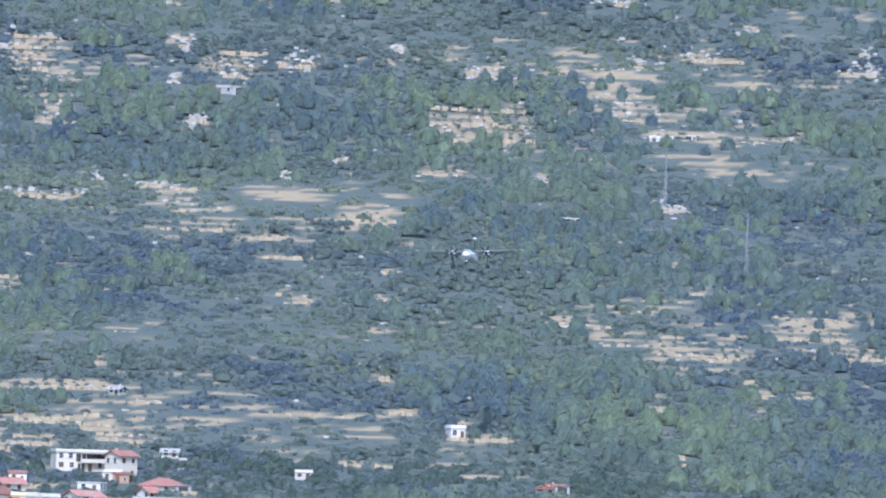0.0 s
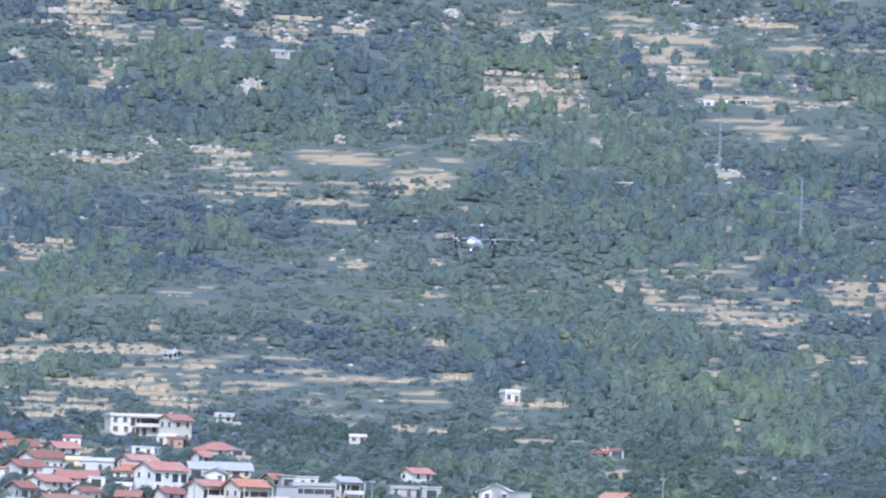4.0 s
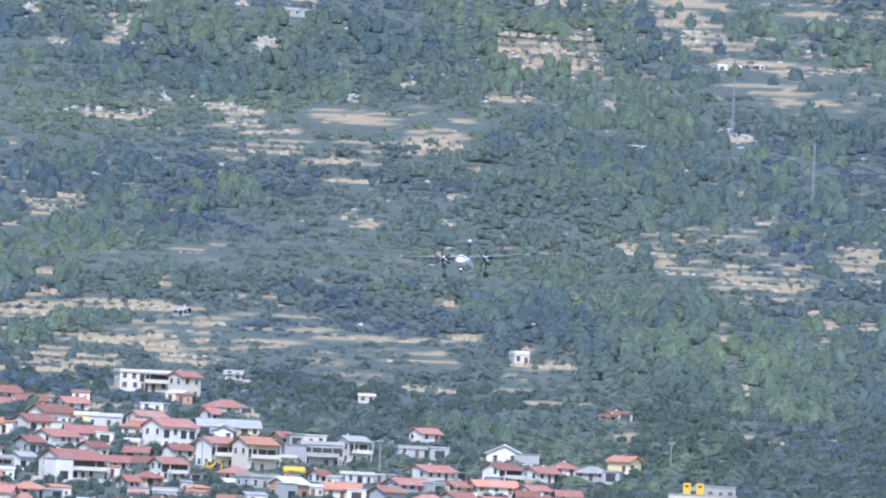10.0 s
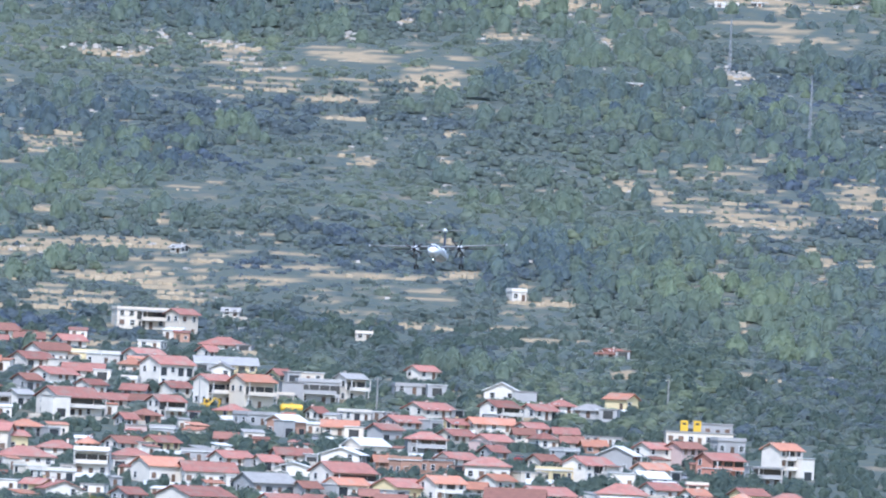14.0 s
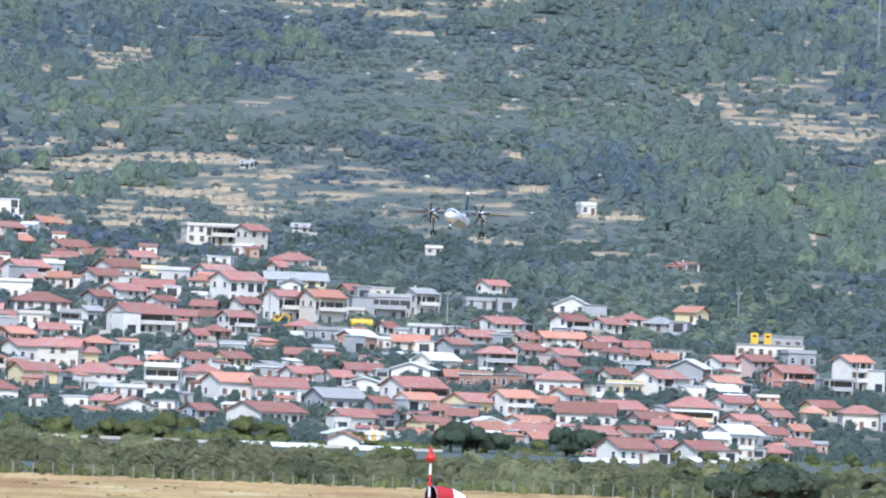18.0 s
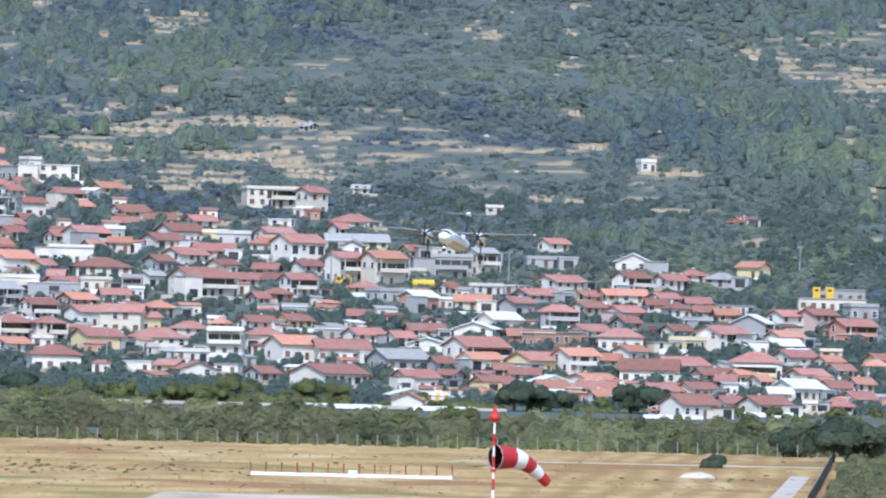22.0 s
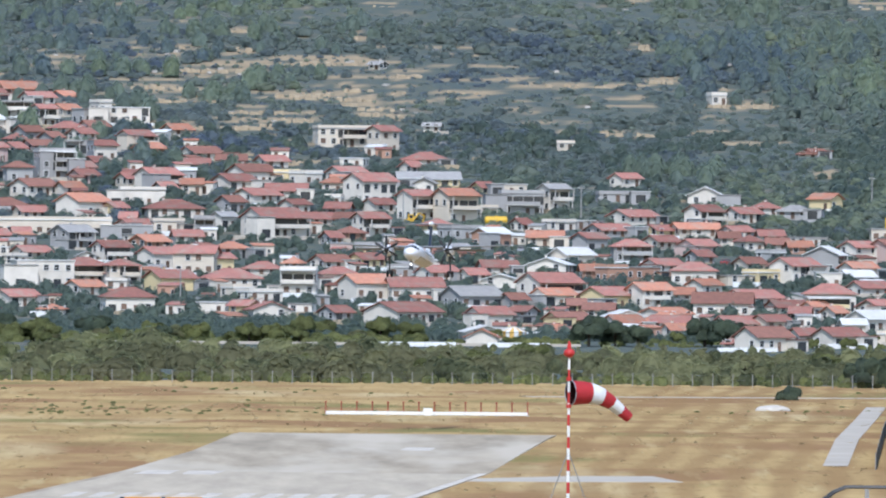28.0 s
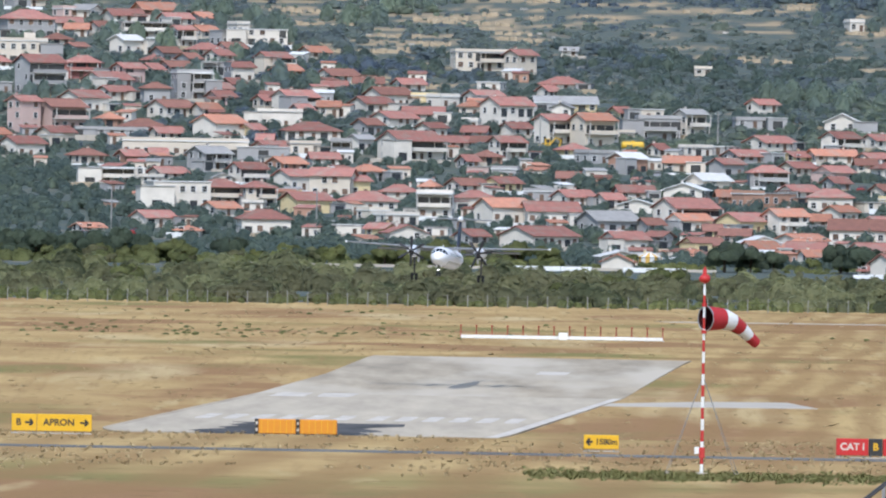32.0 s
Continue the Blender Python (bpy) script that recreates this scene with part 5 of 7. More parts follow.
def fuel_tank(x, y):
    root = thing("tank", pose(x, y, ground(x, y), 0, 0, 5), "yellow cylindrical tank on concrete saddles", "tank")
    part("vessel", tube_bm([(-2.9, 0, 1.6), (-2.6, 0, 1.6), (2.6, 0, 1.6), (2.9, 0, 1.6)], [0.5, 1.05, 1.05, 0.5], 18), YELLOW, root)
    for s in (-1.7, 1.7):
        part("saddle", box_bm(0.4, 1.9, 1.1, s, 0, 0.4), M["worn_concrete"], root)
    part("hatch", tube_bm([(0, 0, 2.6), (0, 0, 2.85)], [0.3, 0.3], 10), YELLOW, root)


# ---- houses ----
WALLS = {
    "w": material("white_render", (0.78, 0.72, 0.63), (0.55, 0.505, 0.44), 0.35, 0.9, spread=0.7, random_tone=0.07),
    "c": material("cream_render", (0.68, 0.6, 0.49), (0.54, 0.475, 0.39), 0.35, 0.9, spread=0.7, random_tone=0.1),
    "y": material("yellow_render", (0.72, 0.59, 0.34), (0.6, 0.49, 0.29), 0.35, 0.9, spread=0.7, random_tone=0.08),
    "p": material("pink_render", (0.6, 0.45, 0.4), (0.5, 0.37, 0.33), 0.35, 0.9, spread=0.7, random_tone=0.08),
    "o": material("orange_render", (0.64, 0.31, 0.22), (0.54, 0.26, 0.19), 0.35, 0.9, spread=0.7),
    "r": material("red_render", (0.42, 0.19, 0.165), (0.35, 0.16, 0.14), 0.35, 0.9, spread=0.7),
    "g": material("grey_render", (0.42, 0.41, 0.4), (0.31, 0.3, 0.29), 0.3, 0.95, spread=0.8, random_tone=0.12),
    "b": material("raw_brick", (0.46, 0.28, 0.2), (0.37, 0.22, 0.16), 0.6, 0.95, spread=0.7, random_tone=0.1),
}
ROOFS = {
    "r": material("red_tiles", (0.4, 0.18, 0.145), (0.25, 0.135, 0.115), 0.8, 0.9, bump=0.5, fine=6.0, random_tone=0.28, third=(0.3, 0.2, 0.165), third_scale=0.35, third_at=0.56),
    "o": material("orange_tiles", (0.5, 0.235, 0.155), (0.35, 0.175, 0.125), 0.8, 0.9, bump=0.5, fine=6.0, random_tone=0.22, third=(0.37, 0.235, 0.18), third_scale=0.35, third_at=0.57),
    "d": material("brown_tiles", (0.3, 0.15, 0.115), (0.2, 0.11, 0.09), 0.8, 0.9, bump=0.5, fine=6.0, random_tone=0.18),
    "g": material("grey_roofing", (0.36, 0.35, 0.33), (0.27, 0.26, 0.25), 0.5, 0.95, bump=0.3, random_tone=0.12),
    "w": material("white_roofing", (0.68, 0.67, 0.64), (0.55, 0.54, 0.52), 0.5, 0.9, random_tone=0.08),
}
PANE = material("window_glass", (0.03, 0.035, 0.04), (0.06, 0.065, 0.07), 0.6, 0.12)
FRAME = material("window_frame_white", (0.72, 0.71, 0.69), (0.6, 0.6, 0.58), 1.0, 0.6)
SHUTTER = material("shutter_brown", (0.16, 0.1, 0.065), (0.11, 0.07, 0.05), 1.5, 0.7, random_tone=0.4)
FASCIA = material("fascia", (0.6, 0.57, 0.52), (0.5, 0.47, 0.43), 1.0, 0.85)
WALL_NAME = {"w": "white", "c": "cream", "y": "yellow", "p": "pink", "o": "orange", "r": "red", "g": "bare grey", "b": "raw brick"}
ROOF_NAME = {"r": "red tiled", "o": "orange tiled", "d": "brown tiled", "g": "grey", "w": "pale"}


def shared_box(name, sx, sy, sz, cy, mat):
    bm = box_bm(sx, sy, sz, 0, cy, sz / 2)
    me = bpy.data.meshes.new(name)
    bm.to_mesh(me)
    bm.free()
    me.materials.append(mat)
    return me


def frame_mesh():
    """A window surround 1 m wide and 1.25 m high, 6 cm proud of the wall."""
    bm = bmesh.new()
    for sx, sz, cx, cz in ((0.09, 1.25, -0.455, 0.625), (0.09, 1.25, 0.455, 0.625), (0.82, 0.09, 0, 1.205), (0.82, 0.05, 0, 0.6)):
        bmesh.ops.create_cube(bm, size=1.0, matrix=Matrix.Translation((cx, -0.02, cz)) @ Matrix.Diagonal((sx, 0.1, sz, 1)))
    bmesh.ops.create_cube(bm, size=1.0, matrix=Matrix.Translation((0, -0.06, 0.02)) @ Matrix.Diagonal((1.14, 0.22, 0.06, 1)))
    me = bpy.data.meshes.new("window")
    bm.to_mesh(me)
    bm.free()
    me.materials.append(FRAME)
    return me


WIN_FRAME = frame_mesh()
WIN_PANE = shared_box("pane", 0.86, 0.03, 1.16, -0.012, PANE)
DOOR_LEAF = shared_box("door", 1.0, 0.08, 2.05, -0.03, SHUTTER)
BLIND = shared_box("shutter", 0.94, 0.09, 1.2, -0.04, SHUTTER)
# wide dark pane: glass doors, and the shade inside loggias and garages
FRENCH = shared_box("shaded_french_window", 2.5, 0.05, 2.1, -0.02, PANE)
PLOTS = []
BIG = Matrix.Diagonal((1.4, 1.0, 1.2, 1))


def near_house(xs, ys, margin=0.8):
    """True where plants would stand in a house, or just before one."""
    hit = np.zeros(len(xs), dtype=bool)
    for x, y, w, d in PLOTS:
        hit |= (np.abs(xs - x) < w / 2 + margin) & (ys - y < d / 2 + margin + 1) & (ys - y > -d / 2 - margin - 3.5)
    return hit


def gable_wall(w, d, h, rise, gable):
    """Outer walls as one closed body; the gable ends reach up under the roof."""
    x, y = w / 2, d / 2
    v = [(-x, -y, -2.5), (x, -y, -2.5), (x, y, -2.5), (-x, y, -2.5), (-x, -y, h), (x, -y, h), (x, y, h), (-x, y, h)]
    f = [(0, 1, 5, 4), (2, 3, 7, 6), (3, 2, 1, 0)]
    if gable:
        v += [(-x, 0, h + rise), (x, 0, h + rise)]
        f += [(3, 0, 4, 8, 7), (1, 2, 6, 9, 5), (4, 5, 9, 8), (6, 7, 8, 9)]
    else:
        f += [(3, 0, 4, 7), (1, 2, 6, 5), (4, 5, 6, 7)]
    return v, f


def roof_slabs(w, d, h, rise, hip, over=0.65, t=0.2):
    x, y = w / 2 + over, d / 2 + over
    e = h - rise * over / (d / 2)
    rx = max(x - y * 0.95, 0.05) if hip else x
    low = [(-x, -y, e), (x, -y, e), (x, y, e), (-x, y, e), (-rx, 0, h + rise), (rx, 0, h + rise)]
    v = [(a, b, c + 0.02) for a, b, c in low] + [(a, b, c + 0.02 + t) for a, b, c in low]
    f = [(6, 7, 11, 10), (8, 9, 10, 11), (7, 8, 11), (9, 6, 10)]
    if not hip:
        f = f[:2] + [(1, 2, 8, 11, 7), (3, 0, 6, 10, 9)]
        f = [(6, 7, 11, 10), (8, 9, 10, 11), (1, 5, 11, 7), (5, 2, 8, 11), (3, 4, 10, 9), (4, 0, 6, 10)]
    else:
        f += [(1, 2, 8, 7), (3, 0, 6, 9)]
    f += [(0, 1, 7, 6), (2, 3, 9, 8), (1, 0, 4, 5), (3, 2, 5, 4)]
    if hip:
        f += [(2, 1, 5), (0, 3, 4)]
    return v, f


def house(x, y, w, d, h, roof="h", wall="w", tiles="r", yaw=0.0, rise=None, balcony=None, base=None):
    """A house at (x, y), w wide, d deep, its walls h high. roof: g gabled, h hipped, f flat, s sloping one way."""
    r = random.Random(int(x * 31 + y * 17))
    z = ground(x, y - d / 2 - 1) if base is None else base
    floors = max(1, round(h / 2.9))
    kind = {"g": "gabled", "h": "hipped", "f": "flat"}[roof]
    storey = ("one-storey", "two-storey", "three-storey", "four-storey")[min(floors, 4) - 1]
    root = thing("house", pose(x, y, z, 0, 0, yaw), f"{WALL_NAME[wall]} {storey} house with a {kind} {ROOF_NAME[tiles]} roof", "house", "village houses")
    PLOTS.append((x, y, w * abs(math.cos(radians(yaw))) + d * abs(math.sin(radians(yaw))), d * abs(math.cos(radians(yaw))) + w * abs(math.sin(radians(yaw)))))
    rise = (rise if rise is not None else d * 0.21) * 1.2
    h = h - 0.06 * rise if roof != "f" else h
    v, f = gable_wall(w, d, h, rise, roof == "g")
    body = part_of("wall", mesh_of("wall", v, f, WALLS[wall]), root)
    if roof == "f":
        slab = part("roof", box_bm(w + 0.5, d + 0.5, 0.28, 0, 0, h + 0.14, 0.03), ROOFS[tiles], root)
        if r.random() < 0.6:
            for sx, sy, cx, cy in ((w + 0.3, 0.15, 0, -d / 2), (0.15, d, -w / 2, 0), (0.15, d, w / 2, 0)):
                part("parapet", box_bm(sx, sy, 0.7, cx, cy, h + 0.62), WALLS[wall], slab)
        if r.random() < 0.4 and w > 8 and h > 5.5:
            part("stair_head", box_bm(3.0, 2.6, 2.1, r.uniform(-0.2, 0.2) * w, d * 0.15, h + 1.3, 0.03), WALLS[wall], slab)
    else:
        v, f = roof_slabs(w, d, h, rise, roof == "h")
        slab = part_of("roof", mesh_of("roof", v, f, ROOFS[tiles]), root)
        ridge = w * 0.5 + 0.4 if roof == "g" else max(w / 2 - d * 0.45, 0.3)
        part("ridge_tiles", tube_bm([(-ridge, 0, h + rise + 0.2), (ridge, 0, h + rise + 0.2)], [0.13, 0.13], 6), ROOFS[tiles], slab)
        part("gutter", box_bm(w + 0.8, 0.14, 0.14, 0, -d / 2 - 0.5, h - rise * 0.9 / d + 0.05), FASCIA, slab)
        cx = r.uniform(-0.3, 0.3) * w
        if r.random() < 0.45:
            chimney = part("chimney", box_bm(0.5, 0.5, rise * 0.5 + 0.9, cx, d * 0.16, h + rise * 0.7 + 0.3, 0.02), WALLS[wall], slab)
            part("chimney_cap", box_bm(0.66, 0.66, 0.12, cx, d * 0.16, h + rise * 0.95 + 0.85), ROOFS[tiles], chimney)
    # openings, storey by storey, on the front and both ends
    per = max(2, int(w / 2.4))
    has_balcony = balcony if balcony is not None else (floors > 1 and r.random() < 0.8)
    span = r.choice((0.6, 0.8, 0.98, 0.98))
    side = r.choice((-1, 0, 1)) * (1 - span) / 2 * w
    for fl in range(floors):
        z0 = fl * (h / floors)
        for k in range(per):
            px = -w / 2 + w * (k + 0.5) / per + r.uniform(-0.2, 0.2)
            front = pose(px, -d / 2, z0 + 0.95)
            if fl == 0 and k == per // 2:
                part_of("door", DOOR_LEAF, root, m=pose(px, -d / 2, z0 + 0.05))
            elif has_balcony and fl > 0 and abs(px - side) < span * w / 2 and r.random() < 0.95:
                part_of("shaded_french_window", FRENCH, root, m=pose(px, -d / 2, z0 + 0.12))
            elif r.random() < 0.22:
                # dark pane put in for the shade of undercrofts and terraces
                part_of("shaded_french_window", FRENCH, root, m=pose(px, -d / 2, z0 + 0.08) @ Matrix.Diagonal((0.72, 1, 1, 1)))
            elif r.random() < 0.88:
                win = part_of("window", WIN_FRAME, root, m=front @ BIG)
                part_of("pane" if r.random() < 0.72 else "shutter", WIN_PANE if r.random() < 0.72 else BLIND, win)
        for s in (-1, 1):
            for k in range(2):
                if r.random() < 0.62:
                    py = (-0.25 + 0.5 * k) * d
                    win = part_of("window", WIN_FRAME, root, m=pose(s * w / 2, py, z0 + 0.95, 0, 0, 90 * s) @ BIG)
                    part_of("pane", WIN_PANE, win)
        if has_balcony and fl > 0:
            deep = r.uniform(1.2, 1.9)
            deck = part("balcony", box_bm(span * w, deep, 0.16, side, -d / 2 - deep / 2, z0 - 0.02), FASCIA, root)
            part("balustrade", box_bm(span * w, 0.1, 0.85, side, -d / 2 - deep + 0.05, z0 + 0.48), WALLS[wall], deck)
            for s in (-1, 1):
                part("post", box_bm(0.18, 0.18, h / floors - 0.1 if fl == 1 else h / floors - 0.2, side + s * (span * w / 2 - 0.1), -d / 2 - deep + 0.1, z0 - h / floors / 2 - 0.05), FASCIA, deck)
    # a lower wing beside or before the house
    if r.random() < 0.6 and w > 7:
        s = r.choice((-1, 1))
        ww, wd, wh = w * r.uniform(0.35, 0.6), d * r.uniform(0.5, 0.8), r.choice((r.uniform(2.3, 2.9), r.uniform(2.3, 2.9), min(h, 5.4)))
        wx, wy = s * (w / 2 + ww / 2 - r.uniform(0.0, ww * 0.7)), -d / 2 - wd / 2 + r.uniform(0.5, wd * 0.9)
        low = part("wing", box_bm(ww, wd, wh + 2.4, wx, wy, wh / 2 - 1.2), WALLS[r.choice((wall, wall, "g"))], root)
        part("wing_roof", box_bm(ww + 0.5, wd + 0.5, 0.2, wx, wy, wh + 0.1, 0.03), ROOFS[r.choice((tiles, "g", "w"))], low)
        part_of("garage_door", FRENCH, low, "dark garage opening", pose(wx, wy - wd / 2, 0.05))
        PLOTS.append((x + wx, y + wy, ww, wd))
    if floors > 1 and has_balcony and r.random() < 0.8:
        out = r.uniform(1.9, 2.5)
        part("porch_roof", box_bm(span * w + 0.3, out, 0.16, side, -d / 2 - out / 2, h - 0.14), ROOFS[tiles], root)
        for s in (-1, 1):
            part("porch_post", box_bm(0.2, 0.2, h / floors - 0.2, side + s * (span * w / 2 - 0.15), -d / 2 - out + 0.2, h - h / floors / 2 - 0.2), FASCIA, root)
    if r.random() < 0.4 and base is None:
        garden_wall(x + r.uniform(-4, 4), y - d / 2 - r.uniform(3.5, 7), w * r.uniform(0.9, 1.7), r.uniform(1.0, 1.8), r.uniform(-6, 6), r.choice(("worn_concrete", "dry_stone", "white_paint")))
    return root


def garden_wall(x, y, w, h, yaw=0.0, stone="dry_stone"):
    root = thing("garden_wall", pose(x, y, ground(x, y), 0, 0, yaw), "low pale stone wall on the slope", "wall", "stone walls")
    n = max(2, int(w / 3))
    r = random.Random(int(x * 3 + y))
    for k in range(n):
        part("wall_stretch", box_bm(w / n - 0.04, 0.5, h * r.uniform(0.8, 1.15), -w / 2 + (k + 0.5) * w / n, r.uniform(-0.15, 0.15), h * 0.3, 0.04), M[stone], root)


# ---- the village, house by house ----
house(-112.6, 3785, 13.1, 9.5, 5.7, 'h', 'g', 'r', 17, 1.8)
house(-97.8, 3829, 6.9, 5.3, 2.8, 'g', 'w', 'g', -38, 1.0)
house(-81.0, 3789, 13.5, 9.4, 4.5, 'f', 'w', 'g', 8)
house(-85.0, 3750, 7.1, 5.5, 4.1, 'g', 'w', 'w', 46, 1.0)
house(-70.6, 3764, 5.2, 4.1, 5.4, 'g', 'w', 'r', 35, 0.8)
house(-49.4, 3776, 13.6, 9.5, 4.5, 'f', 'w', 'w', 1)
house(-111.7, 3727, 12.8, 8.9, 6.0, 'f', 'c', 'w', 2)
house(-98.1, 3743, 4.8, 3.8, 2.9, 'g', 'g', 'd', 42, 0.7)
house(-105.3, 3660, 10.3, 7.8, 8.5, 'g', 'g', 'r', 33, 1.5)
house(-95.0, 3695, 9.2, 6.8, 4.5, 'h', 'r', 'r', -4, 1.3)
house(-88.0, 3675, 10.4, 7.8, 2.6, 'g', 'w', 'r', 42, 1.5)
house(-82.8, 3684, 6.9, 5.3, 4.4, 'g', 'p', 'r', 38, 1.0)
house(-74.9, 3642, 6.8, 5.5, 4.3, 'h', 'g', 'd', 13, 1.0)
house(-92.6, 3622, 10.0, 7.5, 4.1, 'g', 'w', 'r', 43, 1.4)
house(-106.7, 3578, 6.7, 5.2, 8.0, 'g', 'p', 'r', 43, 1.0)
house(-97.5, 3583, 10.3, 7.8, 6.3, 'g', 'p', 'd', 34, 1.5)
house(-65.7, 3650, 9.3, 6.5, 7.3, 'f', 'g', 'w', 16)
house(-54.2, 3691, 6.6, 5.1, 4.3, 'g', 'w', 'r', 33, 1.0)
house(-45.4, 3712, 7.8, 6.0, 4.5, 'g', 'c', 'r', 37, 1.1)
house(-59.6, 3678, 5.7, 5.5, 6.8, 'f', 'g', 'g', -18)
house(-38.6, 3628, 9.7, 7.3, 4.4, 'g', 'w', 'r', 38, 1.4)
house(-29.9, 3620, 5.4, 5.5, 2.9, 'g', 'c', 'o', 0, 1.0)
house(-14.7, 3643, 9.8, 7.4, 3.7, 'g', 'w', 'd', 36, 1.4)
house(-18.9, 3630, 9.0, 6.9, 2.8, 'g', 'w', 'r', 38, 1.3)
house(-13.0, 3603, 9.8, 7.4, 2.4, 'g', 'w', 'r', 43, 1.3)
house(-5.5, 3612, 10.1, 7.4, 2.5, 'g', 'w', 'r', -2, 1.4)
house(-3.3, 3578, 6.1, 4.7, 3.0, 'g', 'w', 'r', 43, 0.9)
house(-57.0, 3573, 11.0, 8.3, 4.1, 'g', 'w', 'o', 45, 1.6)
house(-42.3, 3595, 11.4, 8.0, 4.2, 'f', 'w', 'g', 5)
house(-34.1, 3572, 14.1, 10.2, 2.8, 'h', 'w', 'r', 9, 1.6)
house(-21.1, 3548, 5.0, 4.0, 3.4, 'g', 'w', 'g', 42, 0.8)
house(-8.6, 3534, 13.2, 9.9, 5.3, 'g', 'w', 'r', 35, 1.9)
house(-25.9, 3533, 5.2, 5.5, 4.4, 'f', 'g', 'g', 0)
house(-105.4, 3525, 9.2, 6.9, 3.9, 'g', 'w', 'r', 40, 1.3)
house(-97.7, 3550, 7.5, 5.7, 3.7, 'g', 'c', 'r', 38, 1.1)
house(-84.5, 3570, 18.0, 11.0, 2.1, 'f', 'g', 'g', 4)
house(-64.8, 3534, 31.4, 11.0, 4.0, 'f', 'c', 'w', 0)
house(-58.4, 3506, 8.8, 6.7, 4.5, 'g', 'g', 'g', 42, 1.3)
house(-80.0, 3452, 13.3, 9.3, 4.5, 'f', 'w', 'w', 5)
house(-54.2, 3457, 6.5, 4.7, 2.2, 'g', 'w', 'g', 93, 0.9)
house(-48.1, 3459, 7.6, 5.8, 4.4, 'g', 'w', 'r', 33, 1.1)
house(-63.6, 3384, 13.9, 9.7, 6.5, 'f', 'w', 'w', 12)
house(-53.8, 3392, 9.7, 7.1, 5.0, 'h', 'c', 'r', 17, 1.4)
house(-36.2, 3444, 8.6, 6.5, 4.0, 'g', 'w', 'r', 38, 1.2)
house(-27.0, 3425, 10.0, 7.3, 5.7, 'g', 'c', 'r', -11, 1.4)
house(-21.7, 3428, 6.0, 4.7, 4.2, 'g', 'y', 'r', 37, 0.9)
house(-44.7, 3388, 7.3, 5.5, 5.3, 'h', 'c', 'r', 17, 1.0)
house(-32.8, 3374, 9.9, 7.5, 3.6, 'g', 'y', 'r', 33, 1.4)
house(-18.3, 3384, 13.0, 9.5, 3.0, 'h', 'w', 'r', 10, 1.7)
house(-10.8, 3419, 8.7, 6.4, 2.5, 'h', 'w', 'r', -9, 1.2)
house(-2.0, 3363, 8.4, 5.9, 6.3, 'f', 'w', 'w', -4)
house(-68.3, 3324, 8.6, 6.5, 2.7, 'g', 'w', 'r', 36, 1.2)
house(-42.1, 3308, 11.6, 8.4, 4.2, 'h', 'w', 'r', 10, 1.6)
house(-59.5, 3299, 5.8, 5.5, 1.7, 'h', 'w', 'o', -6, 0.7)
house(-83.0, 3302, 6.1, 4.7, 1.7, 'g', 'w', 'o', 36, 0.7)
house(-14.7, 3300, 5.7, 4.5, 2.8, 'g', 'y', 'r', -36, 0.9)
house(-9.4, 3295, 9.6, 8.8, 2.5, 'g', 'w', 'r', 104, 1.4)
house(-21.8, 3306, 6.9, 5.5, 2.8, 'f', 'w', 'w', -16)
house(9.5, 3730, 15.7, 11.0, 4.9, 'f', 'c', 'g', 8)
house(19.5, 3715, 6.8, 5.3, 6.0, 'g', 'c', 'r', 43, 1.0)
house(32.8, 3763, 4.2, 5.5, 1.7, 'g', 'w', 'g', -4, 0.7)
house(30.5, 3683, 11.3, 8.3, 2.5, 'h', 'w', 'r', -9, 1.4)
house(11.9, 3680, 6.2, 5.5, 2.6, 'f', 'w', 'w', -17)
house(9.9, 3651, 8.6, 6.5, 2.6, 'g', 'w', 'r', 38, 1.2)
house(15.7, 3603, 11.0, 8.3, 6.3, 'g', 'w', 'r', 38, 1.6)
house(30.8, 3640, 15.7, 11.0, 2.6, 'g', 'y', 'g', 4, 1.5)
house(37.2, 3566, 9.1, 6.9, 7.2, 'g', 'c', 'o', 34, 1.3)
house(30.1, 3625, 6.5, 5.1, 3.0, 'g', 'w', 'g', 81, 1.0)
house(27.4, 3569, 7.9, 6.0, 6.6, 'g', 'w', 'r', 39, 1.1)
house(51.1, 3624, 8.5, 6.0, 2.9, 'f', 'c', 'w', 17)
house(53.9, 3582, 10.6, 7.4, 5.7, 'f', 'g', 'g', 7)
house(62.4, 3589, 6.3, 4.9, 6.2, 'g', 'w', 'g', 36, 0.9)
house(15.6, 3536, 7.4, 5.7, 4.8, 'g', 'w', 'r', 33, 1.1)
house(81.8, 3644, 6.5, 5.1, 2.5, 'g', 'w', 'r', 39, 1.0)
house(78.5, 3611, 9.3, 6.5, 2.2, 'f', 'g', 'g', 8)
house(101.5, 3607, 9.7, 8.9, 3.0, 'g', 'w', 'w', 86, 1.7)
house(99.7, 3559, 7.9, 6.1, 4.5, 'g', 'w', 'r', 43, 1.2)
house(82.1, 3566, 10.6, 8.0, 2.3, 'g', 'w', 'r', 42, 1.3)
house(67.8, 3553, 7.9, 5.5, 2.3, 'f', 'g', 'w', 14)
house(45.6, 3513, 7.8, 6.0, 4.1, 'g', 'b', 'w', 44, 1.1)
house(75.6, 3538, 9.9, 7.5, 2.2, 'g', 'g', 'r', 34, 1.2)
house(70.1, 3509, 7.0, 5.4, 3.6, 'g', 'g', 'r', 41, 1.0)
house(88.0, 3539, 6.6, 5.1, 2.0, 'g', 'y', 'r', 45, 1.0)
house(59.1, 3442, 10.5, 9.6, 2.4, 'g', 'w', 'w', 79, 1.3)
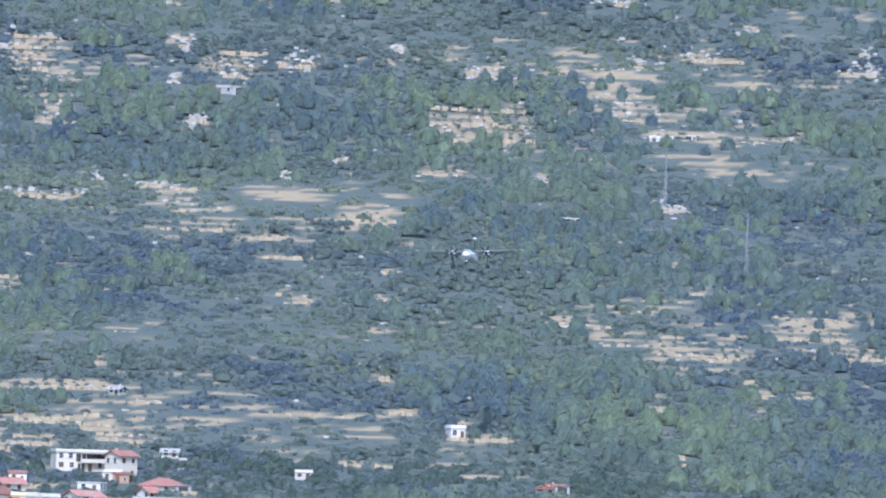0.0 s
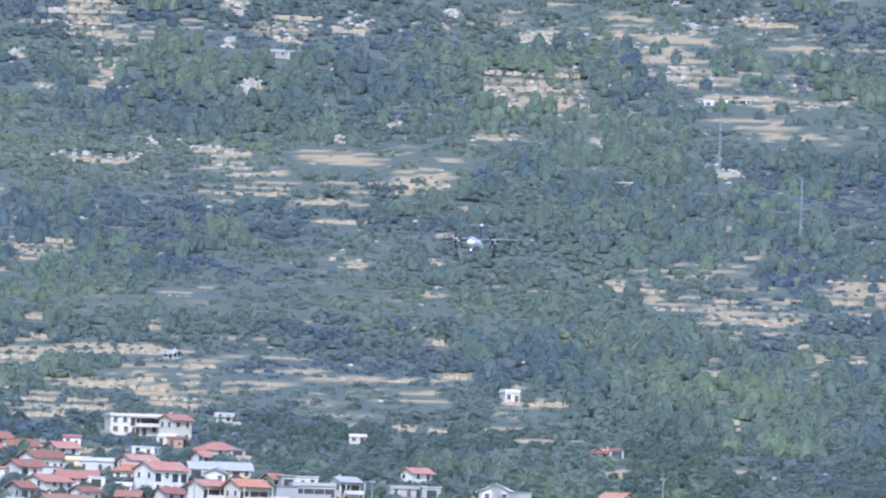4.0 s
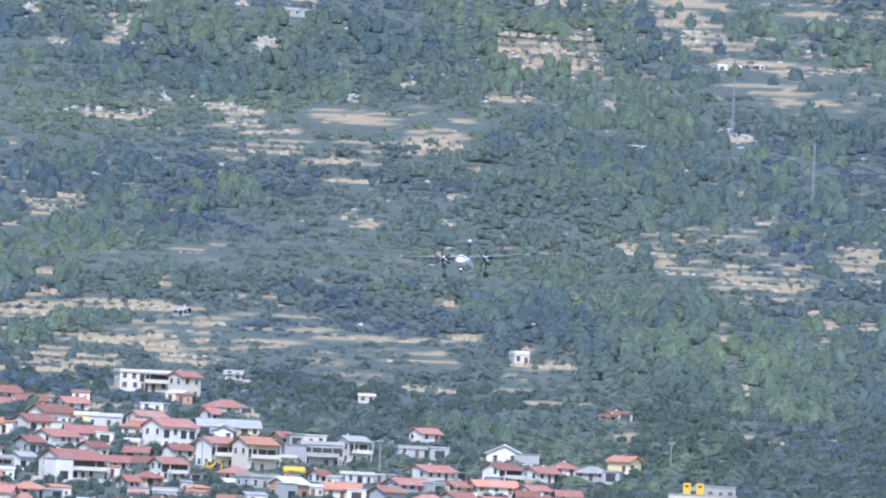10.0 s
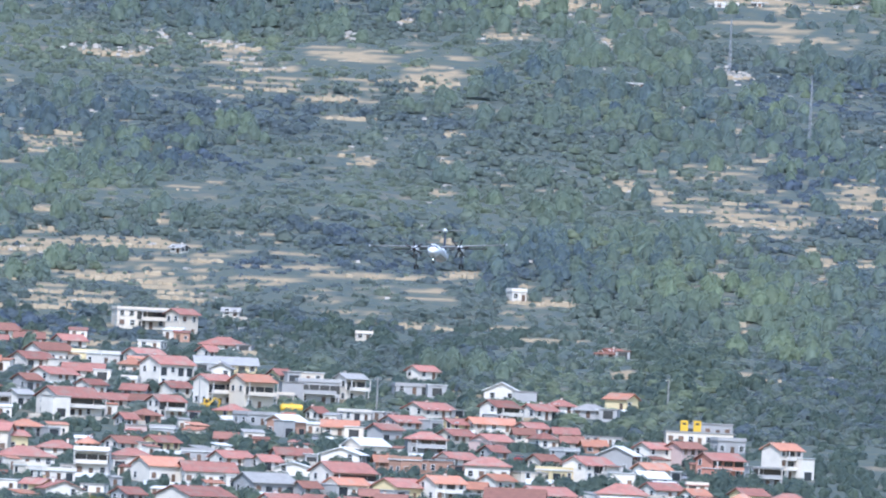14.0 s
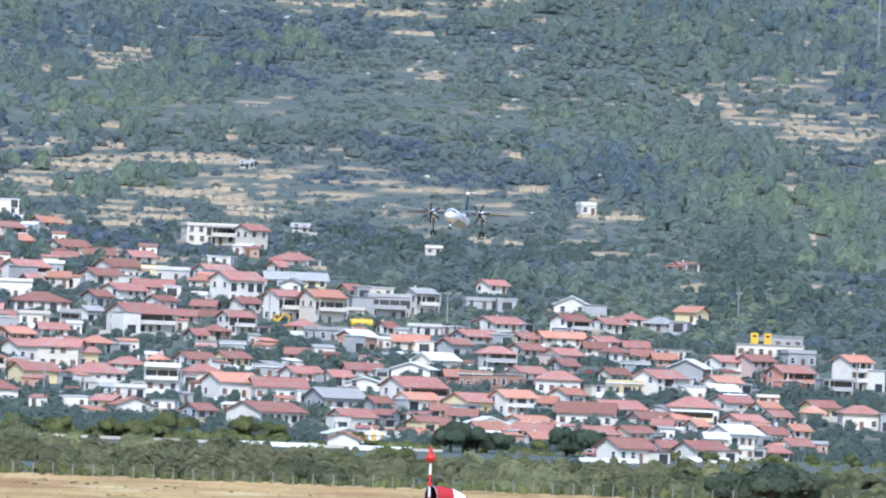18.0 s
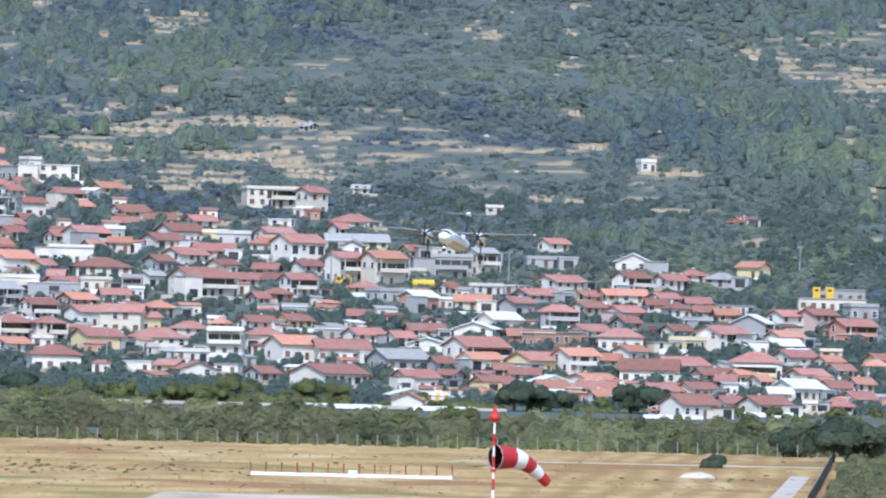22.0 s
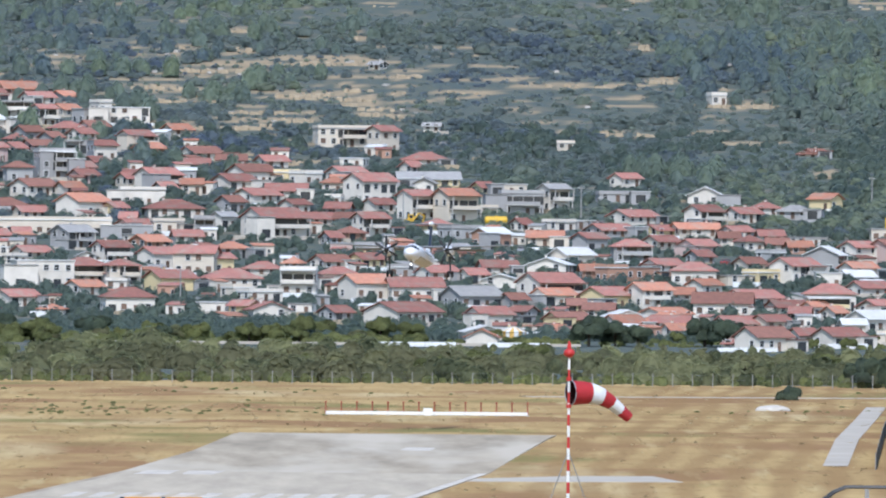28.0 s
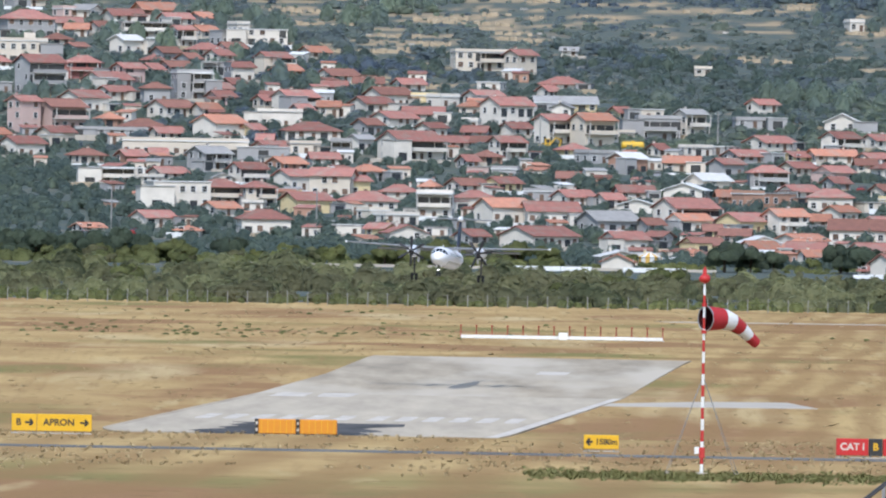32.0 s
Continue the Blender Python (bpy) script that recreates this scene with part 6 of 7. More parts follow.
house(64.7, 3458, 8.8, 6.7, 3.6, 'g', 'c', 'w', 38, 1.3)
house(57.3, 3342, 12.5, 9.3, 5.8, 'g', 'w', 'r', 36, 1.8)
house(58.1, 3335, 8.6, 6.6, 3.3, 'g', 'w', 'o', 35, 1.2)
house(70.7, 3334, 10.3, 7.8, 3.5, 'g', 'y', 'r', 46, 1.5)
house(80.8, 3335, 8.8, 6.7, 4.7, 'g', 'w', 'o', 34, 1.3)
house(93.2, 3408, 10.8, 7.9, 3.9, 'h', 'w', 'r', -1, 1.5)
house(46.5, 3398, 10.2, 9.3, 1.9, 'g', 'w', 'w', 87, 1.1)
house(38.8, 3332, 11.7, 8.8, 3.3, 'g', 'g', 'g', 32, 1.7)
house(14.1, 3356, 11.0, 8.3, 4.2, 'g', 'w', 'o', 32, 1.6)
house(25.3, 3354, 12.5, 9.1, 3.6, 'g', 'w', 'r', 11, 1.7)
house(22.3, 3286, 14.9, 11.1, 3.1, 'g', 'w', 'r', 45, 1.7)
house(7.2, 3388, 8.6, 6.4, 3.8, 'h', 'w', 'r', 12, 1.2)
house(31.4, 3411, 8.3, 6.4, 2.6, 'g', 'w', 'r', 34, 1.2)
house(23.5, 3421, 8.4, 5.9, 2.7, 'f', 'g', 'w', 0)
house(42.5, 3281, 8.8, 6.7, 2.8, 'g', 'w', 'r', 40, 1.3)
house(50.3, 3293, 5.3, 4.2, 2.6, 'g', 'g', 'r', -38, 0.8)
house(83.7, 3299, 10.1, 7.7, 1.9, 'g', 'w', 'o', 45, 1.1)
house(73.7, 3287, 9.4, 8.6, 2.1, 'g', 'w', 'w', 102, 1.2)
house(79.6, 3477, 9.5, 7.0, 4.4, 'h', 'g', 'r', 5, 1.3)
house(86.5, 3441, 8.4, 6.4, 2.5, 'g', 'w', 'r', 40, 1.2)
house(107.3, 3537, 7.0, 5.4, 2.2, 'g', 'g', 'r', 42, 1.0)
house(96.5, 3498, 8.2, 6.3, 3.1, 'g', 'p', 'r', 45, 1.2)
house(110.0, 3572, 7.7, 5.9, 2.5, 'g', 'w', 'r', 41, 1.1)
house(94.8, 3373, 6.8, 5.2, 3.0, 'g', 'w', 'o', 45, 1.0)
house(99.3, 3316, 7.7, 5.9, 3.4, 'g', 'w', 'd', 43, 1.1)
house(87.9, 3512, 7.4, 5.7, 2.6, 'g', 'c', 'r', 42, 1.1)
house(131.8, 3597, 6.7, 5.2, 3.3, 'g', 'y', 'o', -37, 1.0)
house(116.0, 3587, 6.6, 5.5, 2.1, 'h', 'w', 'r', 11, 1.0)
house(123.3, 3580, 8.0, 5.9, 2.2, 'h', 'g', 'g', -12, 1.1)
house(149.0, 3536, 16.9, 11.0, 3.3, 'f', 'c', 'g', 3)
house(153.0, 3552, 10.2, 6.8, 3.4, 'f', 'g', 'g', 3)
house(150.9, 3446, 9.3, 7.0, 4.9, 'g', 'o', 'r', 32, 1.3)
house(166.4, 3455, 8.0, 6.1, 7.4, 'g', 'w', 'o', 43, 1.2)
house(143.3, 3474, 7.7, 5.9, 5.3, 'g', 'p', 'd', 41, 1.1)
house(135.4, 3473, 7.3, 5.6, 4.9, 'g', 'w', 'r', 43, 1.1)
house(126.4, 3449, 9.3, 8.5, 4.9, 'g', 'g', 'w', 76, 1.6)
house(117.9, 3417, 10.2, 7.7, 4.5, 'g', 'w', 'r', 45, 1.5)
house(155.9, 3518, 7.3, 5.5, 3.4, 'f', 'g', 'g', 18)
house(123.3, 3335, 12.0, 8.8, 4.3, 'h', 'w', 'r', 1, 1.7)
house(134.8, 3319, 8.9, 6.8, 2.4, 'g', 'w', 'r', 44, 1.3)
house(154.6, 3363, 7.4, 5.7, 3.1, 'g', 'y', 'r', 36, 1.1)
house(162.7, 3336, 9.1, 6.7, 4.2, 'h', 'c', 'r', 9, 1.3)
house(160.6, 3423, 7.9, 5.5, 5.1, 'f', 'g', 'g', 19)
house(119.1, 3307, 5.1, 4.0, 3.2, 'g', 'w', 'o', 36, 0.8)
house(130.9, 3271, 10.1, 7.7, 3.4, 'g', 'w', 'w', 43, 1.5)
house(118.6, 3147, 9.5, 7.2, 2.9, 'g', 'w', 'r', 38, 1.4)
house(100.5, 3108, 10.4, 7.6, 3.4, 'g', 'w', 'd', 40, 1.7)
house(93.6, 3112, 4.0, 4.5, 1.7, 'h', 'w', 'r', -1, 0.9)
house(97.5, 3313, 13.5, 9.8, 3.6, 'g', 'w', 'd', -4, 1.9)
house(105.5, 3341, 11.4, 8.6, 2.6, 'g', 'w', 'r', 37, 1.5)
house(39.8, 3198, 10.3, 9.4, 2.0, 'g', 'w', 'w', 98, 1.1)
house(46.6, 3199, 6.5, 5.6, 1.7, 'g', 'y', 'w', 80, 1.0)
house(65.0, 3250, 3.8, 5.5, 1.9, 'f', 'w', 'w', 0)
house(54.9, 3257, 10.0, 7.0, 1.9, 'f', 'c', 'o', 0)
house(42.1, 3272, 8.7, 6.6, 3.6, 'g', 'w', 'r', 33, 1.3)
house(118.7, 3421, 6.2, 4.8, 3.2, 'g', 'w', 'r', 37, 0.9)
house(134.0, 3371, 8.4, 6.4, 2.8, 'g', 'w', 'r', 36, 1.2)
house(107.4, 3268, 7.5, 5.8, 2.8, 'g', 'c', 'r', 38, 1.1)
house(80.6, 3646, 6.5, 3.0, 1.7, 'g', 'w', 'w', 81, 0.6)
house(132.4, 3708, 7.5, 5.6, 1.7, 'h', 'w', 'd', -7, 0.9)
house(110.4, 3829, 4.0, 5.5, 2.8, 'f', 'w', 'w', 15)
house(133.0, 3709, 5.4, 4.2, 1.7, 'g', 'w', 'd', 42, 0.8)
house(67.7, 3723, 4.5, 5.5, 1.9, 'f', 'c', 'g', 0)
house(18.8, 3899, 3.9, 3.2, 1.9, 'g', 'w', 'g', -40, 0.6)
house(194.7, 4556, 7.5, 5.5, 1.9, 'f', 'w', 'w', 0)
house(205.1, 4561, 3.3, 5.5, 2.2, 'f', 'w', 'w', -11)
house(159.3, 4348, 6.0, 5.5, 1.9, 'f', 'c', 'w', 0)
house(52.5, 4634, 8.6, 6.0, 2.0, 'f', 'g', 'g', 0)
house(99.3, 3266, 9.1, 6.4, 2.4, 'g', 'w', 'r', 33, 1.3)
house(14.4, 3449, 7.5, 5.5, 2.7, 'g', 'y', 'r', 42, 1.1)
house(-74.0, 3730, 5.8, 5.5, 3.3, 'g', 'g', 'd', 37, 1.1)
house(-43.1, 3537, 8.8, 6.1, 2.4, 'g', 'w', 'r', 42, 1.2)
house(80.2, 3420, 8.4, 5.9, 3.3, 'f', 'b', 'g', 43)
house(-0.7, 3641, 6.6, 5.5, 3.2, 'f', 'w', 'w', 44)
house(2.5, 3554, 8.7, 6.1, 2.4, 'g', 'c', 'r', 37, 1.2)
house(-87.5, 3822, 9.4, 6.6, 2.4, 'g', 'w', 'r', 27, 1.3)
house(-28.2, 3693, 9.2, 6.4, 2.4, 'g', 'w', 'd', 38, 1.3)
house(-20.1, 3677, 7.3, 5.5, 2.4, 'g', 'b', 'd', 1, 1.1)
house(-67.8, 3467, 8.1, 5.7, 2.4, 'g', 'c', 'r', 36, 1.1)
house(-70.2, 3615, 10.1, 7.1, 2.8, 'g', 'w', 'd', 44, 1.4)
house(-11.4, 3343, 9.1, 6.4, 2.5, 'f', 'w', 'w', 31)
house(-85.2, 3649, 8.2, 5.7, 2.4, 'g', 'w', 'r', 39, 1.1)
house(32.3, 3543, 6.7, 5.5, 2.4, 'h', 'y', 'r', 38, 1.1)
house(-53.0, 3359, 7.9, 5.5, 2.4, 'g', 'w', 'o', 43, 1.1)
house(109.7, 3510, 5.4, 5.5, 3.1, 'h', 'w', 'r', 29, 1.1)
house(-34.9, 3745, 6.3, 5.5, 2.4, 'g', 'c', 'o', 35, 1.1)
house(8.3, 3491, 5.4, 5.5, 3.2, 'f', 'p', 'g', -2)
house(-58.9, 3659, 5.5, 5.5, 2.4, 'g', 'w', 'r', 33, 1.1)
house(-70.9, 3706, 7.2, 5.5, 2.4, 'g', 'p', 'd', 35, 1.1)
house(107.9, 3446, 5.6, 5.5, 2.7, 'g', 'c', 'd', 34, 1.1)
house(-1.2, 3306, 5.6, 5.5, 2.6, 'f', 'w', 'g', -12)
house(-39.2, 3505, 8.3, 5.8, 2.4, 'g', 'b', 'o', 45, 1.2)
house(-57.1, 3751, 5.9, 5.5, 2.4, 'g', 'w', 'd', 32, 1.1)
house(-64.0, 3747, 8.3, 5.8, 2.4, 'h', 'c', 'r', 31, 1.2)
house(116.6, 3510, 5.2, 5.5, 2.4, 'g', 'w', 'd', 4, 1.1)
house(59.1, 3517, 8.6, 6.0, 2.8, 'g', 'c', 'o', -3, 1.2)
house(-70.1, 3563, 7.4, 5.5, 2.4, 'g', 'c', 'r', 28, 1.1)
house(-19.6, 3582, 5.1, 5.5, 3.1, 'g', 'g', 'd', 39, 1.1)
house(-115.3, 3852, 9.6, 6.7, 2.7, 'g', 'c', 'r', 29, 1.3)
house(-77.9, 3515, 5.8, 5.5, 2.4, 'g', 'b', 'r', 29, 1.1)
house(-35.5, 3539, 7.9, 5.6, 2.9, 'f', 'c', 'g', 14)
house(-28.9, 3668, 6.1, 5.5, 2.4, 'g', 'p', 'r', -2, 1.1)
house(-73.3, 3815, 7.6, 5.5, 2.6, 'g', 'w', 'r', 31, 1.1)
house(60.3, 3274, 9.1, 6.4, 2.4, 'g', 'y', 'd', 36, 1.3)
house(-103.9, 3764, 6.1, 5.5, 2.5, 'h', 'c', 'd', 31, 1.1)
house(-76.5, 3575, 9.7, 6.8, 2.6, 'h', 'g', 'd', 36, 1.4)
house(103.1, 3408, 7.1, 5.5, 2.4, 'f', 'c', 'g', 29)
house(38.0, 3531, 9.1, 6.4, 2.9, 'f', 'g', 'g', 34)
house(109.6, 3413, 7.5, 5.5, 2.8, 'f', 'y', 'w', 44)
house(68.7, 3417, 5.3, 5.5, 2.8, 'g', 'b', 'o', 7, 1.1)
house(-116.5, 3657, 6.6, 5.5, 3.1, 'f', 'g', 'w', 33)
house(133.8, 3431, 7.6, 5.5, 3.0, 'g', 'w', 'o', 37, 1.1)
house(6.7, 3286, 5.8, 5.5, 2.6, 'g', 'g', 'r', 42, 1.1)
house(124.8, 3521, 7.5, 5.5, 2.6, 'f', 'w', 'g', 40)
house(-79.3, 3836, 10.4, 7.3, 2.4, 'g', 'b', 'o', 26, 1.5)
house(-85.3, 3588, 5.5, 5.5, 2.8, 'h', 'b', 'o', 26, 1.1)
house(-89.0, 3512, 7.9, 5.5, 2.8, 'h', 'c', 'd', 39, 1.1)
house(88.9, 3348, 5.2, 5.5, 2.7, 'g', 'c', 'o', -8, 1.1)
house(-58.6, 3773, 7.7, 5.5, 4.2, 'f', 'g', 'g', 37)
house(-61.1, 3614, 5.5, 5.5, 2.5, 'g', 'w', 'o', 31, 1.1)
house(46.2, 3429, 8.6, 6.0, 2.6, 'g', 'w', 'r', 13, 1.2)
house(-117.7, 3711, 6.7, 5.5, 2.4, 'h', 'c', 'r', -3, 1.1)
house(6.7, 3625, 5.9, 5.5, 3.1, 'h', 'c', 'o', -8, 1.1)
house(68.3, 3303, 6.8, 5.5, 2.4, 'g', 'c', 'd', -5, 1.1)
house(5.6, 3445, 8.3, 5.8, 2.4, 'g', 'w', 'd', 38, 1.2)
house(73.3, 3409, 5.7, 5.5, 3.9, 'f', 'b', 'w', 32)
house(30.6, 3474, 5.3, 5.5, 2.4, 'g', 'g', 'd', -2, 1.1)
house(-19.0, 3480, 7.5, 5.5, 2.8, 'h', 'g', 'o', 33, 1.1)
house(84.1, 3267, 8.5, 6.0, 2.4, 'g', 'w', 'r', -7, 1.2)
house(112.5, 3315, 8.5, 5.9, 2.4, 'g', 'w', 'r', 31, 1.2)
house(92.2, 3255, 5.6, 5.5, 3.2, 'f', 'w', 'g', -9)
house(-30.1, 3516, 6.8, 5.5, 2.4, 'g', 'w', 'r', 11, 1.1)
house(125.5, 3403, 6.2, 5.5, 3.6, 'f', 'w', 'w', 4)
house(99.2, 3540, 6.9, 5.5, 2.4, 'g', 'w', 'o', 5, 1.1)
house(-46.6, 3635, 3.6, 5.5, 2.4, 'g', 'c', 'r', 35, 1.1)
house(121.9, 3505, 5.6, 5.5, 2.4, 'g', 'b', 'o', 9, 1.1)
house(45.5, 3577, 4.4, 5.5, 2.4, 'f', 'c', 'g', 7)
house(6.7, 3597, 4.0, 5.5, 2.4, 'f', 'w', 'w', -10)
house(-9.6, 3676, 6.8, 5.5, 2.4, 'g', 'w', 'r', 29, 1.1)
house(115.4, 3527, 5.9, 5.5, 2.4, 'g', 'c', 'r', 9, 1.1)
house(-42.9, 3514, 3.6, 5.5, 2.7, 'f', 'c', 'g', 33)
house(7.8, 3576, 5.9, 5.5, 2.4, 'g', 'g', 'r', -11, 1.1)
house(-3.4, 3439, 3.7, 5.5, 2.4, 'h', 'g', 'o', -15, 1.1)
house(-66.2, 3819, 5.2, 5.5, 2.4, 'g', 'g', 'o', 44, 1.1)
house(114.1, 3483, 4.9, 5.5, 2.4, 'f', 'g', 'w', 38)
house(-49.0, 3573, 4.5, 5.5, 2.4, 'g', 'y', 'r', 44, 1.1)
house(18.0, 3585, 6.4, 5.5, 2.4, 'g', 'w', 'r', 36, 1.1)
house(115.2, 3298, 4.4, 5.5, 2.4, 'g', 'c', 'r', -7, 1.1)
house(-102.0, 3803, 6.7, 5.5, 2.4, 'g', 'w', 'r', 10, 1.1)
house(-56.0, 3798, 3.8, 5.5, 3.1, 'f', 'w', 'g', 30)
house(44.8, 3622, 3.9, 5.5, 2.4, 'g', 'y', 'r', 31, 1.1)
house(9.5, 3555, 4.7, 5.5, 2.4, 'g', 'w', 'd', -13, 1.1)
house(-77.1, 3700, 3.8, 5.5, 2.4, 'g', 'c', 'r', 43, 1.1)
house(104.9, 3522, 4.8, 5.5, 2.4, 'g', 'c', 'd', 6, 1.1)
house(-57.9, 3642, 5.5, 5.5, 2.4, 'g', 'p', 'r', 34, 1.1)
house(96.4, 3472, 4.7, 5.5, 2.4, 'g', 'g', 'r', 36, 1.1)
house(5.9, 3516, 3.4, 5.5, 2.4, 'g', 'g', 'r', 28, 1.1)
house(-41.8, 3702, 6.5, 5.5, 2.4, 'g', 'b', 'o', 43, 1.1)
house(-113.0, 3555, 4.7, 5.5, 2.4, 'g', 'w', 'o', 42, 1.1)
house(48.8, 3331, 4.6, 5.5, 2.4, 'g', 'g', 'd', 29, 1.1)
house(-99.0, 3789, 5.8, 5.5, 2.4, 'g', 'w', 'o', -6, 1.1)
house(63.1, 3316, 3.8, 5.5, 2.4, 'g', 'y', 'd', 3, 1.1)
house(-77.1, 3721, 4.1, 5.5, 2.4, 'h', 'g', 'r', 28, 1.1)
house(10.5, 3526, 5.7, 5.5, 2.4, 'h', 'b', 'd', 38, 1.1)
house(-93.2, 3795, 3.9, 5.5, 2.4, 'g', 'w', 'd', 34, 1.1)
house(-72.1, 3449, 4.7, 5.5, 2.4, 'f', 'w', 'g', 44)
house(-36.7, 3616, 4.0, 5.5, 2.4, 'g', 'g', 'r', 29, 1.1)
house(-45.1, 3552, 3.7, 5.5, 2.4, 'g', 'c', 'r', -4, 1.1)
house(-71.4, 3519, 4.0, 5.5, 2.4, 'g', 'w', 'r', 7, 1.1)
house(-65.2, 3789, 6.2, 5.5, 2.4, 'g', 'c', 'o', 43, 1.1)
house(-55.1, 3670, 4.5, 5.5, 2.4, 'g', 'g', 'r', 35, 1.1)
house(-16.9, 3354, 5.4, 5.5, 2.6, 'f', 'c', 'w', 34)
house(123.1, 3300, 3.3, 5.5, 2.4, 'g', 'w', 'o', 35, 1.1)
house(-67.9, 3725, 3.9, 5.5, 2.4, 'g', 'g', 'd', 40, 1.1)
house(94.1, 3540, 5.0, 5.5, 2.4, 'g', 'c', 'o', 25, 1.1)
house(63.0, 3549, 6.5, 5.5, 2.4, 'f', 'w', 'g', 42)
house(40.0, 3407, 5.1, 5.5, 2.4, 'g', 'w', 'r', 28, 1.1)
house(15.1, 3489, 6.3, 5.5, 2.9, 'f', 'g', 'w', -7)
house(-5.7, 3644, 6.6, 5.5, 3.0, 'f', 'y', 'w', 3)
house(26.6, 3666, 3.5, 5.5, 2.4, 'g', 'w', 'r', 36, 1.1)
house(53.5, 3546, 3.1, 5.5, 2.4, 'g', 'w', 'r', 37, 1.1)
house(-45.2, 3373, 5.0, 5.5, 2.4, 'f', 'w', 'g', -9)
house(130.6, 3183, 3.3, 5.5, 2.4, 'f', 'c', 'w', -12)
house(-60.0, 3734, 5.2, 5.5, 2.4, 'g', 'w', 'r', 42, 1.1)
house(-103.8, 3830, 4.1, 5.5, 2.6, 'f', 'p', 'w', 33)
house(-119.0, 3729, 4.5, 5.5, 2.4, 'g', 'w', 'r', 31, 1.1)
house(39.1, 3150, 5.6, 7.0, 1.9, 'g', 'w', 'o', 84, 1.3)
house(56.9, 3229, 3.7, 4.2, 1.9, 'g', 'p', 'o', 3, 0.9)
house(64.5, 3225, 2.9, 3.5, 2.2, 'f', 'w', 'w', 6)
house(73.1, 3263, 7.9, 5.7, 2.6, 'g', 'w', 'o', 35, 1.3)
house(83.3, 3275, 10.4, 7.5, 2.2, 'h', 'w', 'o', 8, 1.5)
house(84.6, 3237, 5.5, 4.4, 2.1, 'g', 'w', 'o', 30, 1.0)
house(96.9, 3258, 4.0, 4.0, 1.9, 'h', 'c', 'o', 4, 0.9)
house(110.8, 3154, 5.2, 4.2, 2.9, 'g', 'w', 'r', 35, 1.1)
house(122.1, 3312, 10.1, 6.5, 4.8, 'f', 'y', 'w', 4)
house(125.9, 3258, 5.2, 4.2, 3.0, 'g', 'c', 'w', 12, 0.9)
house(136.3, 3184, 7.6, 5.5, 2.2, 'h', 'g', 'r', -8, 1.2)
house(139.8, 3283, 6.6, 5.0, 2.6, 'g', 'w', 'r', 40, 1.2)
house(144.0, 3250, 6.5, 5.0, 2.6, 'g', 'w', 'r', 38, 1.2)
house(146.5, 3296, 4.8, 4.2, 2.6, 'g', 'w', 'o', 33, 1.0)
house(143.4, 3338, 5.2, 4.2, 2.4, 'g', 'w', 'r', 36, 1.0)
house(152.3, 3349, 5.0, 4.2, 2.9, 'h', 'c', 'o', 9, 1.0)
house(141.6, 3360, 5.5, 4.4, 2.7, 'g', 'w', 'o', 40, 1.0)
house(132.7, 3411, 7.3, 5.2, 2.4, 'g', 'g', 'w', 28, 1.1)
house(143.3, 3393, 5.2, 4.2, 2.2, 'f', 'c', 'r', 3)


# ---- outbuildings and parked cars between the houses ----
def free_plot(x, y, w):
    return not any(abs(px - x) < (pw + w) / 2 and abs(py - y) < (pd + w) / 2 + 0.5 for px, py, pw, pd in PLOTS)


def outbuilding(x, y, w, d, h, wall, roof, yaw):
    """A low shed or garage: walls, a roof slab that leans forward, a door and a window."""
    kind = {"w": "white", "c": "cream", "g": "bare grey", "b": "raw brick"}[wall]
    root = thing("outbuilding", pose(x, y, ground(x, y - d / 2), 0, 0, yaw), f"small {kind} outbuilding with a {ROOF_NAME[roof]} lean-to roof", "outbuilding", "village outbuildings")
    part("wall", box_bm(w, d, h + 1.6, 0, 0, h / 2 - 0.8), WALLS[wall], root)
    slab = box_bm(w + 0.5, d + 0.6, 0.16, 0, 0, h + 0.3, 0.02)
    bmesh.ops.rotate(slab, cent=(0, 0, h + 0.3), matrix=Matrix.Rotation(radians(9), 3, "X"), verts=slab.verts)
    part("roof", slab, ROOFS[roof], root)
    part_of("door", DOOR_LEAF, root, m=pose(-w * 0.22, -d / 2, 0.02) @ Matrix.Diagonal((1.0, 1.0, min(1.0, (h - 0.1) / 2.1), 1)))
    if w > 3.4:
        win = part_of("window", WIN_FRAME, root, m=pose(w * 0.25, -d / 2, 0.8) @ Matrix.Diagonal((0.9, 1, 0.8, 1)))
        part_of("pane", WIN_PANE, win)
    PLOTS.append((x, y, w, d))


CAR_PAINT = {"white": material("car_white", (0.8, 0.8, 0.8), (0.74, 0.74, 0.74), 1.0, 0.3), "grey": material("car_grey", (0.3, 0.31, 0.33), (0.26, 0.27, 0.29), 1.0, 0.3), "red": material("car_red", (0.35, 0.03, 0.03), (0.3, 0.03, 0.03), 1.0, 0.3)}


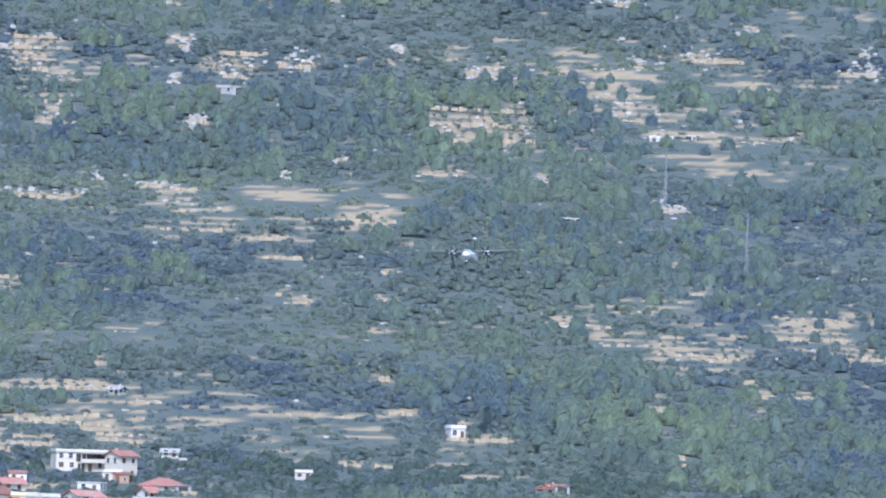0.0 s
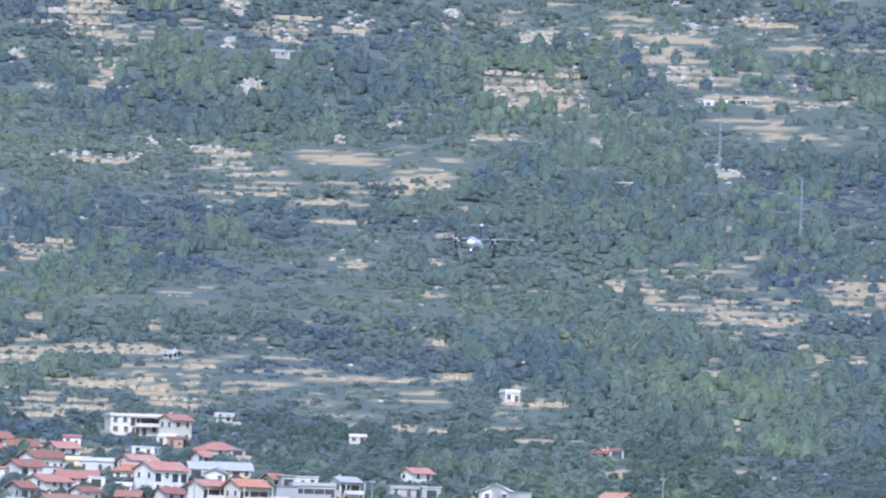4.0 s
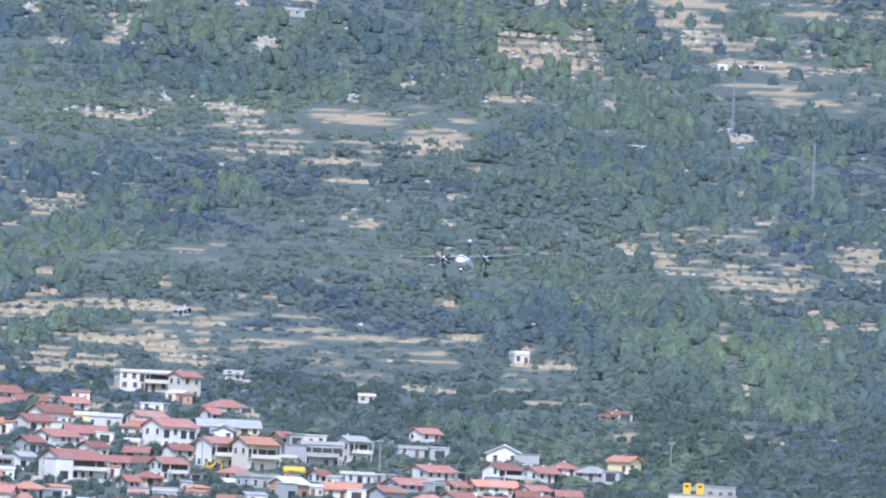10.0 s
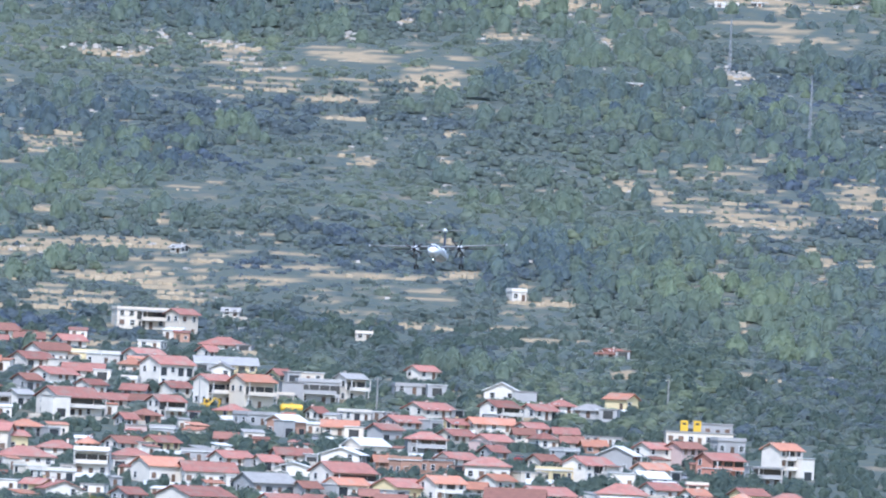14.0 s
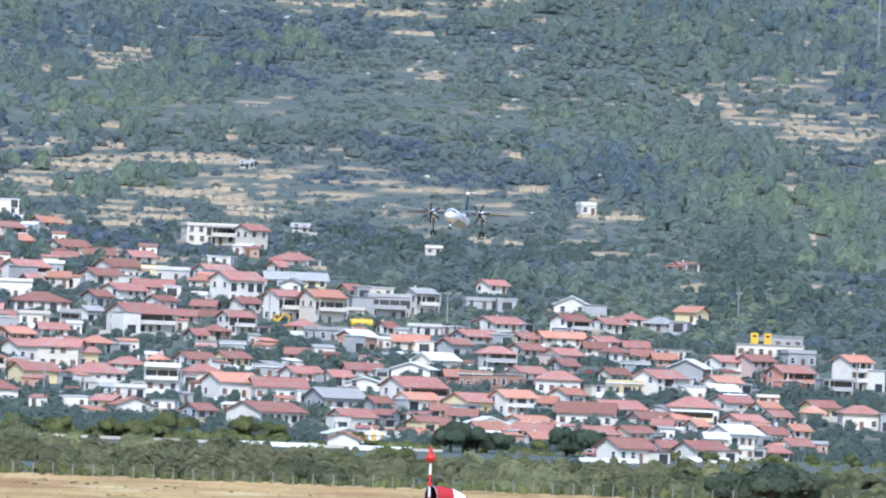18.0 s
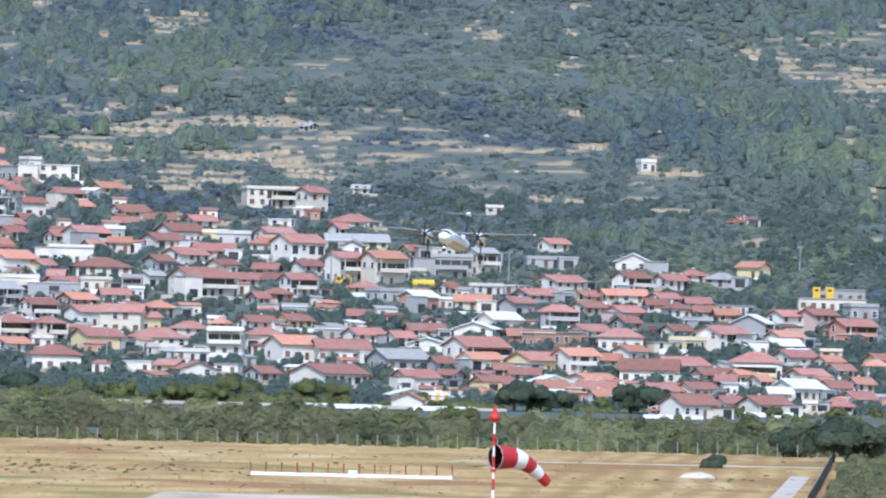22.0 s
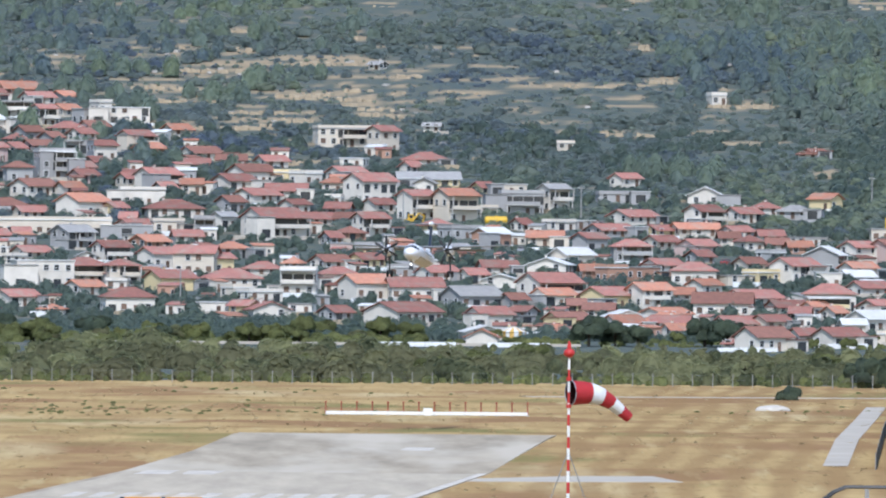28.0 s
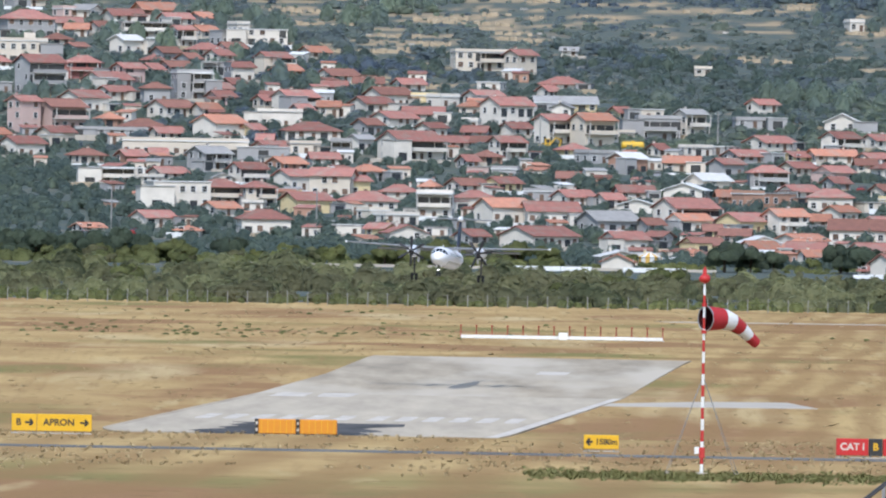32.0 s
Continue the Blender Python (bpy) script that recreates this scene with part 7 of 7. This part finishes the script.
def parked_car(x, y, colour, yaw):
    root = thing("car", pose(x, y, ground(x, y) + 0.1, 0, 0, yaw), f"{colour} hatchback parked between the houses", "car", "parked cars")
    sec = []
    for px, top in ((-2.0, 0.75), (-1.7, 0.95), (-0.9, 1.0), (0.9, 1.0), (1.8, 0.85), (2.05, 0.6)):
        sec.append([(px, -0.82, 0.25), (px, 0.82, 0.25), (px, 0.85, top - 0.1), (px, 0.7, top), (px, -0.7, top), (px, -0.85, top - 0.1)])
    body = lofted(sec, CAR_PAINT[colour], "body", root, smooth=False)
    cab = [[(px, -0.72 * k, 0.95), (px, 0.72 * k, 0.95), (px + lean, 0.6 * k, top), (px + lean, -0.6 * k, top)] for px, lean, top, k in ((-1.85, 0.25, 1.4, 1.0), (-0.4, 0.0, 1.5, 1.0), (0.9, -0.5, 1.46, 1.0))]
    lofted(cab, PANE, "glazed_cabin", body, "dark glazed cabin", smooth=False)
    part("roof", box_bm(1.75, 1.16, 0.06, -0.55, 0, 1.5, 0.02), CAR_PAINT[colour], body)
    for px in (-1.25, 1.3):
        for s in (-1, 1):
            part("wheel", tube_bm([(px, s * 0.66, 0.22), (px, s * 0.86, 0.22)], [0.31, 0.31], 12), M["rubber"], root, "black tyre")


def fill_village():
    r = random.Random(77)
    made = tries = 0
    while made < 95 and tries < 4000:
        tries += 1
        y = r.uniform(3215, 3740)
        x = y * r.uniform(-0.033, 0.046 if y < 3480 else 0.018)
        if x > 20 and y > 3600:
            continue
        w = r.uniform(2.6, 5.4)
        crowd = sum(1 for px, py, pw, pd in PLOTS if abs(px - x) < 16 and abs(py - y) < 24)
        if crowd < 2 or not free_plot(x, y, w):
            continue
        outbuilding(x, y, w, w * r.uniform(0.7, 0.95), r.uniform(2.1, 2.9), r.choice("wwwccgb"), r.choice("rogwd"), r.choice((0, 12, 35, -20)))
        made += 1
    cars = tries = 0
    while cars < 16 and tries < 2000:
        tries += 1
        y = r.uniform(3220, 3600)
        x = y * r.uniform(-0.03, 0.044)
        if free_plot(x, y, 4.4) and any(abs(px - x) < 12 and 3 < py - y < 10 for px, py, pw, pd in PLOTS):
            parked_car(x, y, r.choice(("white", "white", "grey", "red")), r.choice((0, 8, 170, 90, 30)))
            PLOTS.append((x, y, 3.4, 2.0))
            cars += 1


fill_village()


# ---- planting, after the houses have taken their plots ----
hillside()
orchards()
terrace_walls()
village_green()
field_tufts()
_r = random.Random(21)
for _k in range(110):
    _y = _r.choice((_r.uniform(2770, 2960), _r.uniform(3130, 3200)))
    _x = _y * _r.uniform(-0.036, 0.05)
    tree(_r.choice(("olive_tree", "olive_tree", "tree") if _y < 3000 else ("tree", "tree", "olive_tree")), _x, _y, _r.uniform(0.7, 1.25) * (0.6 if _x > 25 and _y > 3000 else 1.0), _r.uniform(0, 360), group="trees behind the fence")


tree("dark_tree", 114.5, 2690, 1.7, 40, "large dark evergreen tree at the airfield corner")
tree("dark_tree", 121.0, 2700, 1.6, 130, "large dark evergreen tree at the airfield corner")
tree("dark_tree", 109.0, 2760, 1.2, 200, "dark evergreen tree at the airfield corner")
tree("dark_tree", 87.8, 2575, 0.78, 10, "lone round dark green bush in dry grass", sunk=1.5)
tree("dark_tree", 62.5, 3135, 1.35, 15, "large dark oak before the houses")
tree("dark_tree", 68.5, 3140, 1.2, 75, "large dark oak before the houses")
tree("dark_tree", 73.5, 3138, 1.0, 140, "large dark oak before the houses")
tree("dark_tree", 93.5, 3135, 1.4, 95, "large dark oak before the houses")
tree("dark_tree", 88.5, 3142, 1.25, 220, "large dark oak before the houses")
for _k in range(9):
    tree("dark_tree", -104 + 4.4 * _k, 3150 + 9 * (_k % 3), 1.1 + 0.1 * (_k % 4), 50 * _k, "tall dark tree on the edge of the village", "trees on the village edge")
for _k in range(16):
    tree(_r.choice(("tree", "tree", "olive_tree", "dark_tree")), -104 + 6.0 * _k + _r.uniform(-4, 4), 3128 + _r.uniform(0, 45), _r.uniform(0.55, 1.3), 77 * _k, "leafy green tree on the edge of the village", "trees on the village edge")
lattice_mast(206.9, 4217, 20.5)
lattice_mast(189.8, 4398, 17.0)
for _x, _y, _h in ((23.9, 3550, 9.5), (68.9, 3567, 9.0), (143.4, 3593, 9.0), (-29.9, 3327, 9.0), (-78.0, 3317, 10.0)):
    utility_pole(_x, _y, _h)
excavator(25.3, 3554)


def garden_tent(x, y):
    """A round pavilion with yellow and white stripes: wall panels, roof panels and a pole."""
    root = thing("garden_tent", pose(x, y, ground(x, y)), "round garden tent striped in yellow and white", "tent")
    yellow = material("yellow_canvas", (0.66, 0.42, 0.12), (0.56, 0.36, 0.11), 1.0, 0.9)
    n, r0 = 16, 2.7
    for k in range(n):
        a, b = 2 * math.pi * k / n, 2 * math.pi * (k + 1) / n
        p, q = (r0 * math.cos(a), r0 * math.sin(a)), (r0 * math.cos(b), r0 * math.sin(b))
        i, j = (p[0] * 0.98, p[1] * 0.98), (q[0] * 0.98, q[1] * 0.98)
        v = [(*p, 0), (*q, 0), (*q, 2.1), (*p, 2.1), (*i, 0), (*j, 0), (*j, 2.1), (*i, 2.1)]
        mat = yellow if k % 2 else M["white_cloth"]
        part_of("wall_panel", mesh_of("wall_panel", v, [(0, 1, 2, 3), (5, 4, 7, 6), (3, 2, 6, 7), (1, 0, 4, 5), (0, 3, 7, 4), (2, 1, 5, 6)], mat), root)
        v = [(p[0] * 1.08, p[1] * 1.08, 2.05), (q[0] * 1.08, q[1] * 1.08, 2.05), (0, 0, 3.3), (p[0] * 1.05, p[1] * 1.05, 2.0), (q[0] * 1.05, q[1] * 1.05, 2.0), (0, 0, 3.22)]
        part_of("roof_panel", mesh_of("roof_panel", v, [(0, 1, 2), (4, 3, 5), (1, 0, 3, 4), (2, 1, 4, 5), (0, 2, 5, 3)], mat), root)
    part("pole", tube_bm([(0, 0, 0), (0, 0, 3.6)], [0.05, 0.04], 8), M["steel"], root)


garden_tent(46.7, 3190)
fuel_tank(47.3, 3555)


def corner_fence():
    """The fence's last stretch, seen nearly along its line, with a dark screen."""
    root = thing("corner_fence", pose(0, 0, 0), "dark netted airfield fence running towards the trees", "fence")
    net = material("dark_net", (0.07, 0.075, 0.07), (0.12, 0.12, 0.11), 0.6, 0.95)
    for k in range(34):
        t0, t1 = k / 34, (k + 1) / 34
        a = Vector((79.8 + 33.4 * t0, 1978 + 682 * t0, 0))
        b = Vector((79.8 + 33.4 * t1, 1978 + 682 * t1, 0))
        za, zb = ground(0, a.y), ground(0, b.y)
        vs = [(a.x, a.y, za), (b.x, b.y, zb), (b.x, b.y, zb + 2.1), (a.x, a.y, za + 2.1)]
        vs += [(p[0] + 0.06, p[1], p[2]) for p in vs]
        part_of("net_panel", mesh_of("net_panel", vs, [(0, 1, 2, 3), (7, 6, 5, 4), (3, 2, 6, 7), (0, 3, 7, 4), (1, 5, 6, 2)], net), root)
        part("post", tube_bm([(a.x, a.y, za - 0.2), (a.x, a.y, za + 2.4)], [0.07, 0.06], 6), M["post"], root)


corner_fence()


def corner_shrubs():
    r = np.random.RandomState(61)
    ys = r.uniform(2050, 2740, 420)
    xs = 82.5 + (ys - 1978) * 0.049 + np.abs(r.normal(3.5, 4.5, len(ys)))
    w = r.uniform(1.2, 3.6, len(ys))
    scatter("corner_shrubs", OLIVE, xs, ys, np.interp(ys, RUN, RISE), w, w * 0.8, r.beta(2, 2, len(ys)), M["leaf_olive"], "pale olive shrubs outside the airfield fence", 62)


corner_shrubs()


def roof_cabinet(x, y, z):
    root = thing("roof_cabinet", pose(x, y, z), "yellow cabinet on the flat roof of a building", "cabinet", "roof cabinets")
    part("casing", box_bm(1.9, 1.6, 2.7, 0, 0, 1.35, 0.06), YELLOW, root)
    part("vent", box_bm(0.9, 0.04, 0.5, 0, -0.83, 1.9), M["sign_black"], root)


roof_cabinet(145.4, 3534, ground(0, 3529.5) + 3.59)
roof_cabinet(148.7, 3534.2, ground(0, 3529.5) + 3.59)


# ---- what moves ----
def motions():
    walk(aircraft, [
        (0.0, pose(110.85, 3800.0, 115.07, -2.5, -2.2, -6.5)),
        (0.5, pose(107.63, 3766.8, 113.57, -2.5, -1.8, -6.5)),
        (1.0, pose(105.20, 3733.8, 111.80, -2.5, -1.4, -6.5)),
        (1.5, pose(102.15, 3700.9, 110.28, -2.5, -1.0, -6.5)),
        (2.0, pose(98.87, 3668.1, 108.56, -2.5, -0.5, -6.5)),
        (2.5, pose(96.94, 3635.5, 107.17, -2.5, -0.1, -6.5)),
        (3.0, pose(94.82, 3603.0, 105.88, -2.5, 0.3, -6.5)),
        (3.5, pose(92.59, 3570.7, 104.57, -2.5, 0.5, -6.5)),
        (4.0, pose(91.07, 3538.5, 102.70, -2.5, 0.6, -6.4)),
        (4.5, pose(89.55, 3506.4, 100.83, -2.4, 0.8, -6.3)),
        (5.0, pose(88.02, 3474.5, 98.96, -2.4, 1.0, -6.3)),
        (5.5, pose(86.50, 3442.7, 97.10, -2.4, 1.1, -6.2)),
        (6.0, pose(85.30, 3411.1, 95.17, -2.4, 1.3, -6.1)),
        (6.5, pose(83.92, 3379.6, 93.54, -2.3, 1.1, -6.0)),
        (7.0, pose(83.30, 3348.2, 92.08, -2.3, 0.9, -5.9)),
        (7.5, pose(82.10, 3317.0, 90.54, -2.3, 0.1, -5.8)),
        (8.0, pose(81.20, 3285.9, 89.09, -2.3, -0.7, -5.8)),
        (8.5, pose(80.12, 3255.0, 87.42, -2.2, -0.2, -5.7)),
        (9.0, pose(79.15, 3224.2, 85.71, -2.2, 0.2, -5.6)),
        (9.5, pose(77.99, 3193.5, 83.66, -2.3, -1.6, -5.7)),
        (10.0, pose(76.99, 3163.0, 81.74, -2.4, -3.4, -5.8)),
        (10.5, pose(76.03, 3132.6, 79.57, -2.5, -3.1, -5.9)),
        (11.0, pose(74.92, 3102.4, 77.61, -2.5, -2.9, -6.0)),
        (11.5, pose(73.92, 3072.3, 75.17, -2.6, -2.6, -6.1)),
        (12.0, pose(72.37, 3042.3, 73.00, -2.7, -2.3, -6.2)),
        (12.5, pose(71.05, 3012.5, 71.39, -2.8, -2.5, -6.3)),
        (13.0, pose(69.64, 2982.8, 70.05, -2.9, -2.6, -6.4)),
        (13.5, pose(68.08, 2953.3, 68.47, -3.0, -2.7, -6.5)),
        (14.0, pose(66.50, 2923.9, 66.63, -3.0, -2.8, -6.5)),
        (14.5, pose(64.93, 2894.6, 64.79, -3.1, -2.9, -6.6)),
        (15.0, pose(63.36, 2865.5, 62.94, -3.2, -2.9, -6.7)),
        (15.5, pose(61.78, 2836.5, 61.10, -3.2, -3.0, -6.7)),
        (16.0, pose(59.87, 2807.7, 59.39, -3.3, -3.1, -6.8)),
        (16.5, pose(57.96, 2779.0, 57.93, -3.3, -3.1, -7.0)),
        (17.0, pose(55.97, 2750.4, 56.38, -3.3, -3.1, -7.2)),
        (17.5, pose(54.08, 2722.0, 55.04, -3.3, -1.4, -7.4)),
        (18.0, pose(51.76, 2693.7, 53.52, -3.3, 0.2, -7.6)),
        (18.5, pose(49.93, 2665.6, 51.85, -3.3, 0.2, -7.8)),
        (19.0, pose(47.93, 2637.6, 50.30, -3.2, 0.2, -7.9)),
        (19.5, pose(46.07, 2609.7, 48.76, -3.1, -1.5, -8.1)),
        (20.0, pose(44.12, 2582.0, 47.12, -3.0, -3.1, -8.2)),
        (20.5, pose(42.27, 2554.4, 45.30, -3.2, -3.5, -8.4)),
        (21.0, pose(40.34, 2527.0, 43.40, -3.5, -2.9, -8.6)),
        (21.5, pose(38.14, 2499.7, 41.86, -3.7, -0.5, -8.8)),
        (22.0, pose(36.18, 2472.5, 40.30, -3.9, 1.9, -9.0)),
        (22.5, pose(34.20, 2445.5, 38.66, -4.2, 1.0, -8.8)),
        (23.0, pose(32.68, 2418.6, 37.12, -4.4, 0.1, -8.7)),
        (23.5, pose(31.20, 2391.9, 36.03, -4.7, 0.5, -8.6)),
        (24.0, pose(29.45, 2365.3, 34.87, -4.9, 0.8, -8.4)),
        (24.5, pose(28.12, 2338.8, 33.77, -4.8, -1.4, -8.2)),
        (25.0, pose(26.76, 2312.5, 32.65, -4.6, -3.6, -8.0)),
        (25.5, pose(24.93, 2286.3, 31.50, -4.5, -3.0, -7.8)),
        (26.0, pose(23.09, 2260.3, 30.51, -4.4, -2.4, -7.5)),
        (26.5, pose(21.26, 2234.4, 29.52, -4.3, -1.8, -7.3)),
        (27.0, pose(19.42, 2208.6, 28.53, -4.1, -1.1, -7.1)),
        (27.5, pose(17.59, 2183.0, 27.54, -4.0, -0.5, -6.9)),
        (28.0, pose(15.62, 2157.5, 26.50, -3.6, 0.1, -6.7)),
        (28.5, pose(13.44, 2132.2, 25.56, -3.3, 0.2, -6.5)),
        (29.0, pose(11.30, 2107.0, 24.58, -2.9, 0.4, -6.3)),
        (29.5, pose(9.18, 2081.9, 23.34, -2.6, 0.9, -6.1)),
        (30.0, pose(7.11, 2057.0, 21.80, -2.2, 1.3, -5.9)),
        (30.5, pose(5.36, 2032.2, 20.20, -2.2, -0.3, -5.9)),
        (31.0, pose(3.40, 2007.6, 18.43, -2.1, -1.9, -5.8)),
        (31.5, pose(1.33, 1983.1, 16.76, -2.0, -0.3, -5.8)),
        (32.0, pose(-0.68, 1958.7, 15.23, -2.0, 1.3, -5.8)),
    ])
    for s, hub in zip((-1, 1), PROPS):
        walk(hub, [(k * 0.1, pose(s * 4.68, 9.15, 0.75, 0, (72 * k + (s + 1) * 11) % 360, 0)) for k in range(321)])
    swing = ((0, 34), (6, 28), (13, 40), (18, 30), (20, 36), (22, 36), (23.5, 40), (25, 45), (26.5, 34), (28, 26), (29, 24), (30.5, 15), (31, 27), (32, 38))
    walk(SLEEVE, [(t, pose(0, 0, 7.3, 0, 0, a)) for t, a in swing])


motions()
